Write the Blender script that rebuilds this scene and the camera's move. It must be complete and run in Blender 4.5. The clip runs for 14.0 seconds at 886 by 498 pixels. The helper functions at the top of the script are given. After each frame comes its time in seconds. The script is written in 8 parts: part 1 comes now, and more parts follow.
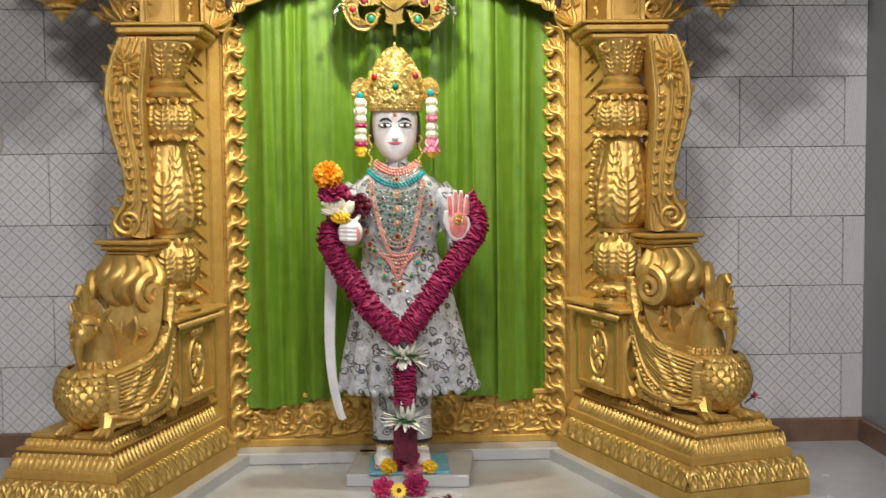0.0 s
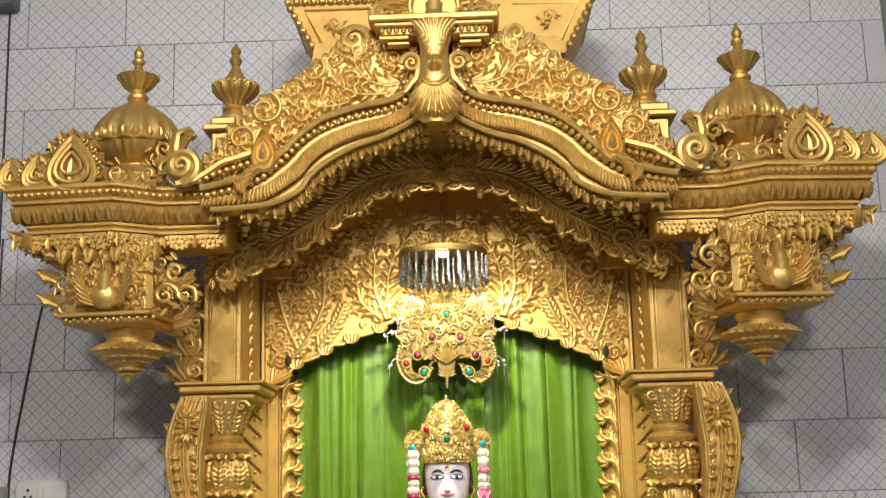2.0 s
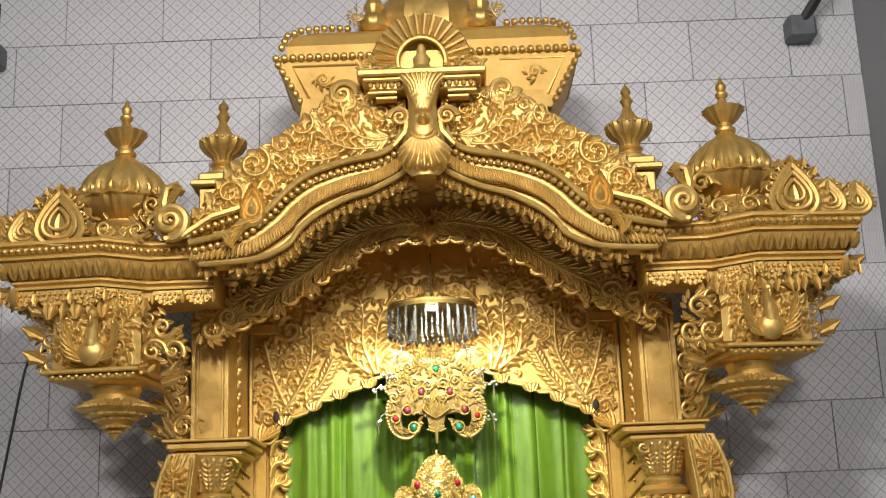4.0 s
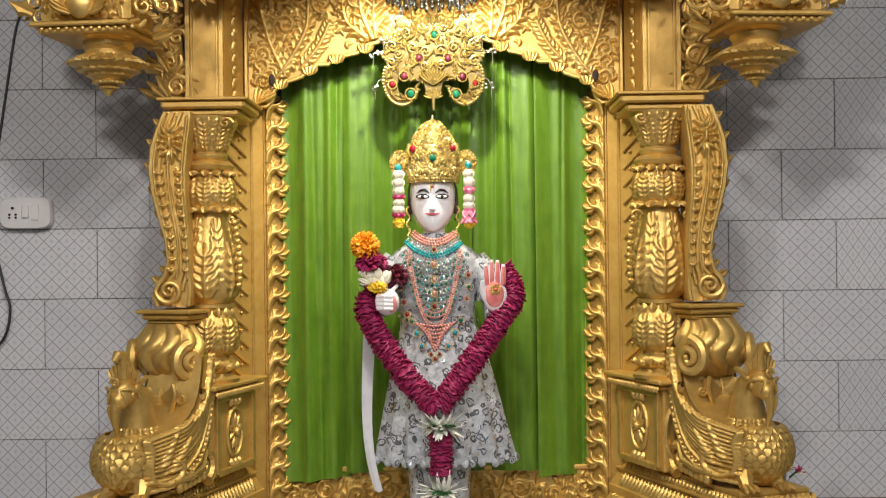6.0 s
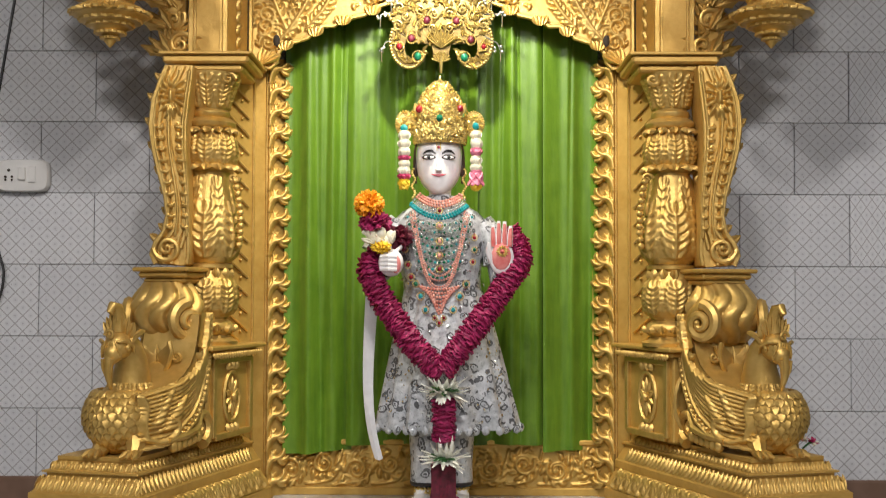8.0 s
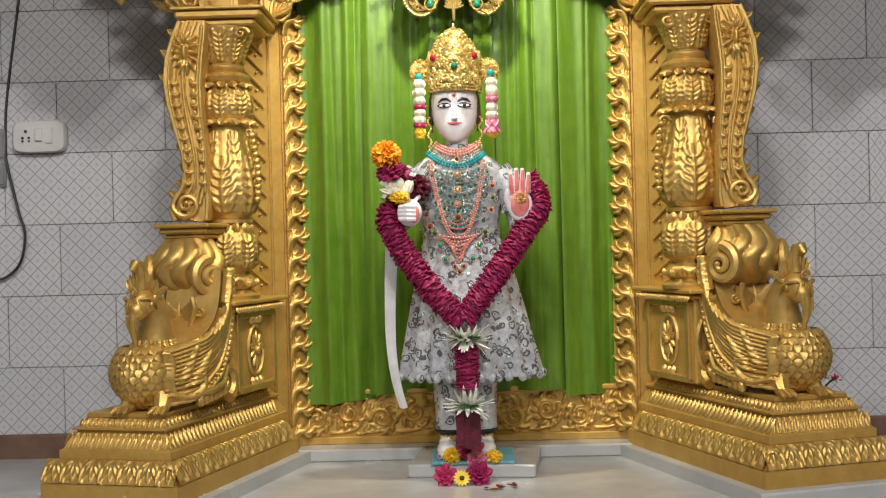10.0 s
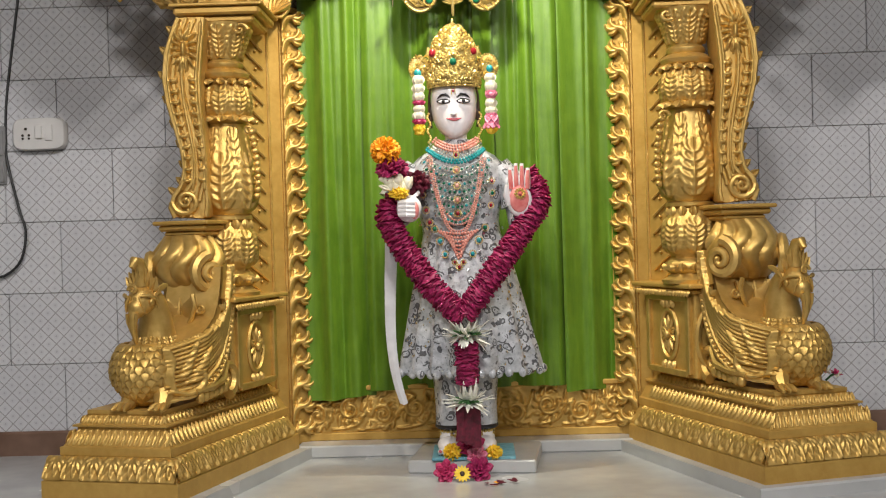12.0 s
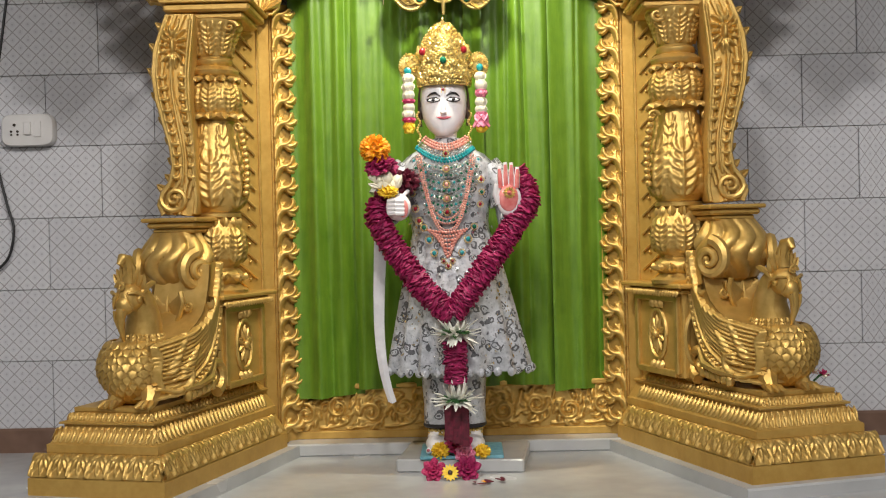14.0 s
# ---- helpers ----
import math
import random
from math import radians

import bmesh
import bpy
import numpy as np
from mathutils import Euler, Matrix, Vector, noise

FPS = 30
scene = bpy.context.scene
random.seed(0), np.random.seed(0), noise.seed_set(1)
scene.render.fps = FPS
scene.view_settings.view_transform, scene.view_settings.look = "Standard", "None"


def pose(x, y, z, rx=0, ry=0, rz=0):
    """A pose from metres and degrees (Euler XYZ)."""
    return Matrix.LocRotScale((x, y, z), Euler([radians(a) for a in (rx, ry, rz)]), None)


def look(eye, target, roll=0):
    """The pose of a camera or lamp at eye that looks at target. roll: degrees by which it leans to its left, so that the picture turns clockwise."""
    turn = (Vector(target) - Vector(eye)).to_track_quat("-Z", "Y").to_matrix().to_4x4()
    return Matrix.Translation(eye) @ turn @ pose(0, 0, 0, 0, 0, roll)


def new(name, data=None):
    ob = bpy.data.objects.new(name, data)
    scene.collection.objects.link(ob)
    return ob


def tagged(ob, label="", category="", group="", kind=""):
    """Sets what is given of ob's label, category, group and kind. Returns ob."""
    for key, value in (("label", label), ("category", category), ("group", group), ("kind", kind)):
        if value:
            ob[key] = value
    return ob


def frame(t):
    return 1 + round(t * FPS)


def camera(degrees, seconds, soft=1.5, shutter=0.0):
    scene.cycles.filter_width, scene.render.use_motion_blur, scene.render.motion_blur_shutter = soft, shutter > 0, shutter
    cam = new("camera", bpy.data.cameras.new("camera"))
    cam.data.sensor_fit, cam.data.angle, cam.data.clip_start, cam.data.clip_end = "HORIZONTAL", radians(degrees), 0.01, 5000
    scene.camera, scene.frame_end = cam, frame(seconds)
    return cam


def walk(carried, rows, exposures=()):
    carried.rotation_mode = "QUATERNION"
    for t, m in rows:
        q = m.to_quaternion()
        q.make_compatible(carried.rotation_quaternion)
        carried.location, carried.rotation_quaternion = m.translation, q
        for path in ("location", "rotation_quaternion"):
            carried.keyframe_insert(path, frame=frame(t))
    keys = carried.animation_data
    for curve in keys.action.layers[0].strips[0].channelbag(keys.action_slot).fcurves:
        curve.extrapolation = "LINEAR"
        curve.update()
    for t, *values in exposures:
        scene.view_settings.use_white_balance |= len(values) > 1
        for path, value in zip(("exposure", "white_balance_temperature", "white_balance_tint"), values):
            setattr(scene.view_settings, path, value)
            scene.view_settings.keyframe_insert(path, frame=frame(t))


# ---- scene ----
cam = camera(40.6, 14.0, soft=1.1, shutter=0.5)
PATH = [
    (0, (0.027, -0.342, 0.167), (0.111, 1.651, 0.022), -0.6),
    (0.3, (0.063, -0.36, 0.167), (0.097, 1.636, 0.057), -1.1),
    (0.5, (0.009, -0.359, 0.145), (0.045, 1.64, 0.072), -1.1),
    (1, (0.074, -0.39, 0.146), (-0.008, 1.607, 0.214), -1.9),
    (1.5, (0.062, -0.405, 0.141), (0.026, 1.571, 0.445), -1.8),
    (2, (0.11, -0.407, 0.207), (0.067, 1.551, 0.615), -1.5),
    (4.3, (0.067, -0.395, 0.177), (0.07, 1.539, 0.685), -2.2),
    (4.5, (0.057, -0.39, 0.166), (0.064, 1.551, 0.647), -2.1),
    (5, (0.081, -0.378, 0.14), (0.073, 1.594, 0.475), -1.5),
    (5.5, (0.089, -0.367, 0.108), (0.074, 1.626, 0.269), -0.8),
    (6, (0.099, -0.353, 0.099), (0.075, 1.647, 0.117), -0.7),
    (6.5, (0.091, -0.316, 0.007), (0.049, 1.683, 0.035), -1.9),
    (7, (0.075, -0.289, -0.053), (0.02, 1.71, -0.031), -1.8),
    (7.5, (0.077, -0.285, -0.078), (0.025, 1.711, 0.029), -0.5),
    (8, (0.078, -0.275, -0.079), (0.058, 1.723, -0.004), 0.2),
    (8.5, (0.082, -0.275, -0.078), (0.057, 1.724, -0.046), -0.4),
    (8.7, (0.062, -0.279, -0.08), (0.045, 1.721, -0.057), -0.8),
    (11, (0.083, -0.278, -0.074), (0.019, 1.721, -0.094), -1.8),
    (11.5, (0.086, -0.278, -0.076), (0.023, 1.721, -0.095), -1.8),
    (12, (0.082, -0.278, -0.075), (0.027, 1.722, -0.095), -1.7),
    (12.5, (0.087, -0.277, -0.077), (0.035, 1.722, -0.096), -1.7),
    (13, (0.088, -0.277, -0.065), (0.035, 1.722, -0.094), -1.6),
    (13.5, (0.084, -0.278, -0.077), (0.042, 1.721, -0.098), -1.5),
    (14, (0.088, -0.275, -0.076), (0.047, 1.724, -0.098), -1.4),
]
walk(cam, [(t, look(e, a, r)) for t, e, a, r in PATH])

# ---------------------------------------------------------------- world and light
world = bpy.data.worlds.new("hall_world")
scene.world = world
world.use_nodes = True
world.node_tree.nodes["Background"].inputs[0].default_value = (0.9, 0.95, 1.0, 1)
world.node_tree.nodes["Background"].inputs[1].default_value = 0.01
CX = 0.04            # middle line of the shrine
WALL_Y = 3.06        # tiled wall behind it
FLOOR = -0.655
CEIL = 2.45
HALL = -1.35         # unseen floor before the platform, set low to cut bounced light


def area_lamp(name, x, y, z, sx, sy, watts, colour, target):
    d = bpy.data.lights.new(name, "AREA")
    d.shape, d.size, d.size_y, d.energy, d.color = "RECTANGLE", sx, sy, watts, colour
    ob = new(name, d)
    ob.matrix_world = look((x, y, z), target)
    return ob


KEY = (1.0, 0.95, 0.915)
area_lamp("key_fill_lamp", 0.05, 0.62, 1.76, 0.20, 0.20, 31.5, KEY, (0, 2.8, 0.3))
area_lamp("key_fill_lamp", -1.15, -1.0, 2.25, 0.22, 0.22, 40, KEY, (0, 2.8, 0.3))
area_lamp("key_fill_lamp", 1.22, -1.0, 2.25, 0.22, 0.22, 34, KEY, (0, 2.8, 0.3))
# Far fill lamp, unseen, added to brighten the posts behind the cornice.
area_lamp("key_fill_lamp", 0.05, -5.0, 2.30, 0.30, 0.30, 44, KEY, (0, 2.8, 0.5))

# ---------------------------------------------------------------- materials


class Nodes:
    """A short hand for node trees."""

    def __init__(self, name):
        self.m = bpy.data.materials.new(name)
        self.m.use_nodes = True
        self.t = self.m.node_tree
        self.b = self.t.nodes["Principled BSDF"]

    def put(self, sock, v):
        if isinstance(v, bpy.types.NodeSocket):
            self.t.links.new(v, sock)
        elif v is not None:
            sock.default_value = v

    def math(self, op, a, b=None, clamp=False):
        n = self.t.nodes.new("ShaderNodeMath")
        n.operation, n.use_clamp = op, clamp
        self.put(n.inputs[0], a)
        self.put(n.inputs[1], b)
        return n.outputs[0]

    def coords(self, which="Object"):
        return self.t.nodes.new("ShaderNodeTexCoord").outputs[which]

    def noise(self, vec, scale, detail=3, rough=0.55):
        n = self.t.nodes.new("ShaderNodeTexNoise")
        self.put(n.inputs["Vector"], vec)
        n.inputs["Scale"].default_value, n.inputs["Detail"].default_value, n.inputs["Roughness"].default_value = scale, detail, rough
        return n.outputs["Fac"]

    def ramp(self, fac, stops):
        n = self.t.nodes.new("ShaderNodeValToRGB")
        while len(n.color_ramp.elements) < len(stops):
            n.color_ramp.elements.new(0.5)
        for e, (p, c) in zip(n.color_ramp.elements, stops):
            e.position, e.color = p, (*c, 1)
        self.put(n.inputs[0], fac)
        return n.outputs[0]

    def mix(self, fac, a, b):
        n = self.t.nodes.new("ShaderNodeMix")
        n.data_type = "RGBA"
        self.put(n.inputs[0], fac)
        self.put(n.inputs[6], (*a, 1) if isinstance(a, tuple) else a)
        self.put(n.inputs[7], (*b, 1) if isinstance(b, tuple) else b)
        return n.outputs[2]

    def bump(self, height, strength, dist):
        n = self.t.nodes.new("ShaderNodeBump")
        self.put(n.inputs["Height"], height)
        n.inputs["Strength"].default_value, n.inputs["Distance"].default_value = strength, dist
        self.put(self.b.inputs["Normal"], n.outputs[0])

    def split(self, vec):
        n = self.t.nodes.new("ShaderNodeSeparateXYZ")
        self.put(n.inputs[0], vec)
        return n.outputs

    def done(self, colour=None, rough=None, metal=None):
        self.put(self.b.inputs["Base Color"], (*colour, 1) if isinstance(colour, tuple) else colour)
        self.put(self.b.inputs["Roughness"], rough)
        self.put(self.b.inputs["Metallic"], metal)
        return self.m


def plain(name, c1, c2, rough, metal=0.0, scale=18, bump=0.15, fine=160, dist=0.002):
    """Two tones mottled at one scale, with fine relief at another."""
    k = Nodes(name)
    v = k.coords()
    big, small = k.noise(v, scale), k.noise(v, fine, 2)
    k.bump(small, bump, dist)
    r = k.math("ADD", k.math("MULTIPLY", big, 0.22), rough - 0.11)
    return k.done(k.ramp(big, [(0.3, c1), (0.7, c2)]), r, metal)


def gold_paint(name, c1, c2, rough, metal, scale=14):
    k = Nodes(name)
    v = k.coords()
    big, mid, small = k.noise(v, scale), k.noise(v, 70, 3), k.noise(v, 330, 2)
    k.bump(k.math("ADD", k.math("MULTIPLY", mid, 0.7), k.math("MULTIPLY", small, 0.3)), 0.30, 0.003)
    col = k.ramp(k.math("ADD", k.math("MULTIPLY", big, 0.6), k.math("MULTIPLY", mid, 0.4)), [(0.33, c1), (0.66, c2)])
    return k.done(col, k.math("ADD", k.math("MULTIPLY", mid, 0.25), rough - 0.12), metal)


GOLD = gold_paint("gold_paint", (0.54, 0.338, 0.082), (0.71, 0.485, 0.16), 0.44, 0.72)
GOLD_FLAT = gold_paint("gold_paint_matt", (0.51, 0.304, 0.066), (0.64, 0.41, 0.111), 0.50, 0.45)
FILIGREE = gold_paint("gold_filigree", (0.36, 0.265, 0.080), (0.50, 0.395, 0.155), 0.32, 0.75, 60)
# Gold darkened so that the ornament's backing reads as dark gaps.
BACKPLATE = gold_paint("darkened_gold", (0.12, 0.08, 0.025), (0.20, 0.14, 0.045), 0.42, 0.7, 60)
GOLD_LEAF = gold_paint("polished_gold", (0.66, 0.47, 0.125), (0.82, 0.65, 0.26), 0.28, 0.75, 60)
MARBLE = plain("white_marble", (0.40, 0.41, 0.41), (0.52, 0.53, 0.53), 0.24, 0, 5, 0.05, 60)
SKIN = plain("painted_white_marble", (0.84, 0.82, 0.83), (0.90, 0.88, 0.89), 0.30, 0, 9, 0.03)
HALLSTONE = plain("grey_stone", (0.16, 0.155, 0.15), (0.24, 0.235, 0.23), 0.4, 0, 5)
BASEBOARD = plain("brown_skirting", (0.13, 0.075, 0.05), (0.20, 0.12, 0.085), 0.35, 0, 12)
PLASTIC = plain("white_plastic", (0.56, 0.55, 0.54), (0.66, 0.65, 0.63), 0.38, 0, 9, 0.05)
GREY_METAL = plain("grey_painted_steel", (0.10, 0.11, 0.12), (0.16, 0.17, 0.18), 0.5, 0.3)
BLACK = plain("black_rubber", (0.012, 0.012, 0.013), (0.025, 0.025, 0.026), 0.5)
# Dark colour for the shade inside holes that are not cut.
DARKHOLE = plain("dark_hole_fill", (0.03, 0.022, 0.015), (0.05, 0.038, 0.028), 0.9)
# Plaster of the unseen hall shell, kept dark to hold back bounced light.
PLASTER = plain("dark_shell_plaster", (0.24, 0.24, 0.24), (0.31, 0.31, 0.30), 0.8, 0, 3, 0.2, 90)
WALLSIDE = plain("grey_wall_paint", (0.24, 0.25, 0.26), (0.30, 0.31, 0.32), 0.6, 0, 4, 0.2, 90)
CRIMSON = plain("crimson_petals", (0.20, 0.006, 0.055), (0.42, 0.020, 0.12), 0.55, 0, 90, 0.3)
DEEPRED = plain("dark_red_petals", (0.06, 0.003, 0.012), (0.16, 0.008, 0.03), 0.55, 0, 90, 0.3)
ROSE = plain("rose_petals", (0.34, 0.012, 0.075), (0.54, 0.04, 0.15), 0.5, 0, 90, 0.3)
PINK = plain("pink_petals", (0.62, 0.13, 0.25), (0.75, 0.28, 0.38), 0.5, 0, 90, 0.2)
CREAM = plain("cream_petals", (0.72, 0.68, 0.50), (0.82, 0.79, 0.66), 0.5, 0, 60, 0.2)
WHITEPETAL = plain("white_petals", (0.74, 0.74, 0.66), (0.86, 0.86, 0.80), 0.5, 0, 60, 0.2)
YELLOW = plain("yellow_petals", (0.80, 0.48, 0.015), (0.90, 0.66, 0.05), 0.55, 0, 90, 0.3)
ORANGE = plain("orange_marigold", (0.88, 0.28, 0.004), (0.95, 0.46, 0.014), 0.6, 0, 110, 0.4)
GREEN_LEAF = plain("green_sepals", (0.02, 0.08, 0.02), (0.05, 0.16, 0.04), 0.5, 0, 60, 0.3)
TEAL = plain("teal_stone", (0.01, 0.20, 0.22), (0.03, 0.34, 0.36), 0.12, 0, 60, 0.05)
RUBY = plain("ruby_stone", (0.16, 0.006, 0.012), (0.34, 0.02, 0.03), 0.12, 0, 60, 0.05)
EMERALD = plain("emerald_stone", (0.005, 0.09, 0.045), (0.015, 0.17, 0.09), 0.12, 0, 60, 0.05)
CORAL = plain("coral_beads", (0.60, 0.22, 0.17), (0.72, 0.38, 0.31), 0.30, 0.2, 70, 0.1)
SILVER = plain("silver_setting", (0.62, 0.66, 0.66), (0.82, 0.84, 0.82), 0.22, 0.9, 70, 0.1)
HENNA = plain("red_palm_paint", (0.62, 0.13, 0.12), (0.78, 0.32, 0.30), 0.4, 0, 40, 0.1)
INK = plain("black_paint", (0.008, 0.007, 0.008), (0.02, 0.016, 0.016), 0.4)
LIP = plain("red_paint", (0.50, 0.09, 0.12), (0.60, 0.14, 0.17), 0.35)
HAIR = plain("dark_brown_paint", (0.03, 0.015, 0.008), (0.07, 0.035, 0.02), 0.5)
SCARF = plain("white_satin", (0.62, 0.62, 0.64), (0.74, 0.74, 0.76), 0.4, 0, 30, 0.2)
MAT_BLUE = plain("blue_printed_mat", (0.10, 0.32, 0.42), (0.24, 0.50, 0.58), 0.5, 0, 60, 0.2)


def satin():
    k = Nodes("green_satin")
    v = k.coords()
    m = k.t.nodes.new("ShaderNodeMapping")
    k.put(m.inputs[0], v)
    m.inputs["Scale"].default_value = (22, 22, 2.5)
    streak = k.noise(m.outputs[0], 3, 3)
    crease = k.noise(v, 24, 4)
    k.bump(k.math("ADD", streak, crease), 0.25, 0.004)
    k.b.inputs["Sheen Weight"].default_value = 0.35
    k.b.inputs["Sheen Roughness"].default_value = 0.4
    k.b.inputs["Sheen Tint"].default_value = (0.6, 1.0, 0.3, 1)
    return k.done(k.ramp(k.math("ADD", k.math("MULTIPLY", streak, 0.6), k.math("MULTIPLY", crease, 0.4)),
                         [(0.3, (0.066, 0.150, 0.007)), (0.7, (0.128, 0.242, 0.016))]), 0.42, 0.0)


def tile_glaze():
    """Pale glaze with a printed diagonal lattice and a dot in each lozenge."""
    k = Nodes("lattice_tile_glaze")
    x, y, z = k.split(k.coords("Object"))[:3]
    info = k.t.nodes.new("ShaderNodeObjectInfo").outputs["Random"]
    p = 0.0436
    lines = None
    for sign in ("ADD", "SUBTRACT"):
        u = k.math("DIVIDE", k.math(sign, x, z), p)
        f = k.math("ABSOLUTE", k.math("SUBTRACT", k.math("FRACT", u), 0.5))
        w = k.math("LESS_THAN", f, 0.050)
        lines = w if lines is None else k.math("MAXIMUM", lines, w)
    # dot in the middle of each lozenge
    a = k.math("SUBTRACT", k.math("FRACT", k.math("DIVIDE", k.math("ADD", x, z), p)), 0.0)
    b = k.math("SUBTRACT", k.math("FRACT", k.math("DIVIDE", k.math("SUBTRACT", x, z), p)), 0.0)
    da = k.math("MINIMUM", a, k.math("SUBTRACT", 1.0, a))
    db = k.math("MINIMUM", b, k.math("SUBTRACT", 1.0, b))
    r = k.math("SQRT", k.math("ADD", k.math("MULTIPLY", da, da), k.math("MULTIPLY", db, db)))
    dot = k.math("LESS_THAN", r, 0.085)
    halo = k.math("LESS_THAN", r, 0.24)
    cloud = k.noise(k.coords("Object"), 9, 3)
    fleck = k.noise(k.coords("Object"), 130, 2)
    base = k.ramp(k.math("ADD", k.math("MULTIPLY", cloud, 0.6), k.math("MULTIPLY", info, 0.4)),
                  [(0.2, (0.54, 0.545, 0.57)), (0.8, (0.63, 0.635, 0.655))])
    c = k.mix(k.math("MULTIPLY", halo, 0.22), base, (0.42, 0.43, 0.46))
    c = k.mix(k.math("MULTIPLY", dot, 0.45), c, (0.25, 0.25, 0.28))
    c = k.mix(k.math("MULTIPLY", lines, 0.62), c, (0.20, 0.185, 0.185))
    c = k.mix(k.math("MULTIPLY", k.math("GREATER_THAN", fleck, 0.72), 0.5), c, (0.2, 0.18, 0.17))
    k.bump(lines, 0.15, 0.001)
    return k.done(c, k.math("ADD", 0.24, k.math("MULTIPLY", cloud, 0.14)), 0.0)


def brocade(name, ground1, ground2):
    """Silver-white brocade with dark curling figures, fine dots and metallic threads."""
    k = Nodes(name)
    v = k.coords()
    nz = k.t.nodes.new("ShaderNodeTexNoise")
    k.put(nz.inputs["Vector"], v)
    nz.inputs["Scale"].default_value = 45
    sc = k.t.nodes.new("ShaderNodeVectorMath")
    sc.operation = "SCALE"
    k.put(sc.inputs[0], nz.outputs["Color"])
    sc.inputs["Scale"].default_value = 0.022
    warp = k.t.nodes.new("ShaderNodeVectorMath")
    warp.operation = "ADD"
    k.put(warp.inputs[0], v)
    k.put(warp.inputs[1], sc.outputs[0])

    def rings(scale, at_r, width):
        n = k.t.nodes.new("ShaderNodeTexVoronoi")
        k.put(n.inputs["Vector"], warp.outputs[0])
        n.inputs["Scale"].default_value = scale
        return k.math("LESS_THAN", k.math("ABSOLUTE", k.math("SUBTRACT", n.outputs["Distance"], at_r)), width)

    curls = k.math("MAXIMUM", rings(38, 0.36, 0.075), rings(38, 0.12, 0.05))
    patchy = k.math("GREATER_THAN", k.noise(v, 30, 2), 0.44)
    dots = rings(120, 0.16, 0.12)
    spark = k.math("GREATER_THAN", k.noise(v, 260, 1), 0.60)
    big = k.noise(v, 55, 4)
    c = k.ramp(big, [(0.36, ground1), (0.64, ground2)])
    c = k.mix(k.math("MULTIPLY", dots, 0.38), c, (0.16, 0.20, 0.21))
    c = k.mix(k.math("MULTIPLY", k.math("MULTIPLY", curls, patchy), 0.85), c, (0.045, 0.045, 0.05))
    k.bump(k.math("ADD", big, k.math("MULTIPLY", spark, 0.6)), 0.6, 0.003)
    return k.done(c, 0.34, k.math("MULTIPLY", spark, 0.75))


SATIN, TILE = satin(), tile_glaze()
BROCADE = brocade("silver_brocade", (0.40, 0.42, 0.45), (0.60, 0.62, 0.65))
GROUT = plain("tile_grout", (0.30, 0.29, 0.29), (0.40, 0.39, 0.39), 0.9)
crystal = Nodes("crystal_glass")
crystal.b.inputs["Transmission Weight"].default_value = 1.0
crystal.b.inputs["IOR"].default_value = 1.5
CRYSTAL = crystal.done((0.16, 0.17, 0.14), 0.12, 0.0)
bulb_nodes = Nodes("lit_bulb")
bulb_nodes.b.inputs["Emission Color"].default_value = (1.0, 0.93, 0.80, 1)
bulb_nodes.b.inputs["Emission Strength"].default_value = 7
BULB = bulb_nodes.done((0.9, 0.9, 0.85), 0.4, 0.0)
panel_nodes = Nodes("lit_ceiling_panel")
panel_nodes.b.inputs["Emission Color"].default_value = (1.0, 0.97, 0.93, 1)
panel_nodes.b.inputs["Emission Strength"].default_value = 4
PANEL = panel_nodes.done((0.9, 0.9, 0.9), 0.4, 0.0)

# ---------------------------------------------------------------- mesh helpers
rnd = random.Random(5)


def mesh_of(name, bm, mats, smooth=True):
    bmesh.ops.recalc_face_normals(bm, faces=bm.faces[:])
    me = bpy.data.meshes.new(name)
    bm.to_mesh(me)
    bm.free()
    for m in mats if isinstance(mats, (list, tuple)) else [mats]:
        me.materials.append(m)
    if smooth:
        me.shade_smooth()
        me.set_sharp_from_angle(angle=radians(42))
    return me


FINE = {"leaf_lip", "lip_leaf", "beading", "ornament_strip", "bead_spray", "foliage_relief", "stone_strand", "stone_setting", "stone_rim", "leaf_moulding", "pearl_fringe", "leaf_crest"}


def part(name, bm, mats, parent, label="", smooth=True):
    ob = new(name, mesh_of(name, bm, mats, smooth))
    ob.parent = parent
    if name in FINE:                         # carved pieces too small to pick apart
        ob["kind"] = "stuff"
    if label:
        ob["label"] = label
    return ob


def thing(name, bm, mats, label, category, group="", kind="", smooth=True):
    return tagged(new(name, mesh_of(name, bm, mats, smooth)), label, category, group, kind)


def empty(name, at, label, category, group="", kind=""):
    ob = tagged(new(name), label, category, group, kind)
    ob.location = at
    return ob


def B():
    return bmesh.new()


def quads(bm, rows, close_u=False, close_v=False, mi=0, cap=False):
    """Skin a grid of points (rows of equal length)."""
    vs = [[bm.verts.new(p) for p in r] for r in rows]
    nu, nv = len(vs), len(vs[0])
    for i in range(nu if close_u else nu - 1):
        for j in range(nv if close_v else nv - 1):
            a, b = vs[i], vs[(i + 1) % nu]
            k = (j + 1) % nv
            try:
                bm.faces.new((a[j], a[k], b[k], b[j])).material_index = mi
            except ValueError:
                pass
    if cap:
        for r in (vs[0], vs[-1]):
            try:
                bm.faces.new(r).material_index = mi
            except ValueError:
                pass
    return vs


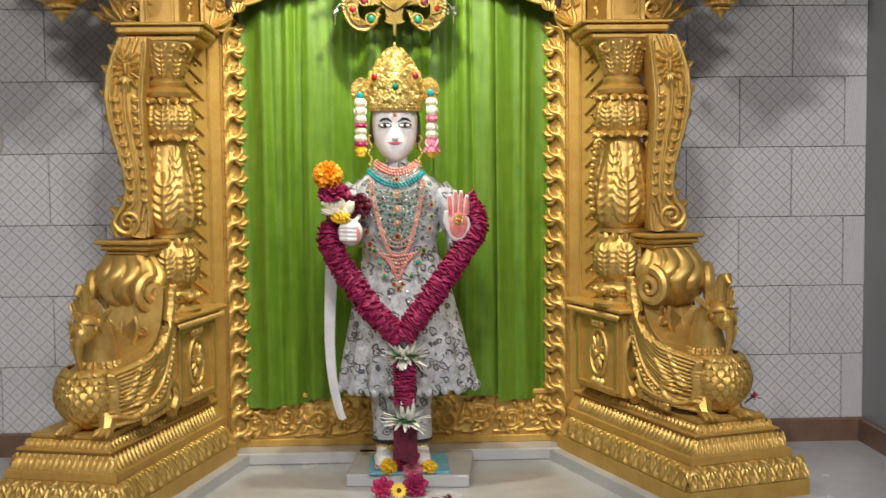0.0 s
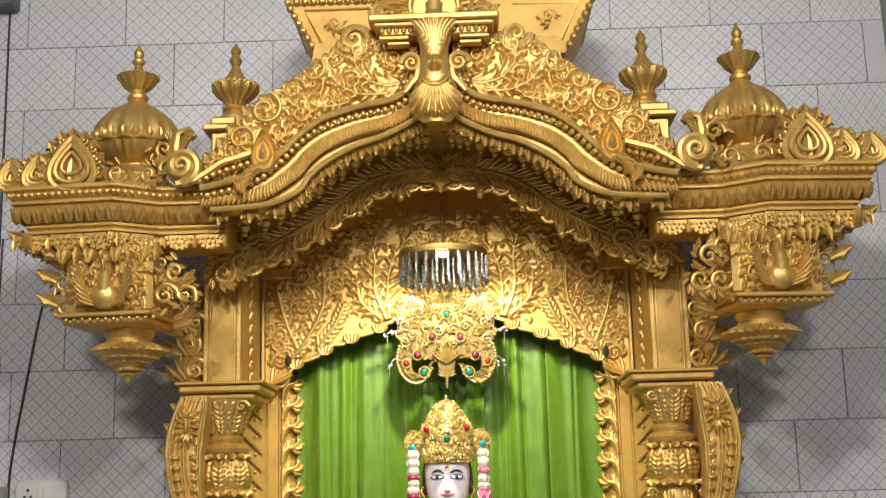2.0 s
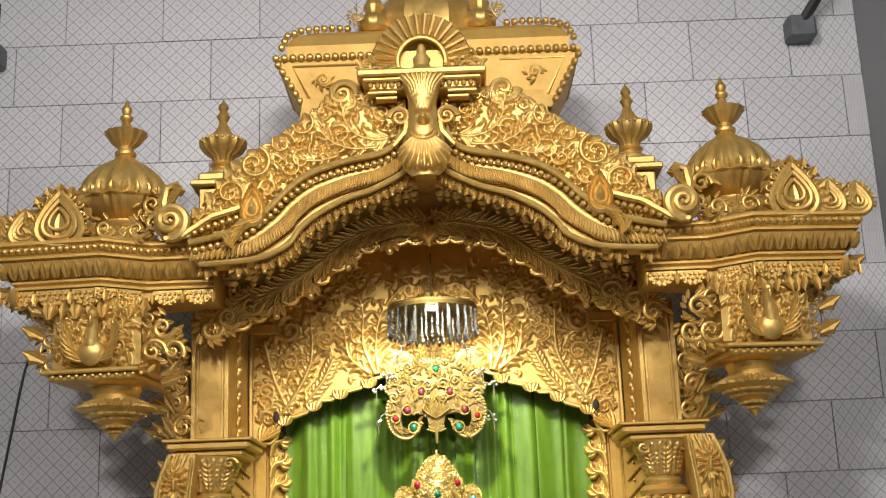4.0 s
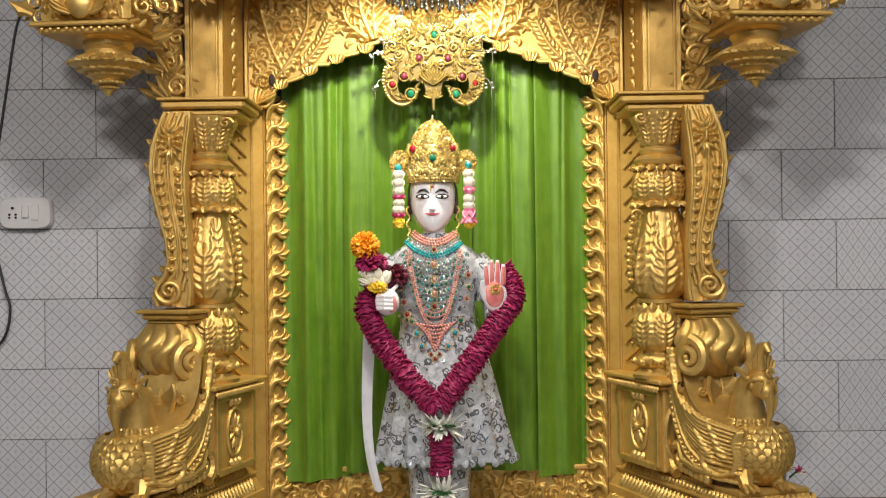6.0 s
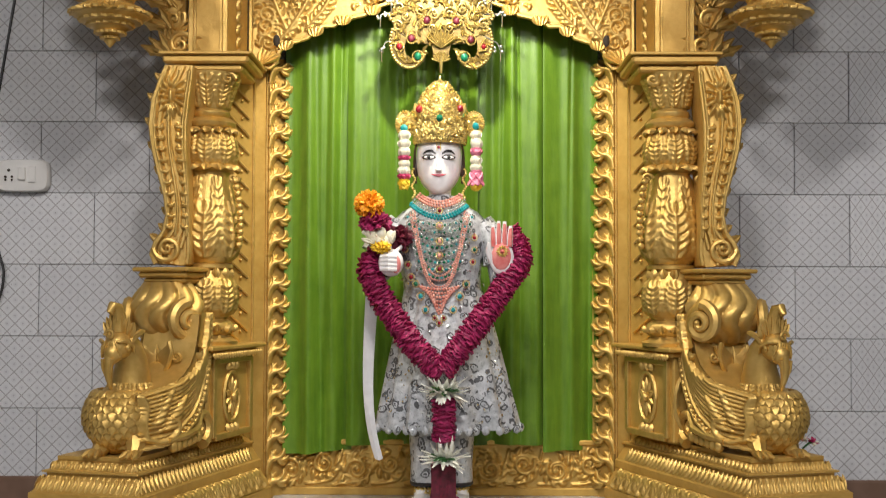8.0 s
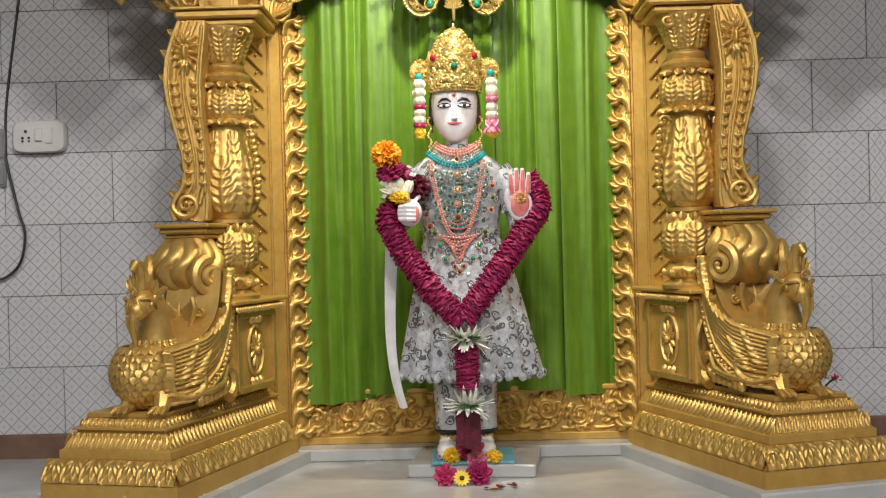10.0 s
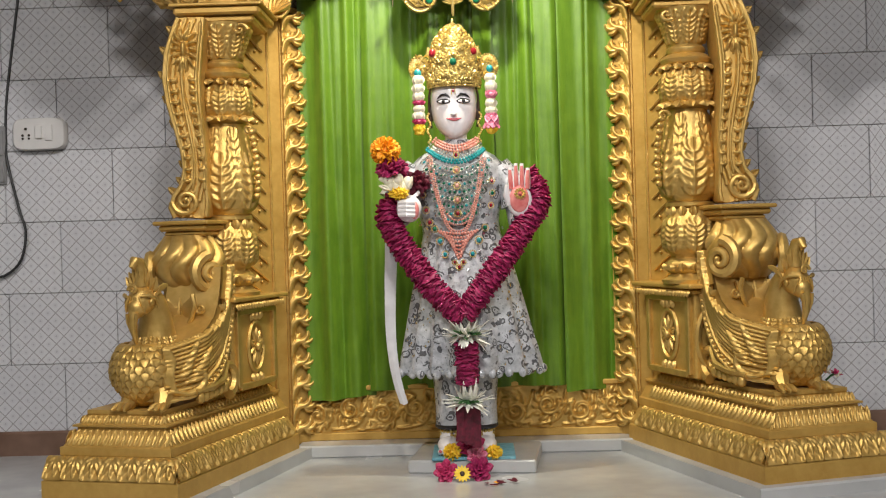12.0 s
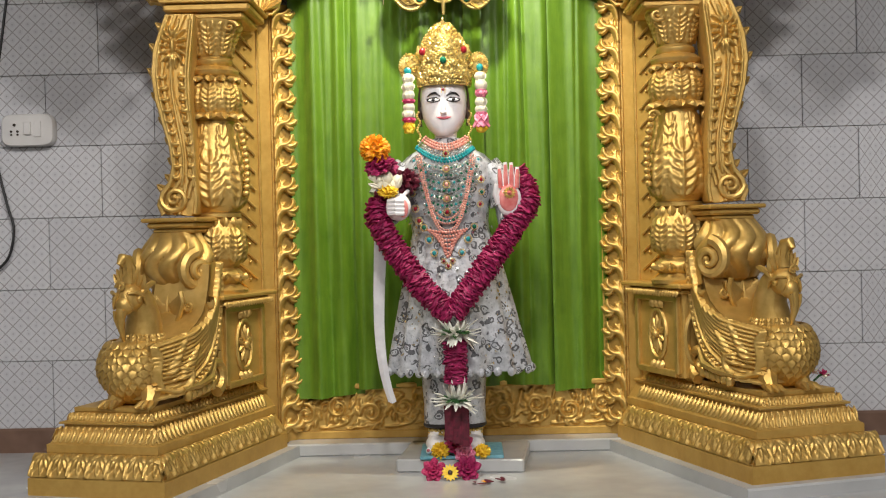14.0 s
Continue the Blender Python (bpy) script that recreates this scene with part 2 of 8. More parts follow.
def box(bm, c, size, rz=0, bevel=0.0, mi=0, taper=1.0):
    x, y, z = (s / 2 for s in size)
    m = Matrix.Translation(c) @ Matrix.Rotation(rz, 4, "Z")
    b = min(bevel, x * 0.8, y * 0.8, z * 0.8)

    def ring(h, ix):
        k = taper if h > 0 else 1.0
        X, Y = (x - ix) * k, (y - ix) * k
        q = b if ix == 0 else b * 0.4
        return [m @ Vector(p + (h,)) for p in ((X, -Y + q), (X, Y - q), (X - q, Y), (-X + q, Y), (-X, Y - q), (-X, -Y + q), (-X + q, -Y), (X - q, -Y))]

    if b > 0:
        rows = [ring(-z, b), ring(-z + b, 0), ring(z - b, 0), ring(z, b)]
        quads(bm, rows, close_v=True, cap=True, mi=mi)
    else:
        rows = [[m @ Vector((a * k, e * k, h)) for a, e in ((x, -y), (x, y), (-x, y), (-x, -y))] for h, k in ((-z, 1), (z, taper))]
        quads(bm, rows, close_v=True, cap=True, mi=mi)


def lathe(bm, prof, at=(0, 0, 0), seg=20, flute=0, depth=0.0, sx=1.0, sy=1.0, mi=0, m=None):
    """Turned form: prof is (radius, height) upward. flute: number of ribs, depth: their share of the radius."""
    rows = []
    base = m if m is not None else Matrix.Translation(at)
    for r, z in prof:
        row = []
        for i in range(seg):
            a = 2 * math.pi * i / seg
            k = r * (1 + depth * math.cos(flute * a)) if flute else r
            row.append(base @ Vector((k * math.cos(a) * sx, k * math.sin(a) * sy, z)))
        rows.append(row)
    quads(bm, rows, close_v=True, cap=True, mi=mi)


def tube(bm, pts, rad, seg=7, mi=0, flat=1.0, cap=True):
    """A tapering rod along points; rad is a number or one for each point."""
    pts = [Vector(p) for p in pts]
    n = len(pts)
    rad = [rad] * n if isinstance(rad, (int, float)) else rad
    rows = []
    up = None
    for i, p in enumerate(pts):
        d = (pts[min(i + 1, n - 1)] - pts[max(i - 1, 0)])
        d = d.normalized() if d.length > 1e-9 else Vector((0, 0, 1))
        if up is None:
            up = Vector((0, 1, 0)) if abs(d.y) < 0.9 else Vector((1, 0, 0))
        s = d.cross(up)
        s = s.normalized() if s.length > 1e-6 else Vector((1, 0, 0))
        up = s.cross(d).normalized()
        rows.append([p + (s * math.cos(2 * math.pi * k / seg) + up * math.sin(2 * math.pi * k / seg) * flat) * rad[i] for k in range(seg)])
    quads(bm, rows, close_v=True, cap=cap, mi=mi)


def blob(bm, c, r, seg=8, rings=5, mi=0, m=None):
    """A small rounded lump; r is a number or three half-sizes."""
    rx, ry, rz = (r, r, r) if isinstance(r, (int, float)) else r
    base = (Matrix.Translation(c) @ m) if m is not None else Matrix.Translation(c)
    rows = []
    for i in range(rings + 1):
        t = math.pi * (0.06 + 0.88 * i / rings)
        rows.append([base @ Vector((rx * math.sin(t) * math.cos(a), ry * math.sin(t) * math.sin(a), -rz * math.cos(t)))
                     for a in (2 * math.pi * k / seg for k in range(seg))])
    quads(bm, rows, close_v=True, cap=True, mi=mi)


def leaf(bm, m, length, width, bulge=0.3, curl=0.4, mi=0, lobes=0, n=6):
    """A solid pointed leaf that lies in x (width) and z (length) of m and bulges to -y; curl bends its tip to -y."""
    front, back = [], []
    for i in range(n + 1):
        t = i / n
        w = width * 0.5 * (math.sin(math.pi * (0.12 + 0.86 * t)) ** 0.8)
        if lobes:
            w *= 1 + 0.30 * math.cos(lobes * 2 * math.pi * t)
        z = length * t
        y = -curl * length * t * t
        mid = -bulge * width * math.sin(math.pi * (0.1 + 0.85 * t))
        front.append([m @ Vector(p) for p in ((-w, y, z), (-w * 0.5, y + mid * 0.9, z), (0, y + mid * 0.55, z), (w * 0.5, y + mid * 0.9, z), (w, y, z), (0, y + 0.12 * width, z))])
    quads(bm, front, close_v=True, cap=True, mi=mi)


def spiral(bm, m, r, turns=1.6, thick=0.3, sign=1, mi=0, start=0.0, seg=8, relief=1.0):
    """A volute in the x-z plane of m, raised to -y in the middle."""
    n = int(turns * 18) + 2
    pts, rad = [], []
    for i in range(n):
        t = i / (n - 1)
        a = start + sign * turns * 2 * math.pi * t
        q = r * (1 - 0.88 * t ** 0.8)
        pts.append(m @ Vector((q * math.cos(a), -r * 0.30 * t * relief, q * math.sin(a))))
        rad.append(r * thick * (1 - 0.62 * t) * 0.62)
    tube(bm, pts, rad, seg, mi)
    blob(bm, pts[-1], r * 0.17, 7, 4, mi)


def bead_line(bm, pts, r, step, mi=0, squash=1.0):
    """Beads strung along a polyline."""
    pts = [Vector(p) for p in pts]
    left = 0.0
    for a, b in zip(pts, pts[1:]):
        d = (b - a).length
        t = left
        while t < d:
            blob(bm, a.lerp(b, t / d), (r, r, r * squash), 7, 4, mi)
            t += step
        left = t - d


def sweep(bm, path, prof, mi=0, close=False):
    """Moulding: prof is (out, z) along a plan line path of (x, y); out is measured to the right of the way."""
    n = len(path)
    rows = []
    for i, (x, y) in enumerate(path):
        p = Vector((x, y))
        d0 = (p - Vector(path[i - 1])).normalized() if i or close else None
        d1 = (Vector(path[(i + 1) % n]) - p).normalized() if i < n - 1 or close else None
        d0, d1 = d0 or d1, d1 or d0
        n0, n1 = Vector((d0.y, -d0.x)), Vector((d1.y, -d1.x))
        mt = (n0 + n1)
        mt = mt / max(0.35, mt.length_squared / 2)
        rows.append([(x + mt.x * o, y + mt.y * o, z) for o, z in prof])
    quads(bm, rows, close_u=close, close_v=True, mi=mi, cap=not close)


def plate(bm, poly, y0, y1, mi=0, bevel=0.004):
    """A flat plate: an outline of (x, z) between two depths, with a chamfered front edge."""
    c = Vector((sum(p[0] for p in poly) / len(poly), sum(p[1] for p in poly) / len(poly)))

    def shrink(k):
        out = []
        for p in poly:
            d = (c - Vector(p))
            out.append(Vector(p) + (d.normalized() * k if d.length > k else d))
        return out

    rows = [[(p[0], y1, p[1]) for p in poly], [(p[0], y0 + bevel, p[1]) for p in poly], [(p.x, y0, p.y) for p in shrink(bevel)]]
    quads(bm, rows, close_v=True, cap=True, mi=mi)


def at(x, y, z, rx=0, ry=0, rz=0, s=1.0):
    return pose(x, y, z, rx, ry, rz) @ Matrix.Scale(s, 4)


def foliage(bm, m, size, sign=1, seed=0, leaves=7):
    """One acanthus scroll: a volute with a stem and curling leaves round it, in the x-z plane of m."""
    rg = random.Random(seed)
    m = m @ Matrix.Diagonal((1, 0.75, 1, 1))
    leaves = int(leaves * 1.5)
    spiral(bm, m, size, 1.4, 0.40, sign, start=rg.uniform(-0.6, 0.6), relief=0.7)
    for i in range(leaves):
        a = sign * (0.25 + 5.2 * i / leaves) + rg.uniform(-0.15, 0.15)
        q = m @ Matrix.Translation((size * 0.98 * math.cos(a), 0, size * 0.98 * math.sin(a)))
        q = q @ Matrix.Rotation(math.pi / 2 - a + sign * 0.9, 4, "Y")
        leaf(bm, q, size * rg.uniform(0.6, 1.0), size * 0.40, 0.50, 0.30, n=4)
    for i in range(5):
        a = rg.uniform(0, 6.28)
        q = m @ Matrix.Translation((size * 0.5 * math.cos(a), 0, size * 0.5 * math.sin(a))) @ Matrix.Rotation(rg.uniform(-3, 3), 4, "Y")
        leaf(bm, q, size * 0.45, size * 0.26, 0.5, 0.4, n=3)
        blob(bm, m @ Vector((size * 0.55 * math.cos(a), -size * 0.05, size * 0.55 * math.sin(a))), size * 0.09, 6, 3)


def leaf_row(bm, a, b, z, h, n, out, lean=0.5, width=1.0):
    """Upright carved leaves along a plan line from a to b, standing out of the face; out is a plan normal."""
    a, b, out = Vector(a), Vector(b), Vector(out).normalized()
    rz = math.atan2(out.y, out.x) + math.pi / 2
    step = (b - a).length / n
    for i in range(n):
        p = a.lerp(b, (i + 0.5) / n)
        m = Matrix.Translation((p.x, p.y, z)) @ Matrix.Rotation(rz, 4, "Z") @ Matrix.Rotation(-lean, 4, "X")
        leaf(bm, m, h, step * 0.98 * width, 0.42, 0.12, n=4)


# ---------------------------------------------------------------- carved low relief
class Carving:
    """A height field built up from rounded strokes (stems, leaves, scrolls), laid on any surface."""

    def __init__(self, u0, u1, v0, v1, step=0.0026):
        self.u, self.v = np.arange(u0, u1 + step, step), np.arange(v0, v1 + step, step)
        self.U, self.V = np.meshgrid(self.u, self.v, indexing="ij")
        self.H = np.zeros_like(self.U)
        self.step = step

    def stroke(self, pts, widths, high=1.0):
        """One rounded stroke along points of (u, v), as wide on each side as widths tells."""
        pts, widths = np.asarray(pts, float), np.asarray(widths, float)
        if 3 <= len(pts) <= 6:               # round the line
            k = np.linspace(0, len(pts) - 1, 8 * len(pts))
            i = np.minimum(k.astype(int), len(pts) - 2)
            f = (k - i)[:, None]
            p0, p1, p2, p3 = pts[np.maximum(i - 1, 0)], pts[i], pts[i + 1], pts[np.minimum(i + 2, len(pts) - 1)]
            widths = np.interp(k, np.arange(len(pts)), widths)
            pts = 0.5 * (2 * p1 + (p2 - p0) * f + (2 * p0 - 5 * p1 + 4 * p2 - p3) * f * f + (3 * p1 - p0 - 3 * p2 + p3) * f ** 3)
        seg = np.hypot(*np.diff(pts, axis=0).T)
        run = np.concatenate([[0], np.cumsum(seg)])
        n = max(3, int(run[-1] / max(self.step * 0.8, widths.mean() * 0.35)) + 1)
        t = np.linspace(0, run[-1], n)
        us, vs, ws = np.interp(t, run, pts[:, 0]), np.interp(t, run, pts[:, 1]), np.interp(t, run, widths)
        for u, v, w in zip(us, vs, ws):
            if w < self.step * 0.4:
                continue
            a, b = np.searchsorted(self.u, (u - w, u + w))
            c, d = np.searchsorted(self.v, (v - w, v + w))
            if a >= b or c >= d:
                continue
            q = 1 - ((self.U[a:b, c:d] - u) ** 2 + (self.V[a:b, c:d] - v) ** 2) / (w * w)
            h = np.sqrt(np.maximum(q, 0)) * high * min(1.0, 0.35 + w / 0.010)
            self.H[a:b, c:d] = np.maximum(self.H[a:b, c:d], h)

    def leaf(self, u, v, ang, length, width, bend=0.6, high=0.8):
        t = np.linspace(0, 1, 7)
        a = ang + bend * t * t
        du = np.concatenate([[0], np.cumsum(np.cos(a[:-1]))]) / 6 * length
        dv = np.concatenate([[0], np.cumsum(np.sin(a[:-1]))]) / 6 * length
        self.stroke(np.stack([u + du, v + dv], 1), width * np.array([0.35, 0.75, 1.0, 0.95, 0.75, 0.5, 0.2]), high)

    def scroll(self, u, v, r, sign, rg, leaves=8):
        a0 = rg.uniform(0, 6.28)
        t = np.linspace(0, 1, 34)
        a = a0 + sign * 1.55 * 2 * math.pi * t
        q = r * (1 - 0.86 * t ** 0.85)
        self.stroke(np.stack([u + q * np.cos(a), v + q * np.sin(a)], 1), r * 0.22 * (1 - 0.45 * t), 1.0)
        self.stroke([(u, v), (u + 0.001, v)], [r * 0.20] * 2, 1.1)
        for k in range(leaves):
            b = a0 + sign * 5.6 * k / leaves
            w = rg.uniform(0.8, 1.15)
            self.leaf(u + r * 1.0 * math.cos(b), v + r * 1.0 * math.sin(b), b + sign * 0.9, r * 0.80 * w, r * 0.23, sign * 1.1, 0.85)
            if k % 2:
                self.leaf(u + r * 0.78 * math.cos(b), v + r * 0.78 * math.sin(b), b + math.pi + sign * 0.7, r * 0.34, r * 0.10, sign * 0.8, 0.6)

    def fill(self, inside, rg, radii, tries=60, small=120):
        """Scrolls from large to small wherever they fit, then small leaves in the gaps."""
        done = []
        for r in radii:
            for _ in range(tries):
                u, v = rg.uniform(self.u[0], self.u[-1]), rg.uniform(self.v[0], self.v[-1])
                if not inside(u, v) or any(math.hypot(u - a, v - b) < 1.18 * (r + c) for a, b, c in done):
                    continue
                if not all(inside(u + 0.8 * r * math.cos(k), v + 0.8 * r * math.sin(k)) for k in range(6)):
                    continue
                done.append((u, v, r))
                self.scroll(u, v, r, 1 if rg.random() < 0.5 else -1, rg)
                break
        for _ in range(small):
            u, v = rg.uniform(self.u[0], self.u[-1]), rg.uniform(self.v[0], self.v[-1])
            if inside(u, v):
                self.leaf(u, v, rg.uniform(0, 6.28), rg.uniform(0.018, 0.032), rg.uniform(0.0035, 0.006), rg.choice((-1, 1)), 0.6)

    def acanthus(self, u, v0, v1, half, n=5, high=1.0):
        """An upright leaf with a midrib and curling side lobes."""
        self.stroke([(u, v0), (u, v1)], [half * 0.20, half * 0.10], high)
        for i in range(n):
            z = v0 + (v1 - v0) * i / n * 0.9
            w = half * (0.55 + 0.45 * math.sin(math.pi * (i + 1) / (n + 1)))
            for q in (-1, 1):
                self.stroke([(u + q * w * 0.15, z), (u + q * w * 0.6, z + (v1 - v0) * 0.06), (u + q * w * 0.95, z + (v1 - v0) * 0.17), (u + q * w * 0.80, z + (v1 - v0) * 0.24)],
                            np.array([0.10, 0.17, 0.17, 0.08]) * half * 1.25, high * 0.85)

    def plume(self, pts, size, n=9, wide=0.007, high=1.0, side=(-1, 1)):
        """A sweeping acanthus plume: a rounded stem with leaves that curl away from it and grow smaller to the tip."""
        self.stroke(pts, np.linspace(wide, wide * 0.45, len(pts)), high)
        p = np.asarray(pts, float)
        k = np.linspace(0, len(p) - 1, 60)
        u, v = np.interp(k, range(len(p)), p[:, 0]), np.interp(k, range(len(p)), p[:, 1])
        for i in range(n):
            j = int(4 + 53 * i / n)
            d = math.atan2(v[min(j + 4, 59)] - v[j - 4], u[min(j + 4, 59)] - u[j - 4])
            f = size * (1.0 - 0.55 * i / n)
            for q in side:
                self.leaf(u[j], v[j], d + q * 0.55, f, f * 0.17, q * 1.3, high * 0.9)

    def object(self, name, place, mat, parent, inside=None, depth=0.012, pierced=False, label=""):
        """The mesh: place(u, v, h) gives the three coordinates of arrays. pierced leaves the ground open."""
        X, Y, Z = place(self.U, self.V, self.H * depth)
        nu, nv = self.U.shape
        keep = np.ones((nu, nv), bool)
        if inside is not None:
            keep &= inside(self.U, self.V)
        if pierced:
            keep &= self.H > 0.02
        cell = keep[:-1, :-1] & keep[1:, :-1] & keep[:-1, 1:] & keep[1:, 1:] if not pierced else (keep[:-1, :-1] | keep[1:, :-1] | keep[:-1, 1:] | keep[1:, 1:])
        i, j = np.nonzero(cell)
        a = i * nv + j
        faces = np.stack([a, a + nv, a + nv + 1, a + 1], 1)
        used, inv = np.unique(faces, return_inverse=True)
        P = np.stack([np.broadcast_to(X, self.U.shape).ravel(), np.broadcast_to(Y, self.U.shape).ravel(), np.broadcast_to(Z, self.U.shape).ravel()], 1)[used]
        me = bpy.data.meshes.new(name)
        me.from_pydata(P.tolist(), [], inv.reshape(faces.shape).tolist())
        me.materials.append(mat)
        me.shade_smooth()
        ob = new(name, me)
        ob.parent = parent
        if label:
            ob["label"] = label
        return ob


# ---------------------------------------------------------------- the hall
def slab(name, c, size, mat, label, category="wall"):
    b = B()
    box(b, c, size)
    return thing(name, b, mat, label, category, kind="structure", smooth=False)


X0, X1, Y0 = -3.2, CX + 1.35, -7.0
wall_back = slab("wall_back", ((X0 + X1) / 2, WALL_Y + 0.105, 1.0), (X1 - X0 + 0.4, 0.2, 5.0), GROUT, "tiled wall with grey joints behind the golden shrine")
slab("wall_right", (X1 + 0.1, (Y0 + WALL_Y) / 2, 1.0), (0.2, WALL_Y - Y0 + 0.01, 5.0), WALLSIDE, "grey painted side wall beside the shrine")
# Unseen left and far walls, ceiling and hall floor, added for reflections and bounce.
slab("unseen_wall_left", (X0 - 0.1, (Y0 + WALL_Y) / 2, 1.0), (0.2, WALL_Y - Y0 + 0.01, 5.0), PLASTER, "unseen dark plastered side wall added to close the hall")
slab("unseen_wall_front", ((X0 + X1) / 2, Y0 - 0.1, 1.0), (X1 - X0 + 0.4, 0.2, 5.0), PLASTER, "unseen dark plastered wall added at the hall's far end")
slab("ceiling", ((X0 + X1) / 2, (Y0 + WALL_Y) / 2, CEIL + 0.1), (X1 - X0 + 0.4, WALL_Y - Y0 + 0.4, 0.2), PLASTER, "unseen dark plastered ceiling added over the hall", "ceiling")
slab("floor", ((X0 + X1) / 2, (1.4 + WALL_Y) / 2 + 0.1, (FLOOR + HALL) / 2 - 0.1), (X1 - X0 + 0.4, WALL_Y - 1.4 + 0.2, FLOOR - HALL + 0.2), MARBLE, "polished white marble floor of the raised shrine platform", "floor")
slab("unseen_hall_floor", ((X0 + X1) / 2, (Y0 + 1.4) / 2, HALL - 0.1), (X1 - X0 + 0.4, 1.4 - Y0, 0.2), HALLSTONE, "unseen grey stone hall floor added low before the platform", "floor")
b = B()
sweep(b, [(X1, WALL_Y - 0.0), (X0, WALL_Y - 0.0)][::-1], [(0.0, FLOOR), (0.014, FLOOR), (0.014, FLOOR + 0.062), (0.010, FLOOR + 0.068), (0.0, FLOOR + 0.068)])
sweep(b, [(X1, -1.0), (X1, WALL_Y - 0.014)][::-1], [(0.0, FLOOR), (0.014, FLOOR), (0.014, FLOOR + 0.062), (0.010, FLOOR + 0.068), (0.0, FLOOR + 0.068)])
thing("baseboard", b, BASEBOARD, "brown stone skirting along the tiled wall", "baseboard", kind="structure", smooth=False)
# Unseen fixtures added at each lamp, with rods for the one hung low.
for lx, ly, lz in ((-1.15, -1.0, CEIL), (0.05, 0.62, 1.82), (1.12, -1.0, CEIL), (0.05, -5.0, CEIL)):
    lamp = empty("ceiling_light", (lx, ly, lz), "square white light panel added out of view, switched on", "ceiling light", "ceiling lights")
    if lz < CEIL:
        b = B()
        for q in (-0.15, 0.15):
            lathe(b, [(0.006, 0.0), (0.006, CEIL - lz)], (q, 0, 0), 8)
        part("hanger", b, GREY_METAL, lamp, "grey steel hanging rods")
    b = B()
    sweep(b, [(-0.2, -0.2), (0.2, -0.2), (0.2, 0.2), (-0.2, 0.2)], [(0.0, -0.03), (0.03, -0.03), (0.03, 0.0), (0.0, 0.0)], close=True)
    part("frame", b, PLASTIC, lamp, smooth=False)
    b = B()
    box(b, (0, 0, -0.012), (0.39, 0.39, 0.012))
    part("diffuser", b, PANEL, lamp, "glowing white diffuser", smooth=False)

# ---------------------------------------------------------------- the golden shrine
shrine = empty("shrine_canopy", (CX, 0, 0), "large gold-painted carved wooden shrine with domed canopy on a marble slab", "shrine")
Z_SLAB = FLOOR + 0.03
ANG = radians(18.5)
TURN = {1: ANG, -1: radians(14.5)}
CORNERS = {1: Vector((0.645, 2.29)), -1: Vector((0.608, 2.252))}


def ped(s, u, v):
    """Plan place in the turned pedestal's own frame: u outward along its front, v backward along its inner side."""
    c, t = CORNERS[s], TURN[s]
    x = c.x + u * math.cos(t) - v * math.sin(t)
    y = c.y + u * math.sin(t) + v * math.cos(t)
    return (s * x, y)


def ring(s, i, j=None, U=0.335, V=0.66):
    """Plan outline of the pedestal, inset by i (at the back by j)."""
    j = i if j is None else j
    pts = [ped(s, i, V), ped(s, i, i), ped(s, U - i, i), ped(s, U - i, V)]
    return pts if s > 0 else pts[::-1]


def stepped(bm, s, prof):
    """Moulded block on the pedestal's outline: prof is (inset, z)."""
    rows = [[(x, y, z) for x, y in ring(s, i)] for i, z in prof]
    quads(bm, rows, close_v=True, cap=True)


def marble_slab():
    b = B()
    e = 0.03
    for s in (1, -1):
        pts = [ped(s, -e, 0.70), ped(s, -e, -e), ped(s, 0.335 + e, -e), ped(s, 0.335 + e, 0.70)]
        rows = [[(CX + x, y, z) for x, y in pts] for z in (FLOOR, Z_SLAB - 0.005)]
        rows.append([(CX + x * 0.998, y + 0.003, Z_SLAB) for x, y in pts])
        quads(b, rows, close_v=True, cap=True)
    box(b, (CX, 2.965, FLOOR + 0.0165), (0.90, 0.14, 0.033), bevel=0.004)
    return thing("marble_slab", b, MARBLE, "white marble slab edging under the golden shrine", "slab", smooth=False)


marble_slab()


def carved_row(bm, a, e, z, h, n, out, lean, wd):
    """Slanting gadroons carved along one face."""
    A, E, O = Vector(a), Vector(e), Vector(out).normalized()
    rz = math.atan2(O.y, O.x) + math.pi / 2
    step = (E - A).length / n
    for i in range(n):
        p = A.lerp(E, (i + 0.5) / n)
        m = Matrix.Translation((p.x, p.y, z)) @ Matrix.Rotation(rz, 4, "Z") @ Matrix.Rotation(-lean, 4, "X") @ Matrix.Rotation(0.18, 4, "Y")
        leaf(bm, m @ Matrix.Translation((0, -0.003, 0)), h, step * wd, 0.30, 0.10, n=4)
        blob(bm, m @ Vector((0, -0.004 - step * 0.10, h * 0.62)), (step * 0.20, step * 0.16, h * 0.22), 7, 4)


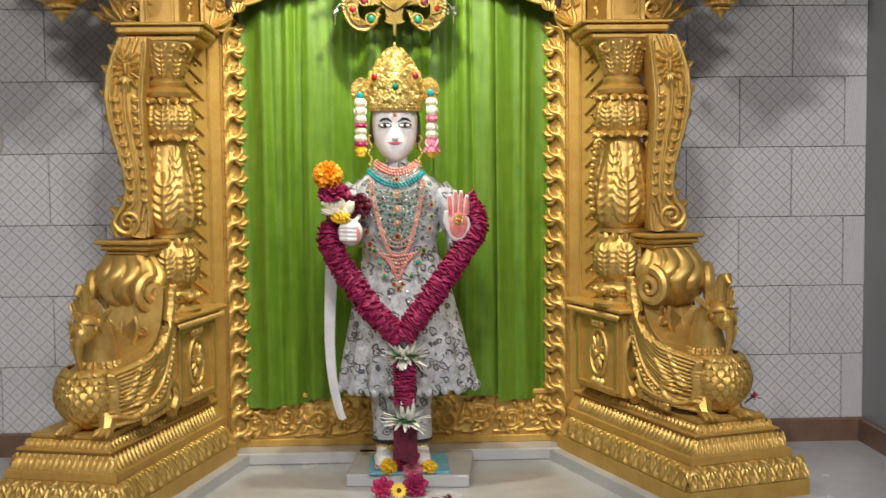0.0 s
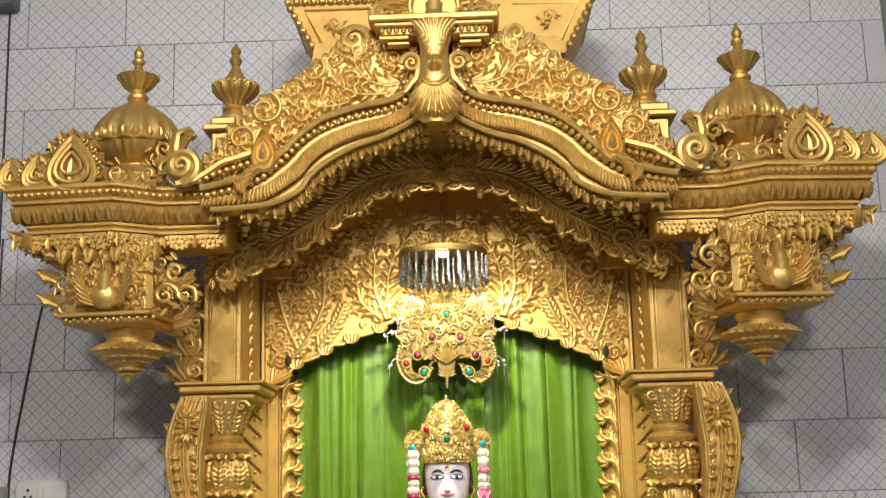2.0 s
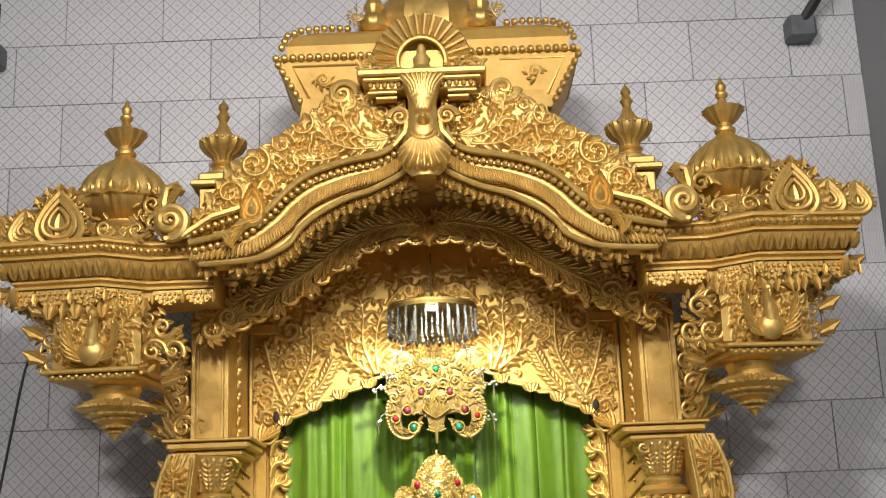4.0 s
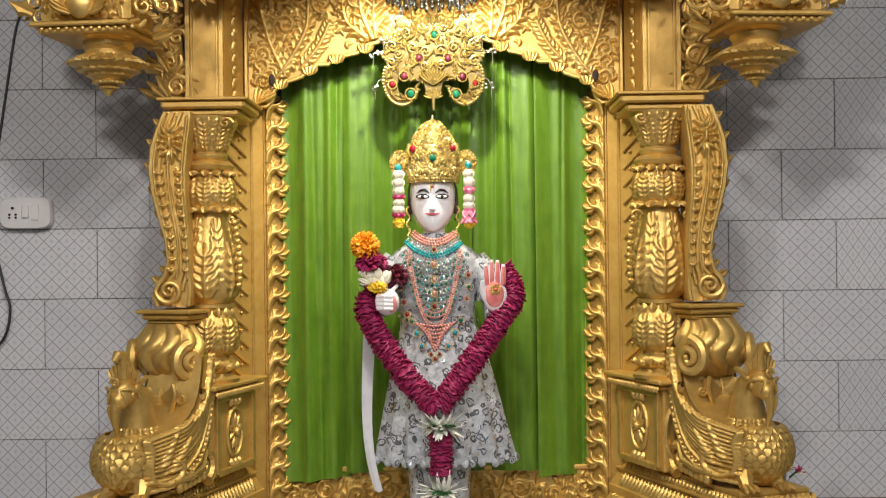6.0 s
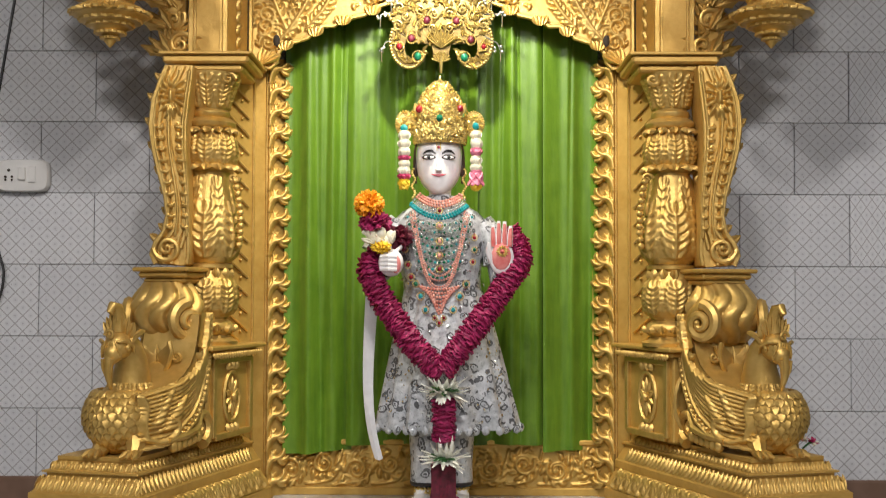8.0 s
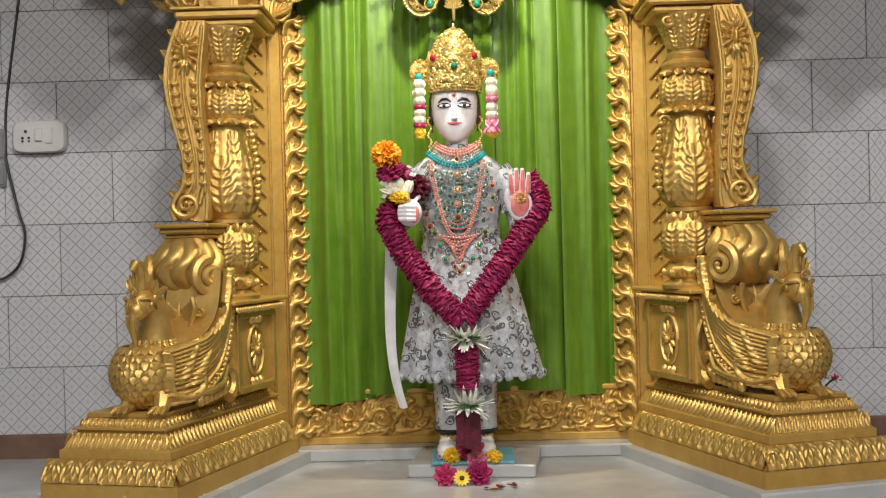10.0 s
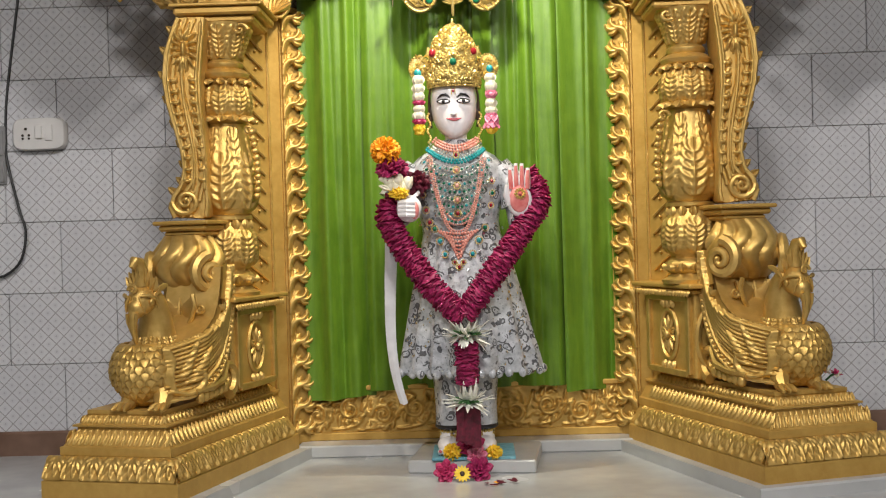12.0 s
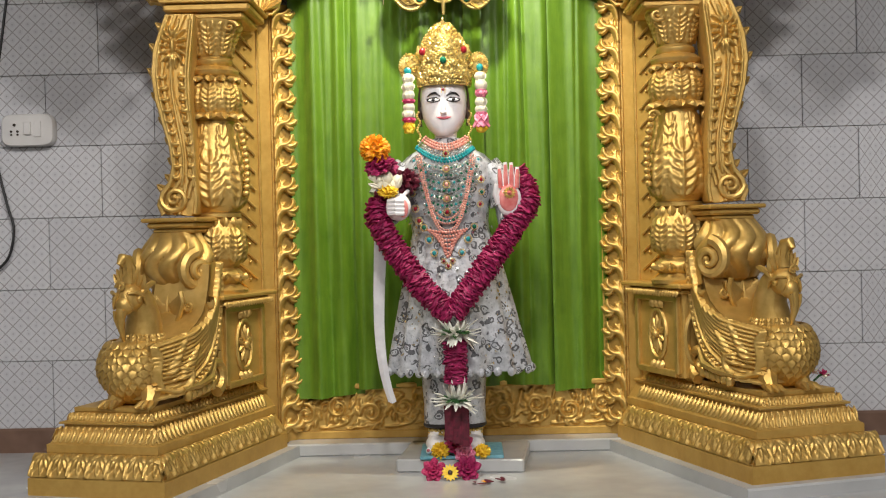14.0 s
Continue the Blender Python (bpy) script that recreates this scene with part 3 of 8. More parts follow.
def pedestal(s):
    turn = TURN[s]
    b = B()
    stepped(b, s, [(0.0, Z_SLAB), (0.0, -0.588), (0.006, -0.584), (0.006, -0.578), (0.030, -0.545), (0.032, -0.538), (0.030, -0.534), (0.030, -0.517),
                   (0.036, -0.514), (0.058, -0.482), (0.058, -0.476), (0.050, -0.474), (0.050, -0.470), (0.062, -0.468), (0.076, -0.452), (0.074, -0.448), (0.074, -0.440)])
    p = part("pedestal", b, GOLD_FLAT, shrine, smooth=False)
    front = (s * math.sin(turn), -math.cos(turn))
    inner = (-s * math.cos(turn), -math.sin(turn))
    outer = (s * math.cos(turn), math.sin(turn))
    U = 0.335
    for z, h, i0, n1, n2, lean, wd in ((-0.514, 0.038, 0.038, 17, 30, 0.62, 0.95), (-0.471, 0.022, 0.062, 15, 32, 0.65, 0.95)):
        for a, e, n, out in ((ped(s, i0, i0), ped(s, U - i0, i0), n1, front), (ped(s, i0, i0), ped(s, i0, 0.62), n2, inner), (ped(s, U - i0, i0), ped(s, U - i0, 0.5), n2 - 4, outer)):
            b = B()
            carved_row(b, a, e, z, h, n, out, lean, wd)
            part("leaf_moulding", b, GOLD, p)
    for a, e, n, out in ((ped(s, 0.004, 0.004), ped(s, U - 0.004, 0.004), 7, front), (ped(s, 0.004, 0.004), ped(s, 0.004, 0.62), 13, inner)):
        A, E, O = Vector(a), Vector(e), Vector(out)
        L = (E - A).length
        cv = Carving(0, L, -0.584, -0.536, 0.0022)
        step = L / n
        for k in range(n):                   # palmettes under looping stems
            u = step * (k + 0.5)
            for q in (-2, -1, 0, 1, 2):
                cv.leaf(u + 0.003 * q, -0.542, -math.pi / 2 + 0.52 * q, 0.036 - 0.004 * abs(q), 0.0062, -0.25 * q, 1.0)
            for q in (-1, 1):
                cv.stroke([(u + q * step * 0.12, -0.540), (u + q * step * 0.34, -0.544), (u + q * step * 0.46, -0.558), (u + q * step * 0.50, -0.580)], [0.0035, 0.0050, 0.0052, 0.004], 1.0)
            cv.leaf(u + step * 0.5, -0.552, math.pi / 2, 0.016, 0.005, 0.0, 0.9)
        cv.object("leaf_moulding", lambda U2, V2, H2: (A.x + (E.x - A.x) * U2 / L + O.x * (0.003 - (V2 + 0.584) * 0.60 + H2), A.y + (E.y - A.y) * U2 / L + O.y * (0.003 - (V2 + 0.584) * 0.60 + H2), V2 + H2 * 0.3), GOLD, p, depth=0.011)
    # upper block with flower panels under the column
    cx, cy = ped(s, 0.095, 0.49)
    b = B()
    box(b, (cx, cy, -0.335), (0.11, 0.26, 0.21), s * turn, 0.004)
    blk = part("pedestal_block", b, GOLD_FLAT, shrine, smooth=False)
    b = B()
    box(b, (cx, cy, -0.226), (0.135, 0.285, 0.012), s * turn, 0.004)
    box(b, (cx, cy, -0.2125), (0.165, 0.32, 0.011), s * turn, 0.003)
    part("ledge", b, GOLD_FLAT, blk, smooth=False)
    b = B()
    for q in (-1, 1):       # raised frame on the inner face
        x, y = ped(s, 0.036, 0.49 + q * 0.105)
        box(b, (x, y, -0.335), (0.012, 0.018, 0.19), s * turn, 0.002)
    for z in (-0.245, -0.43):
        x, y = ped(s, 0.036, 0.49)
        box(b, (x, y, z), (0.012, 0.20, 0.016), s * turn, 0.002)
    part("panel_frame", b, GOLD, blk, smooth=False)
    b = B()
    x, y = ped(s, 0.038, 0.49)
    m = Matrix.Translation((x, y, -0.337)) @ Matrix.Rotation(s * turn - s * math.pi / 2, 4, "Z")
    tube(b, [m @ Vector((0.044 * math.cos(a), 0, 0.062 * math.sin(a))) for a in (i * math.pi / 10 for i in range(21))], 0.006, 6)
    for i in range(10):
        a = i * math.pi / 5
        leaf(b, m @ Matrix.Scale(1.35, 4, (0, 0, 1)) @ Matrix.Rotation(a, 4, "Y") @ Matrix.Translation((0, 0, 0.006)), 0.030, 0.015, 0.5, 0.1, n=4)
    blob(b, m @ Vector((0, -0.006, 0)), 0.011)
    for q in (-1, 1):
        for dx in (-0.022, 0, 0.022):
            leaf(b, m @ Matrix.Translation((dx, 0, q * 0.066)) @ Matrix.Rotation(0 if q > 0 else math.pi, 4, "Y"), 0.024, 0.022, 0.5, 0.2, n=4)
    x, y = ped(s, 0.09, 0.358)
    m2 = Matrix.Translation((x, y, -0.34)) @ Matrix.Rotation(s * turn, 4, "Z")
    tube(b, [m2 @ Vector((0.045 * math.cos(a), 0, 0.075 * math.sin(a))) for a in (i * math.pi / 10 for i in range(21))], 0.008, 6)
    part("flower_panel", b, GOLD, blk, "oval carved flower relief")
    b = B()
    x0, y0 = ped(s, 0.012, 0.35), None
    leaf_row(b, ped(s, 0.022, 0.345), ped(s, 0.022, 0.63), -0.222, -0.018, 20, (-s * math.cos(turn), -math.sin(turn)), 0.5)
    part("leaf_moulding", b, GOLD, blk)


for s in (1, -1):
    pedestal(s)


def column(s):
    """Turned and carved column with vase, bowl and leafy capital."""
    x, y = s * 0.577, 2.72
    b = B()
    # foot, pot, cushion
    lathe(b, [(0.064, -0.207), (0.066, -0.198), (0.052, -0.190), (0.046, -0.182)], (x, y, 0), 20)
    lathe(b, [(0.046, -0.182), (0.054, -0.174), (0.055, -0.160), (0.047, -0.150), (0.040, -0.143), (0.042, -0.138)], (x, y, 0), 24, 12, 0.05)
    lathe(b, [(0.044, -0.138), (0.056, -0.120), (0.060, -0.090), (0.057, -0.060), (0.048, -0.035), (0.044, -0.022), (0.052, -0.016), (0.052, -0.008), (0.045, -0.004)], (x, y, 0), 24, 4, 0.03)
    # vase
    lathe(b, [(0.046, -0.004), (0.055, 0.008), (0.064, 0.035), (0.066, 0.062), (0.062, 0.095), (0.054, 0.140), (0.046, 0.185), (0.042, 0.212), (0.043, 0.222)], (x, y, 0), 32, 8, 0.035)
    # bowl with its rim, torus and neck
    lathe(b, [(0.043, 0.222), (0.056, 0.232), (0.050, 0.242), (0.053, 0.250), (0.058, 0.275), (0.054, 0.300), (0.044, 0.320), (0.042, 0.330)], (x, y, 0), 24, 6, 0.03)
    lathe(b, [(0.042, 0.330), (0.053, 0.338), (0.055, 0.347), (0.047, 0.356), (0.040, 0.360)], (x, y, 0), 24, 14, 0.04)
    lathe(b, [(0.038, 0.360), (0.042, 0.366), (0.042, 0.374), (0.036, 0.380), (0.038, 0.395), (0.045, 0.420), (0.052, 0.440), (0.058, 0.455), (0.060, 0.468)], (x, y, 0), 24, 12, 0.03)
    col = part("column", b, GOLD, shrine)
    col.scale, col.location = (1.12, 1.12, 1), (-0.12 * x, -0.12 * y, 0)
    # carved leaf cladding, one piece for each turned member
    for name, prof, n, rows, high in (
            ("vase_carving", [(0.045, 0.002), (0.055, 0.010), (0.064, 0.035), (0.066, 0.062), (0.062, 0.095), (0.054, 0.140), (0.046, 0.185), (0.043, 0.215)], 6, ((0.006, 0.150, 0.026), (0.075, 0.212, 0.016)), 0.0075),
            ("bowl_carving", [(0.046, 0.236), (0.053, 0.250), (0.058, 0.275), (0.054, 0.300), (0.045, 0.320)], 8, ((0.240, 0.318, 0.018),), 0.008),
            ("cushion_carving", [(0.046, -0.134), (0.056, -0.120), (0.060, -0.090), (0.057, -0.060), (0.048, -0.035), (0.045, -0.024)], 7, ((-0.130, -0.045, 0.020),), 0.008),
            ("capital_carving", [(0.037, 0.384), (0.039, 0.395), (0.046, 0.420), (0.053, 0.440), (0.060, 0.456), (0.064, 0.468)], 9, ((0.386, 0.462, 0.017),), 0.010)):
        per = 2 * math.pi * 0.055
        cv = Carving(0, per, prof[0][1], prof[-1][1], 0.0026)
        for k in range(-1, n + 2):
            for r, (z0, z1, hw) in enumerate(rows):
                cv.acanthus(per * (k + 0.5 * r) / n, z0, z1, hw * 1.0, 6)
            u = per * (k + 0.5) / n
            cv.scroll(u, (prof[0][1] + prof[-1][1]) / 2 - 0.2 * (prof[-1][1] - prof[0][1]), 0.008, 1, random.Random(k), 4)
        zs, rs = [p[1] for p in prof], [p[0] for p in prof]
        cv.object(name, lambda U, V, H: (x + (np.interp(V, zs, rs) + H + 0.001) * np.sin(U / 0.055), y - (np.interp(V, zs, rs) + H + 0.001) * np.cos(U / 0.055), V), GOLD, col, depth=high)
    b = B()
    for i in range(12):                      # lips of leaves between the members
        a = 2 * math.pi * i / 12
        for z, r, ln, wd, cu, tilt in ((0.334, 0.048, -0.018, 0.026, -0.4, -0.2), (0.242, 0.050, -0.022, 0.028, -0.5, -0.3), (-0.016, 0.048, -0.03, 0.022, -0.1, 0.15), (-0.176, 0.054, 0.02, 0.026, 0.3, 0)):
            m = Matrix.Translation((x, y, z)) @ Matrix.Rotation(a, 4, "Z") @ Matrix.Translation((0, -r, 0)) @ Matrix.Rotation(tilt, 4, "X")
            leaf(b, m, ln, wd, 0.45, cu, n=4)
    for q in (-1, 1):                        # corner volutes of the capital, beaded ears of the vase
        spiral(b, at(x + q * 0.046, y - 0.042, 0.452), 0.017, 1.3, 0.55, q)
        bead_line(b, [(x + q * (0.062 + 0.012 * math.sin(t * 2.4)), y - 0.03, 0.20 - t * 0.165) for t in (i / 8 for i in range(9))], 0.0085, 0.016)
        spiral(b, at(x + q * 0.058, y - 0.03, 0.208), 0.014, 1.2, 0.55, -q)
    part("leaf_lip", b, GOLD, col)
    b = B()                                 # abacus, and the square post over it
    box(b, (x, y + 0.03, 0.478), (0.16, 0.17, 0.018), 0, 0.005)
    box(b, (x, y + 0.03, 0.497), (0.19, 0.20, 0.020), 0, 0.005)
    box(b, (x, y + 0.03, 0.511), (0.205, 0.215, 0.008), 0, 0.002)
    part("abacus", b, GOLD_FLAT, col, smooth=False)


def post(s):
    b = B()
    x = s * 0.597
    box(b, (x, 2.84, 0.685), (0.104, 0.14, 0.345), 0, 0.003)
    strips = []
    for dx, w, d in ((-0.044, 0.012, 0.006), (0.044, 0.012, 0.006), (-0.033, 0.006, 0.004), (0.033, 0.006, 0.004)):
        c = B()
        box(c, (x + dx, 2.768, 0.685), (w, d, 0.34), 0, 0.001)
        strips.append(c)
    # splayed inner cheek with its ornament strip
    p = [(s * 0.545, 2.77), (s * 0.515, 2.875)]
    quads(b, [[(p[0][0], p[0][1], z), (p[1][0], p[1][1], z), (p[1][0] + s * 0.02, p[1][1] + 0.01, z), (p[0][0] + s * 0.02, p[0][1] + 0.01, z)] for z in (0.515, 0.86)], close_v=True, cap=True)
    pst = part("post", b, GOLD_FLAT, shrine, smooth=False)
    for c in strips:
        part("fillet", c, GOLD, pst, smooth=False)
    b = B()
    for i in range(20):
        z = 0.525 + i * 0.0165
        m = Matrix.Translation((s * 0.530, 2.82, z)) @ Matrix.Rotation(-s * 1.29, 4, "Z")
        leaf(b, m @ Matrix.Rotation(0.5 if i % 2 else -0.5, 4, "Y"), 0.022, 0.018, 0.4, 0.1, n=4)
    part("ornament_strip", b, GOLD, pst)
    # outer leaf scrolls beside the post
    b = B()
    for z, r, q in ((0.56, 0.034, -1), (0.625, 0.030, 1), (0.69, 0.027, -1), (0.745, 0.022, 1)):
        foliage(b, at(s * (0.678 + 0.008 * q), 2.775, z), r, s * q, int(z * 1000), 6)
    for z, ln in ((0.535, 0.06), (0.60, 0.065), (0.66, 0.06), (0.72, 0.05)):
        for k in range(3):
            leaf(b, at(s * (0.69 + 0.012 * k), 2.765 + 0.01 * k, z, 0, 0, 0) @ Matrix.Rotation(s * (0.5 + 0.35 * k), 4, "Y"), ln, 0.026, 0.4, 0.3, lobes=2)
    for z, k in ((0.655, 0), (0.60, 1)):     # flame leaves that stick out
        leaf(b, at(s * 0.70, 2.74, z, 0, 0, 0) @ Matrix.Rotation(s * 1.25, 4, "Y"), 0.07, 0.028, 0.4, 0.1)
    box(b, (s * 0.69, 2.80, 0.66), (0.06, 0.05, 0.28), 0, 0.01)
    part("leaf_bracket", b, GOLD, pst)


def scroll_bracket(s):
    """Tall S-shaped bracket outside the column, its moulded plate and the fluted lotus volute beneath."""
    b = B()
    outer = [(0.690, 0.475), (0.705, 0.44), (0.722, 0.39), (0.728, 0.33), (0.720, 0.27), (0.704, 0.21), (0.690, 0.16), (0.684, 0.11), (0.692, 0.07), (0.712, 0.045), (0.722, 0.015), (0.712, -0.008), (0.66, -0.012)]
    inner = [(0.625, 0.475), (0.628, 0.44), (0.634, 0.39), (0.640, 0.33), (0.640, 0.27), (0.636, 0.21), (0.632, 0.16), (0.630, 0.11), (0.630, 0.07), (0.628, 0.045), (0.628, 0.015), (0.632, -0.008), (0.64, -0.012)]
    rows = []
    for (xo, zo), (xi, zi) in zip(outer, inner):
        xm = (xo + xi) / 2
        rows.append([(s * xi, 2.64, zi), (s * (xi + 0.008), 2.626, zi), (s * xm, 2.618, zo), (s * (xo - 0.008), 2.626, zo), (s * xo, 2.64, zo), (s * xo, 2.74, zo), (s * xi, 2.74, zi)])
    quads(b, rows, close_v=True, cap=True)
    br = part("scroll_bracket", b, GOLD_FLAT, shrine)
    br.location.x = 0.0 if s > 0 else 0.024
    b = B()
    for off, r in ((0.002, 0.008), (0.022, 0.006), (0.042, 0.006)):
        tube(b, [(s * (xo - off), 2.626 - 0.006, zo) for xo, zo in outer[:12]], r, 6)
    tube(b, [(s * (xi + 0.004), 2.622, zi) for xi, zi in inner[:12]], 0.006, 6)
    spiral(b, at(s * 0.682, 2.618, 0.03), 0.036, 1.7, 0.36, -s, start=0 if s > 0 else math.pi)
    cv = Carving(0.622, 0.735, -0.012, 0.476)
    rg = random.Random(11)
    oz, ox, ix = [p[1] for p in outer][::-1], [p[0] for p in outer][::-1], [p[0] for p in inner][::-1]
    for k in range(5):
        zc = np.linspace(0.46, 0.06, 14)
        if k % 2 == 0:
            cv.stroke(np.stack([np.interp(zc, oz, ix) + (np.interp(zc, oz, ox) - np.interp(zc, oz, ix)) * (0.10 + 0.20 * k), zc], 1), [0.0050] * 14, 0.9)
    for k in range(30):
        z = 0.455 - 0.0135 * k
        w = np.interp(z, oz, ox) - np.interp(z, oz, ix)
        if k % 2 or z > 0.33:
            continue
        for f, q in ((0.30, 1), (0.66, -1)):  # two columns of hooked leaves
            cv.leaf(np.interp(z, oz, ix) + w * f, z, 1.57 + q * 1.2, 0.022, 0.0060, q * 1.6, 1.1)
            cv.leaf(np.interp(z, oz, ix) + w * f, z, 1.57 + q * 0.2, 0.016, 0.0050, -q * 1.2, 0.9)
    for k in range(14):                       # oval of leaves at the head
        a = 2 * math.pi * k / 14
        cv.leaf(0.677 + 0.010 * math.cos(a), 0.400 + 0.022 * math.sin(a), a, 0.024 + 0.012 * abs(math.sin(a)), 0.0058, 0.8, 1.1)
    cv.stroke([(0.677, 0.39), (0.677, 0.41)], [0.008, 0.008], 1.2)
    cv.object("bracket_carving", lambda U, V, H: (s * U, 2.622 - H, V), GOLD, br, lambda U, V: (U > np.interp(V, oz, ix) + 0.002) & (U < np.interp(V, oz, ox) - 0.002), 0.017)
    for i in range(9):                       # curled leaves on the outer edge
        j = 1 + i
        leaf(b, at(s * (outer[j][0] - 0.004), 2.655, outer[j][1], 0, 0, 0) @ Matrix.Rotation(s * 0.85, 4, "Y"), 0.032, 0.022, 0.4, 0.45, n=5)
    for k in range(3):
        tube(b, [(s * (0.645 + 0.016 * k), 2.621, 0.20), (s * (0.640 + 0.014 * k), 2.619, 0.13), (s * (0.640 + 0.012 * k), 2.619, 0.07), (s * (0.650 + 0.01 * k), 2.618, 0.03)], 0.005, 6)
    part("carved_leaf", b, GOLD, br)
    b = B()                                 # plate
    cx, cy = s * 0.672, 2.665
    box(b, (cx, cy, -0.022), (0.155, 0.15, 0.010), s * ANG, 0.003)
    box(b, (cx, cy, -0.034), (0.135, 0.13, 0.016), s * ANG, 0.005)
    box(b, (cx, cy, -0.048), (0.115, 0.11, 0.014), s * ANG, 0.005)
    part("bracket_plate", b, GOLD_FLAT, br, smooth=False)
    # fluted lotus volute: ridges run down and roll inward at the lower end
    b = B()
    n = 96
    axis = Matrix.Translation((s * 0.692, 2.635, 0)) @ Matrix.Rotation(s * ANG, 4, "Z")
    rows = []
    for i in range(24):
        t = i / 23
        row = []
        for k in range(n + 1):
            a = math.pi * (k / n)          # half round, front and sides
            w = 0.058 + 0.036 * math.sin(math.pi * min(1, 0.02 + t * 0.93)) ** 1.3
            d = 0.048 + 0.045 * math.sin(math.pi * min(1, 0.02 + t * 0.95))
            rib = 0.93 + 0.15 * abs(math.sin(6.0 * (a + 0.20 * math.sin(2.4 * math.pi * t) + 0.15))) ** 0.5
            row.append(axis @ Vector((w * math.cos(a) * rib, -d * math.sin(a) * rib + 0.02, -0.052 - 0.142 * t)))
        rows.append(row)
    quads(b, rows)
    box(b, (s * 0.69, 2.69, -0.12), (0.11, 0.08, 0.14), s * ANG, 0.01)
    for q in (-1, 1):
        spiral(b, axis @ Matrix.Translation((q * 0.080, -0.03, -0.148)) @ Matrix.Rotation(q * 1.1, 4, "Z"), 0.046, 1.8, 0.55, q, start=math.pi / 2)
    # stem under it
    rows = []
    for t in (0, 0.3, 0.6, 1.0):
        w = 0.050 - 0.022 * math.sin(math.pi * t)
        rows.append([axis @ Vector((w * math.cos(a), 0.7 * w * math.sin(a) + 0.01, -0.185 - 0.11 * t)) for a in (2 * math.pi * k / 12 for k in range(12))])
    quads(b, rows, close_v=True, cap=True)
    for q in (-1, 1):
        tube(b, [axis @ Vector((q * 0.042, -0.028, -0.20)), axis @ Vector((q * 0.034, -0.034, -0.24)), axis @ Vector((q * 0.014, -0.034, -0.285)), axis @ Vector((0, -0.034, -0.292))], 0.006, 6)
    part("lotus_volute", b, GOLD, br)


def jamb(s):
    """Splayed door jamb: ribbed board, flat fillet and the pierced leaf edging beside the curtain."""
    z0, z1 = Z_SLAB, 0.56
    A, Bp, C, D = (0.412, 2.985), (0.466, 2.950), (0.500, 2.925), (0.610, 2.800)
    b = B()
    quads(b, [[(s * A[0], A[1], z), (s * Bp[0], Bp[1], z), (s * C[0], C[1], z), (s * D[0], D[1], z), (s * D[0], 3.03, z), (s * A[0], 3.03, z)] for z in (z0, z1)], close_v=True, cap=True)
    j = part("jamb", b, GOLD_FLAT, shrine, smooth=False)
    for fx, fy in ((0.470, 2.944), (0.502, 2.920)):
        b = B()
        tube(b, [(s * fx, fy, z0 + 0.02), (s * fx, fy, z1)], 0.004, 6)
        part("fillet", b, GOLD, j)
    rib_a, rib_b = (0.512, 2.908), (0.578, 2.832)
    z = -0.46
    b = B()
    c = B()
    while z < 0.50:
        tube(b, [(s * rib_a[0], rib_a[1] - 0.004, z), (s * rib_b[0], rib_b[1] - 0.004, z + 0.075)], 0.0036, 6)
        blob(c, (s * 0.528, 2.888, z + 0.046), (0.0045, 0.0045, 0.0045), 7, 4)
        blob(c, (s * 0.555, 2.857, z + 0.020), (0.0045, 0.0045, 0.0045), 7, 4)
        z += 0.047
    part("diagonal_rib", b, GOLD, j)
    part("stud", c, GOLD, j)["kind"] = "stuff"
    cv = Carving(-0.008, 0.058, -0.60, 0.545, 0.0022)
    rg = random.Random(4)
    z = -0.585
    cv.stroke([(0.054, -0.60), (0.054, 0.545)], [0.006, 0.006], 0.8)
    while z < 0.53:                          # pierced edging: swan-necked stems that split into curling lobes
        h = rg.uniform(-0.002, 0.002)
        cv.stroke([(0.054, z - 0.034), (0.050, z - 0.012), (0.040, z + 0.002), (0.026, z + 0.006)], [0.007, 0.0095, 0.0095, 0.0075], 1.0)
        cv.stroke([(0.028, z + 0.006), (0.017, z + 0.010), (0.009, z + 0.020), (0.010 + h, z + 0.030)], [0.0065, 0.0072, 0.0068, 0.004], 1.0)
        cv.stroke([(0.026, z + 0.005), (0.014, z + 0.001), (0.003, z + 0.004), (-0.003, z + 0.012 + h)], [0.006, 0.0066, 0.006, 0.0035], 0.95)
        cv.stroke([(0.026, z + 0.002), (0.017, z - 0.008), (0.007, z - 0.010)], [0.0055, 0.006, 0.0035], 0.85)
        cv.leaf(0.046, z - 0.004, 1.9, 0.034, 0.0050, -1.2, 0.8)
        cv.leaf(0.038, z + 0.004, 1.6, 0.024, 0.0048, 1.2, 0.8)
        z += 0.0585
    cv.object("leaf_edging", lambda U, V, H: (s * (A[0] + 0.93 * U), 2.968 - 0.36 * U - H, V), GOLD, j, depth=0.013, pierced=True)


for s in (1, -1):
    column(s)
    post(s)
    scroll_bracket(s)
    jamb(s)

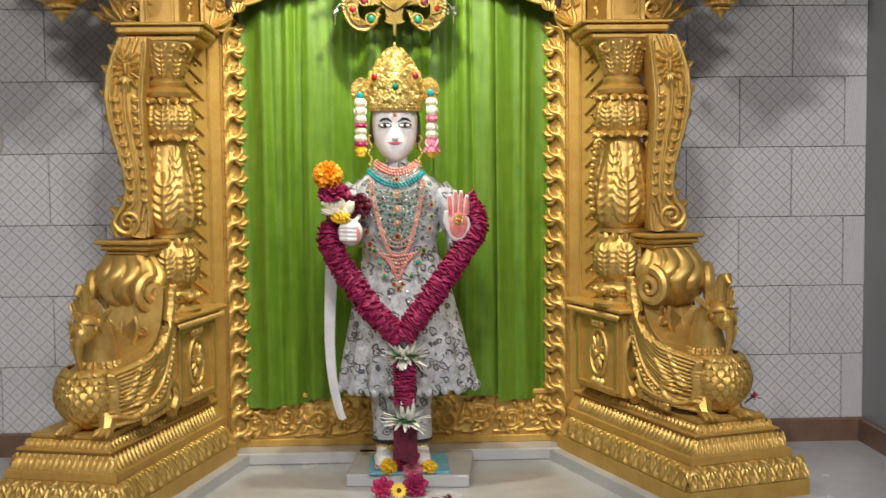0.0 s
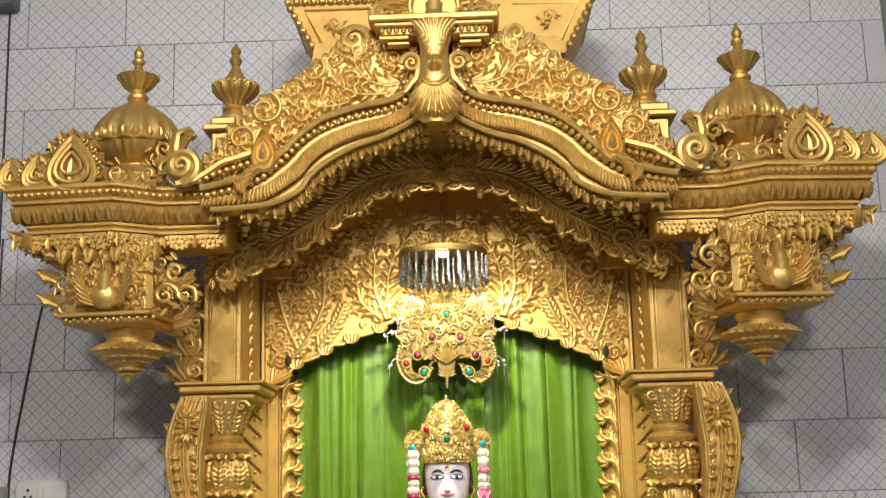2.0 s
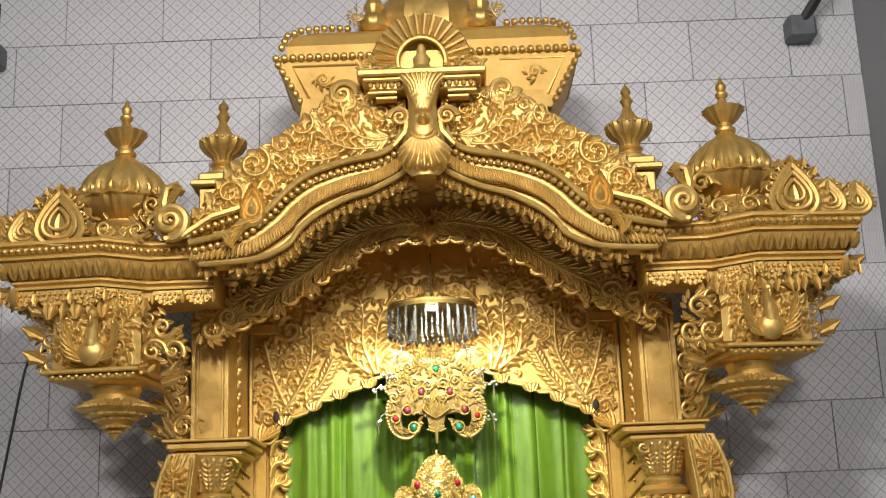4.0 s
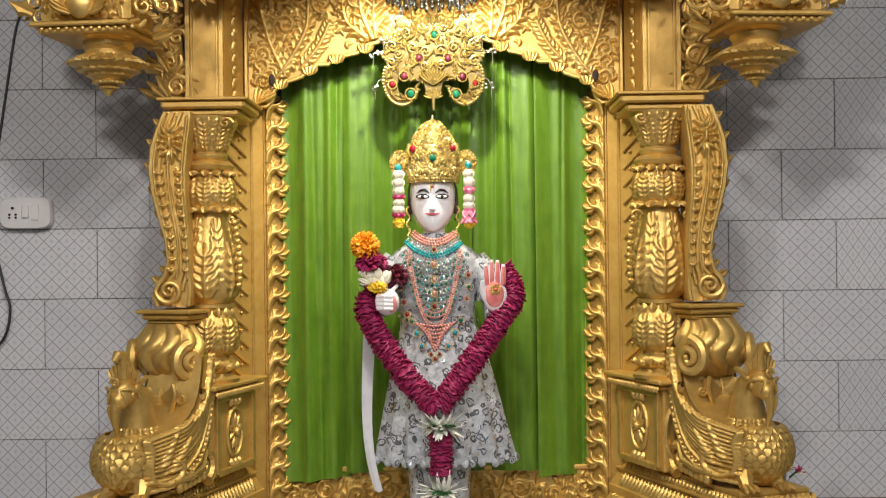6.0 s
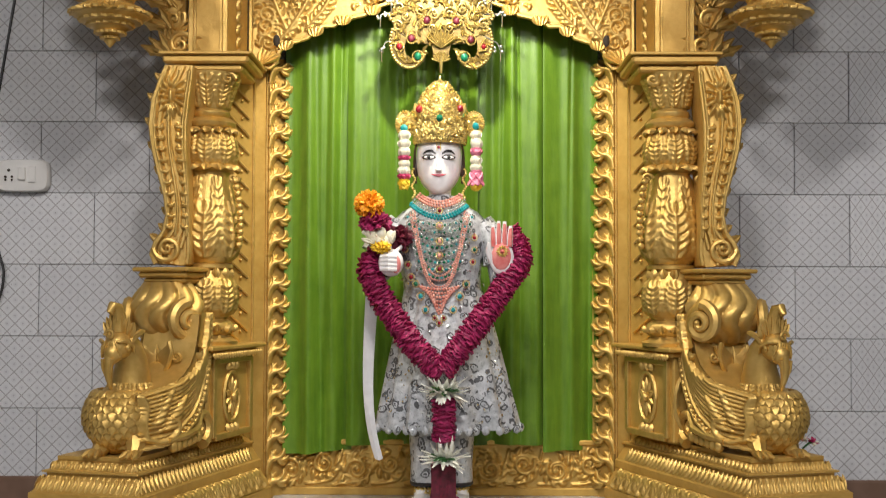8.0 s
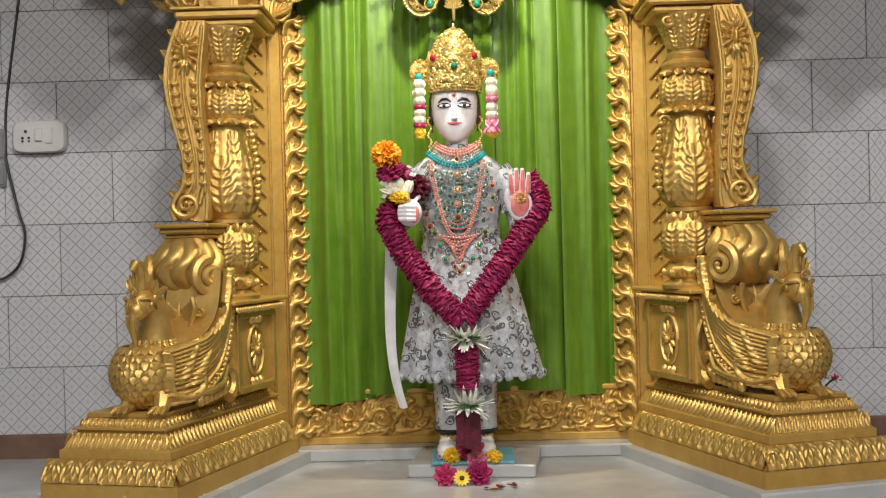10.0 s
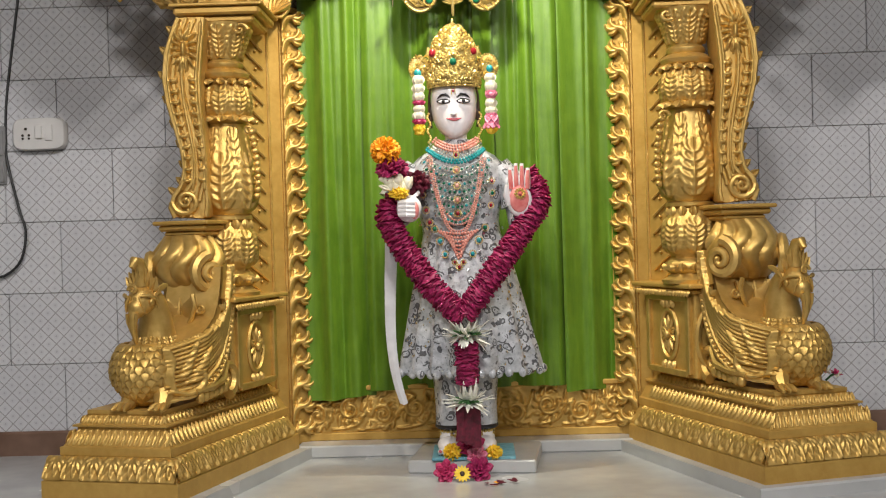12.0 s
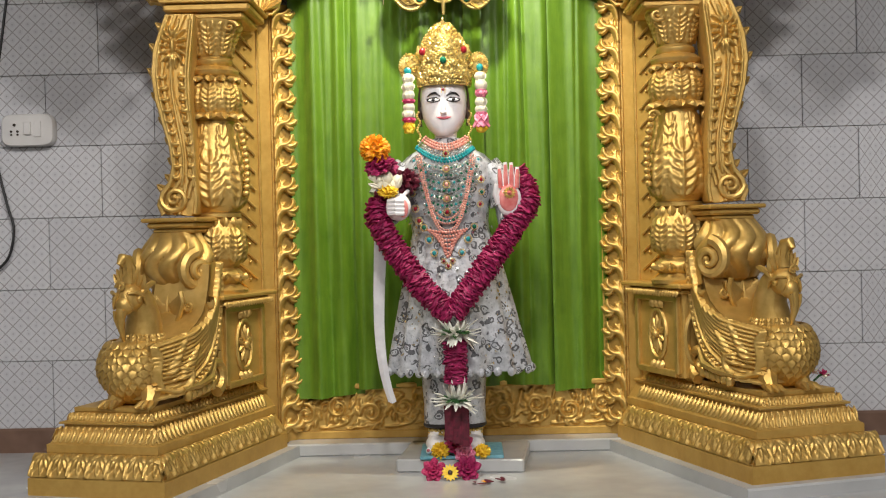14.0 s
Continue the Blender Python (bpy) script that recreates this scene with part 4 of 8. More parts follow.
# carved panel under the curtain
b = B()
box(b, (0, 3.0, (Z_SLAB + -0.475) / 2), (0.93, 0.03, -0.475 - Z_SLAB))
box(b, (0, 2.982, -0.612), (0.93, 0.012, 0.022), 0, 0.003)
box(b, (0, 2.982, -0.480), (0.93, 0.012, 0.014), 0, 0.003)
panel = part("lower_panel", b, GOLD_FLAT, shrine, smooth=False)
cv = Carving(-0.455, 0.455, -0.600, -0.488)
rg = random.Random(60)
for i in range(10):
    xx = -0.405 + i * 0.09
    zz = -0.545 + (0.008 if i % 2 else -0.008)
    cv.scroll(xx, zz, 0.031, 1 if (i % 2) == (xx < 0) else -1, rg, 9)
    cv.stroke([(xx - 0.05, -0.592), (xx - 0.01, -0.588), (xx + 0.03, -0.57), (xx + 0.05, -0.50)], [0.003, 0.005, 0.005, 0.003], 0.8)
cv.fill(lambda u, v: True, rg, [0.014] * 6, 20, 160)
cv.object("scroll_carving", lambda U, V, H: (U, 2.984 - H, V), GOLD, panel, depth=0.013)

# scalloped pelmet over the curtain, with foliage
def scallop():
    half = [(0.505, 0.87), (0.505, 0.525), (0.452, 0.520), (0.438, 0.535), (0.432, 0.560), (0.415, 0.585), (0.385, 0.590), (0.355, 0.600), (0.335, 0.622), (0.312, 0.632), (0.285, 0.632), (0.262, 0.650), (0.235, 0.655), (0.205, 0.662), (0.180, 0.682), (0.150, 0.690), (0.115, 0.705), (0.060, 0.715), (0.0, 0.72)]
    return half


half = scallop()
b = B()
rows_top, rows_bot = [], []
line = [(-x, z) for x, z in half[1:]] + [(x, z) for x, z in half[1:-1]][::-1]
ztop = 1.13
for y0, y1 in ((2.885, 2.905),):
    quads(b, [[(x, y0, z) for x, z in line], [(x, y0, max(z + 0.05, ztop)) for x, z in line], [(x, y1, max(z + 0.05, ztop)) for x, z in line], [(x, y1, z) for x, z in line]], close_u=True)
tube(b, [(x, 2.882, z) for x, z in line], 0.006, 6)
for s in (1, -1):
    box(b, (s * 0.507, 2.882, 0.69), (0.012, 0.012, 0.33), 0, 0.003)
    box(b, (s * 0.470, 2.878, 0.835), (0.085, 0.016, 0.030), 0, 0.003)
pelmet = part("pelmet", b, GOLD, shrine)
low_x, low_z = [p[0] for p in half[1:]][::-1], [p[1] for p in half[1:]][::-1]
low_x, low_z = low_x[:-1], low_z[:-1]
for s in (1, -1):
    rg = random.Random(3)
    cv = Carving(0.0, 0.503, 0.52, 1.015)
    inside = lambda u, v: (v > np.interp(u, low_x, low_z) + 0.008) & (u < 0.500)
    # sweeping plumes that rise from the lip to the vault and curl outward
    cv.plume([(0.155, 0.700), (0.160, 0.78), (0.140, 0.87), (0.075, 0.945), (0.035, 0.93)], 0.055, 10, 0.008)
    cv.plume([(0.165, 0.700), (0.195, 0.78), (0.195, 0.88), (0.225, 0.955), (0.270, 0.94)], 0.055, 10, 0.008)
    cv.plume([(0.180, 0.700), (0.235, 0.75), (0.250, 0.83), (0.290, 0.86)], 0.046, 8)
    for pts in ([(0.44, 0.58), (0.39, 0.64), (0.34, 0.74), (0.34, 0.86)], [(0.40, 0.60), (0.44, 0.69), (0.47, 0.80)], [(0.36, 0.62), (0.31, 0.68), (0.28, 0.74)]):
        cv.stroke(pts, [0.004, 0.0085, 0.0085, 0.004][:len(pts)], 1.0)
        for (ua, va), (ub, vb) in zip(pts, pts[1:]):
            for k in range(5):
                f = (k + 0.5) / 5
                d = math.atan2(vb - va, ub - ua)
                for q in (-1, 1):
                    cv.leaf(ua + (ub - ua) * f, va + (vb - va) * f, d + q * 0.8, 0.034, 0.0055, -q * 0.9, 0.9)
    for u, v, r, q in ((0.40, 0.83, 0.040, -1), (0.40, 0.74, 0.030, 1), (0.465, 0.66, 0.026, -1), (0.30, 0.80, 0.030, 1), (0.46, 0.585, 0.024, 1), (0.31, 0.905, 0.034, 1), (0.385, 0.665, 0.022, 1)):
        cv.scroll(u, v, r, q, rg, 9)
    for k in range(7):                       # fan in the vault's middle
        cv.leaf(0.004 + 0.006 * k, 0.80, 1.57 - 0.17 * k, 0.12, 0.010, -0.5, 1.0)
    for u, v, r, q in ((0.06, 0.93, 0.026, 1), (0.05, 0.86, 0.020, -1), (0.09, 0.79, 0.022, 1), (0.035, 0.76, 0.016, 1)):
        cv.scroll(u, v, r, q, rg, 7)
    cv.fill(inside, rg, [0.026] * 8 + [0.019] * 10, 30, 240)
    cv.object("pelmet_carving", lambda U, V, H: (s * U, 2.884 - H, V), GOLD, pelmet, inside, 0.014)
    b = B()
    for x, z in ((0.262, 0.645), (0.335, 0.615), (0.183, 0.672), (0.415, 0.578), (0.115, 0.70)):   # lobed lip leaves
        for k in range(4):
            leaf(b, at(s * (x + 0.012 * (k - 1.5)), 2.878, z + 0.014) @ Matrix.Rotation(math.pi + s * 0.25 * (k - 1.5), 4, "Y"), 0.028, 0.018, 0.4, 0.2, n=4)
    for k in range(5):                       # hanging bracket leaf at the corner
        leaf(b, at(s * (0.475 - 0.012 * k), 2.874, 0.57 - 0.004 * k) @ Matrix.Rotation(math.pi - s * (0.1 + 0.22 * k), 4, "Y"), 0.045, 0.020, 0.5, 0.3, n=5)
    part("lip_leaf", b, GOLD, pelmet)
    b = B()
    # Raised dark blob in place of a pierced hole's shaded inside.
    blob(b, (s * 0.436, 2.868, 0.590), (0.009, 0.006, 0.016), 8, 5)
    part("keyhole_dark_blob", b, DARKHOLE, pelmet, "dark blob standing for a pierced hole")

# ---------------------------------------------------------------- canopy: arches, vault, cornices, domes


def curve(pts, n=40):
    """Smooth line through a half arch's (|x|, z) points, mirrored to both sides."""
    out = []
    for a in range(len(pts) - 1):
        p0, p1, p2, p3 = pts[max(a - 1, 0)], pts[a], pts[a + 1], pts[min(a + 2, len(pts) - 1)]
        for i in range(6):
            t = i / 6
            out.append(tuple(0.5 * (2 * q1 + (q2 - q0) * t + (2 * q0 - 5 * q1 + 4 * q2 - q3) * t * t + (3 * q1 - q0 - 3 * q2 + q3) * t ** 3)
                             for q0, q1, q2, q3 in zip(p0, p1, p2, p3)))
    out.append(pts[-1])
    return out


def ribbon(bm, up, low, y0, y1, s):
    """A solid band between two half lines, from depth y0 to y1."""
    quads(bm, [[(s * a[0], y0, a[1]), (s * c[0], y0, c[1]), (s * c[0], y1, c[1]), (s * a[0], y1, a[1])] for a, c in zip(up, low)], close_v=True, cap=True)


UP = curve([(0.045, 1.285), (0.066, 1.210), (0.11, 1.178), (0.20, 1.160), (0.285, 1.132), (0.34, 1.094), (0.39, 1.045), (0.46, 0.995), (0.585, 0.965)])
MID = curve([(0.050, 1.205), (0.072, 1.163), (0.12, 1.132), (0.20, 1.112), (0.278, 1.080), (0.328, 1.043), (0.368, 1.000), (0.45, 0.955), (0.575, 0.945)])
LOW = curve([(0.045, 1.142), (0.066, 1.124), (0.13, 1.092), (0.20, 1.069), (0.27, 1.032), (0.315, 0.995), (0.345, 0.957), (0.42, 0.925), (0.56, 0.915)])
TOPL = curve([(0.045, 1.345), (0.10, 1.345), (0.17, 1.352), (0.225, 1.352), (0.29, 1.298), (0.36, 1.248), (0.44, 1.198), (0.50, 1.140), (0.585, 1.030)])
INN = curve([(0.0, 1.008), (0.05, 1.015), (0.10, 1.010), (0.18, 0.990), (0.25, 0.946), (0.32, 0.893), (0.42, 0.838), (0.50, 0.800), (0.575, 0.775)])
BAND = 0.088        # height of the inner arch
b = B()
for s in (1, -1):
    ribbon(b, TOPL, UP, 2.465, 2.50, s)
arch = part("arch", b, GOLD_FLAT, shrine)
for s in (1, -1):
    b = B()
    ribbon(b, [(x, z + 0.007) for x, z in UP], UP, 2.425, 2.50, s)
    tube(b, [(s * x, 2.424, z + 0.003) for x, z in UP], 0.0085, 8)
    part("upper_lip", b, GOLD, arch, "polished upper lip of the ogee arch")
    b = B()
    ribbon(b, [(x, z + 0.005) for x, z in LOW], [(x, z - 0.004) for x, z in LOW], 2.435, 2.50, s)
    tube(b, [(s * x, 2.434, z) for x, z in LOW], 0.0075, 8)
    part("lower_lip", b, GOLD, arch)
    b = B()
    ribbon(b, UP, MID, 2.445, 2.50, s)
    tube(b, [(s * (u[0] + 1.2 * m[0]) / 2.2, 2.448, (u[1] + 1.2 * m[1]) / 2.2 - 0.004) for u, m in zip(UP[3:], MID[3:])], 0.014, 10, flat=0.7)
    part("upper_band", b, GOLD, arch)
    b = B()
    ribbon(b, MID, LOW, 2.455, 2.50, s)
    part("lower_band", b, GOLD, arch)
for s in (1, -1):
    b = B()
    bead_line(b, [(s * x, 2.428, z - 0.018) for x, z in UP[2:]], 0.0085, 0.0185)
    part("beading", b, GOLD, arch)
for s in (1, -1):
    b = B()
    for i in range(1, len(MID) - 1):
        x, z = MID[i]
        d = Vector((MID[i + 1][0] - MID[i - 1][0], MID[i + 1][1] - MID[i - 1][1]))
        ang = math.atan2(d.y, d.x)
        for k in range(2):
            xx, zz = x + d.x * 0.25 * k, z + d.y * 0.25 * k
            leaf(b, at(s * xx, 2.438, zz + 0.012) @ Matrix.Rotation(math.pi - s * (ang + 0.45), 4, "Y"), 0.036, 0.017, 0.4, 0.10, n=4)
            blob(b, (s * xx, 2.446, zz - 0.018), 0.0060, 6, 4)
    part("leaf_frieze", b, GOLD, arch)
b = B()                                      # fringe of drops under the lower lip
lathe(b, [(0.002, -0.044), (0.006, -0.038), (0.004, -0.034), (0.010, -0.028), (0.012, -0.022), (0.008, -0.017), (0.015, -0.010), (0.016, 0.0), (0.014, 0.008)], (0, 0, 0), 10)
for q in (-1, 1):
    spiral(b, at(q * 0.014, -0.006, -0.008), 0.009, 1.1, 0.5, q)
bmesh.ops.scale(b, vec=(1.3, 1.3, 1.15), verts=b.verts)
drop_mesh = mesh_of("drop", b, GOLD)
b = B()                                      # lobed leaf that hangs from the lower lip
for q, ln, w in ((0, 0.036, 0.020), (-1, 0.030, 0.016), (1, 0.030, 0.016)):
    leaf(b, at(0.010 * q, -0.002 * (1 - abs(q)), 0.004) @ Matrix.Rotation(math.pi - 0.45 * q, 4, "Y"), ln, w, 0.5, 0.35, n=5)
for q in (-1, 1):
    spiral(b, at(q * 0.012, -0.008, -0.004), 0.008, 1.2, 0.5, q)
blob(b, (0, -0.012, -0.030), 0.0055, 7, 4)
fringe_mesh = mesh_of("fringe_leaf", b, GOLD)
for s in (1, -1):
    for i in range(2, len(LOW) - 1, 3):
        x, z = LOW[i]
        ob = new("fringe_leaf", fringe_mesh)
        ob.parent, ob.location = arch, (s * x, 2.462, z - 0.004)
    for y in (2.535, 2.60):                  # further rows in the shaded soffit
        f = (y - 2.50) / 0.19
        for i in range(2 + round(f), len(LOW) - 2, 3):
            ob = new("drop", drop_mesh)
            ob.parent = arch
            ob.location = (s * (LOW[i - 1][0] * (1 - f) + INN[i][0] * f), y, (LOW[i - 1][1] + 0.030) * (1 - f) + (INN[i][1] + 0.13) * f)
ux, uz = [p[0] for p in UP], [p[1] for p in UP]
tx, tz = [p[0] for p in TOPL], [p[1] for p in TOPL]
for s in (1, -1):                            # carved foliage over the arch
    rg = random.Random(8)
    cv = Carving(0.045, 0.585, 0.965, 1.375)
    inside = lambda u, v: (v > np.interp(u, ux, uz) + 0.010) & (v < np.interp(u, tx, tz) + 0.004) & (u > 0.046)
    for u, v, r, q in ((0.43, 1.175, 0.048, 1), (0.36, 1.225, 0.034, -1), (0.31, 1.275, 0.036, 1), (0.49, 1.10, 0.036, -1), (0.34, 1.160, 0.026, 1), (0.27, 1.205, 0.024, -1), (0.43, 1.09, 0.024, -1), (0.545, 1.03, 0.026, 1)):
        cv.scroll(u, v, r, q, rg, 10)
    # broad plumes beside the keystone
    cv.plume([(0.07, 1.235), (0.12, 1.225), (0.175, 1.245), (0.205, 1.30), (0.185, 1.345)], 0.060, 10, 0.009)
    cv.plume([(0.12, 1.205), (0.19, 1.205), (0.245, 1.235), (0.275, 1.29), (0.262, 1.335)], 0.050, 9, 0.008)
    cv.plume([(0.22, 1.185), (0.275, 1.175), (0.325, 1.19), (0.355, 1.24)], 0.040, 8)
    for u, v, r, q in ((0.225, 1.33, 0.020, -1), (0.105, 1.30, 0.026, 1), (0.08, 1.245, 0.016, -1), (0.16, 1.195, 0.015, 1)):
        cv.scroll(u, v, r, q, rg, 8)
    cv.fill(inside, rg, [0.026] * 8 + [0.018] * 12, 40, 280)
    cv.object("arch_carving", lambda U, V, H: (s * U, 2.463 - H, V), GOLD, arch, inside, 0.019)
    b = B()
    for i in range(4, len(TOPL) - 2, 2):     # uneven leafy silhouette
        x, z = TOPL[i]
        leaf(b, at(s * x, 2.475, z - 0.026) @ Matrix.Rotation(s * (0.1 + 0.02 * i + rg.uniform(-0.5, 0.3)), 4, "Y"), rg.uniform(0.028, 0.040), rg.uniform(0.044, 0.058), 0.30, 0.5, lobes=2)
        spiral(b, at(s * (x - 0.008), 2.462, z - 0.010), rg.uniform(0.016, 0.024), 1.2, 0.45, s)
    spiral(b, at(s * 0.205, 2.462, 1.355), 0.040, 1.5, 0.5, -s)
    part("leaf_crest", b, GOLD, arch)
for s in (1, -1):                            # tear-drop bosses where the arch turns into the cornice, and the end volutes
    b = B()
    rows = []
    for f, dy in ((1.0, 0.03), (0.98, -0.008), (0.84, -0.014), (0.70, -0.006), (0.62, -0.008), (0.52, -0.018), (0.40, -0.014), (0.30, -0.016), (0.16, -0.024), (0.02, -0.026)):
        rows.append([(s * (0.428 + 0.046 * f * math.sin(a) * abs(math.sin(a / 2)) ** 1.3), 2.425 + dy, 1.062 + 0.062 * f * math.cos(a) - 0.010 * (1 - f)) for a in (2 * math.pi * i / 24 for i in range(24))])
    quads(b, rows, close_v=True)
    for r, y in ((0.044, 2.43),):
        spiral(b, at(s * 0.632, y, 1.028), 0.044, 2.1, 0.50, -s, start=math.pi * (1.5))
        lathe(b, [(0.046, 0), (0.046, 0.04), (0.03, 0.05)], seg=20, m=at(s * 0.632, y + 0.055, 1.028, 90, 0, 0))
    tube(b, [(s * 0.46, 2.43, 1.055), (s * 0.53, 2.43, 1.035), (s * 0.60, 2.43, 0.99), (s * 0.645, 2.43, 0.982)], 0.009, 6)
    bead_line(b, [(s * 0.47, 2.435, 1.03), (s * 0.54, 2.435, 1.010), (s * 0.60, 2.435, 0.985)], 0.0085, 0.018)
    for i in range(8):
        leaf(b, at(s * (0.43 + 0.01 * i), 2.42, 1.02 - 0.005 * i) @ Matrix.Rotation(s * (2.0 + 0.25 * i), 4, "Y"), 0.05, 0.024, 0.45, 0.35, lobes=2)
    part("volute", b, GOLD, arch)
# inner arch with its hanging leaf fringe, and the vault between
b = B()
for s in (1, -1):
    ribbon(b, [(x, z + BAND) for x, z in INN], [(x, z + 0.006) for x, z in INN], 2.68, 2.71, s)
part("inner_arch", b, GOLD_FLAT, arch)
rg = random.Random(19)
inx, inz = [p[0] for p in INN], [p[1] for p in INN]
for s in (1, -1):
    b = B()
    tube(b, [(s * x, 2.672, z + 0.050) for x, z in INN], 0.008, 7)
    for i in range(0, len(INN) - 1):         # leaves that sweep away from the midrib on both sides
        (x, z), (x2, z2) = INN[i], INN[i + 1]
        ang = math.atan2(z2 - z, x2 - x)
        for k, up, ln in ((0, 0.85, 0.052), (0.5, -0.80, 0.050), (0.25, 0.45, 0.034), (0.75, -0.4, 0.034)):
            xx, zz = x + (x2 - x) * k, z + (z2 - z) * k + 0.050
            leaf(b, at(s * xx, 2.674, zz) @ Matrix.Rotation(s * (math.pi / 2 - ang - up - rg.uniform(-0.12, 0.12)), 4, "Y"), ln * rg.uniform(0.9, 1.1), 0.017, 0.5, 0.25, n=4)
    for k in range(13):                      # scalloped lower edge with hanging buds
        x = 0.035 + 0.042 * k
        z = float(np.interp(x, inx, inz))
        tube(b, [(s * (x + 0.021 * math.cos(a)), 2.676, z + 0.012 - 0.016 * math.sin(a)) for a in (math.pi * j / 6 for j in range(7))], 0.0055, 6)
    for x in (0.105, 0.215, 0.315, 0.405):
        z = float(np.interp(x, inx, inz))
        for q in (-1, 0, 1):
            leaf(b, at(s * (x + 0.010 * q), 2.670, z + 0.010) @ Matrix.Rotation(math.pi + 0.4 * q, 4, "Y"), 0.034, 0.018, 0.5, 0.3, n=5)
        blob(b, (s * x, 2.664, z - 0.020), 0.010)
    for x, z, r in ((0.47, 0.86, 0.032), (0.53, 0.83, 0.034), (0.575, 0.80, 0.032), (0.51, 0.90, 0.028), (0.58, 0.86, 0.028)):
        foliage(b, at(s * x, 2.665, z), r, s, int(x * 900 + z * 70), 8)
    part("leaf_fringe", b, GOLD, arch)
b = B()
for q in (-1, 0, 1):
    leaf(b, at(0.018 * q, 2.664, 1.065) @ Matrix.Rotation(math.pi + 0.3 * q, 4, "Y"), 0.07, 0.03, 0.5, 0.25, lobes=2)
for q in (-1, 1):
    foliage(b, at(0.03 * q, 2.666, 1.075), 0.022, q, 77, 6)
part("leaf_boss", b, GOLD, arch)
b = B()
full = ([(0.0, LOW[0][1])] + LOW)[:len(INN)]
rows = []
for y, k, dz in ((2.50, 0.0, 0.010), (2.505, 0.0, 0.085), (2.56, 0.3, 0.120), (2.665, 1.0, 0.165), (2.69, 1.0, BAND - 0.004)):
    half_line = [(l[0] * (1 - k) + q[0] * k, l[1] * (1 - k) + q[1] * k + dz) for l, q in zip(full, INN)]
    rows.append([(-x, y, z) for x, z in half_line[::-1]] + [(x, y, z) for x, z in half_line[1:]])
quads(b, rows)
# vault behind the inner arch, up to the pelmet
vault = [(-x, z + 0.06) for x, z in INN[::-1]] + [(x, z + 0.06) for x, z in INN[1:]]
quads(b, [[(x, 2.70, z) for x, z in vault], [(x, 2.80, z + 0.06) for x, z in vault], [(x * 0.98, 2.90, z + 0.07) for x, z in vault], [(x * 0.98, 2.92, z + 0.07) for x, z in vault], [(x, 2.92, z + 0.09) for x, z in vault], [(x, 2.70, z + 0.09) for x, z in vault]], close_u=True)
part("vault", b, GOLD_FLAT, arch)
# roof board that closes the canopy from above
b = B()
for s in (1, -1):
    box(b, (s * 0.80, 2.74, 0.975), (0.50, 0.46, 0.02))
box(b, (0, 2.73, 1.16), (0.96, 0.44, 0.03), taper=0.9)
box(b, (0, 2.72, 1.27), (0.70, 0.40, 0.22), taper=0.9)
part("roof_board", b, GOLD_FLAT, shrine, smooth=False)

# keystone, platform and sunburst
b = B()
rows = []
for w, z, y in ((0.020, 1.130, 2.40), (0.055, 1.150, 2.385), (0.046, 1.19, 2.39), (0.030, 1.25, 2.40), (0.030, 1.31, 2.40), (0.05, 1.36, 2.39), (0.07, 1.375, 2.385)):
    rows.append([(-w, 2.49, z), (-w, y + 0.02, z), (-w * 0.5, y, z), (w * 0.5, y, z), (w, y + 0.02, z), (w, 2.49, z)])
quads(b, rows, close_v=True, cap=True)
for s in (1, -1):
    spiral(b, at(s * 0.058, 2.405, 1.265), 0.028, 1.7, 0.5, s, start=math.pi * (0 if s > 0 else 1))
    tube(b, [(s * 0.040, 2.41, 1.275), (s * 0.044, 2.40, 1.225), (s * 0.075, 2.405, 1.19)], [0.008, 0.01, 0.006], 6)
    bead_line(b, [(s * 0.090, 2.42, 1.25), (s * 0.075, 2.42, 1.21), (s * 0.06, 2.42, 1.175)], 0.007, 0.015)
key = part("keystone", b, GOLD, arch)
cv = Carving(-0.075, 0.075, 1.105, 1.365)
kz, kw = [1.10, 1.13, 1.16, 1.20, 1.25, 1.30, 1.34, 1.37], [0.030, 0.060, 0.068, 0.052, 0.036, 0.036, 0.048, 0.066]
for k in range(11):                          # fan of leaves below, flutes above
    a = -math.pi / 2 + (k - 5) * 0.175
    cv.stroke([(0.030 * math.cos(a), 1.222 + 0.030 * math.sin(a)), (0.070 * math.cos(a), 1.222 + 0.070 * math.sin(a)), (0.108 * math.cos(a), 1.222 + 0.100 * math.sin(a))], [0.003, 0.0075, 0.0085], 1.0)
    q = k - 5
    cv.stroke([(0.003 * q, 1.268), (0.0055 * q, 1.305), (0.0075 * q, 1.335), (0.0125 * q, 1.362)], [0.003, 0.0046, 0.0058, 0.0075], 1.0)
for r, w in ((0.026, 0.0032), (0.036, 0.0045), (0.046, 0.0032)):
    cv.stroke([(r * math.cos(a), 1.228 + r * math.sin(a)) for a in np.linspace(-2.7, -0.45, 20)], [w] * 20, 1.1)
cv.stroke([(0, 1.246), (0.001, 1.246)], [0.013, 0.013], 1.4)
cv.object("keystone_carving", lambda U, V, H: (U, 2.374 + 0.020 * np.clip(U / np.interp(V, kz, kw), -1, 1) ** 2 - H, V), GOLD, key, lambda U, V: abs(U) < np.interp(V, kz, kw), 0.024)
b = B()
box(b, (0, 2.46, 1.398), (0.325, 0.16, 0.018), 0, 0.004)
box(b, (0, 2.465, 1.383), (0.30, 0.15, 0.012), 0, 0.004)
box(b, (0, 2.47, 1.366), (0.27, 0.14, 0.02), 0, 0.004)
bead_line(b, [(-0.13, 2.398, 1.368), (0.13, 2.398, 1.368)], 0.008, 0.018)
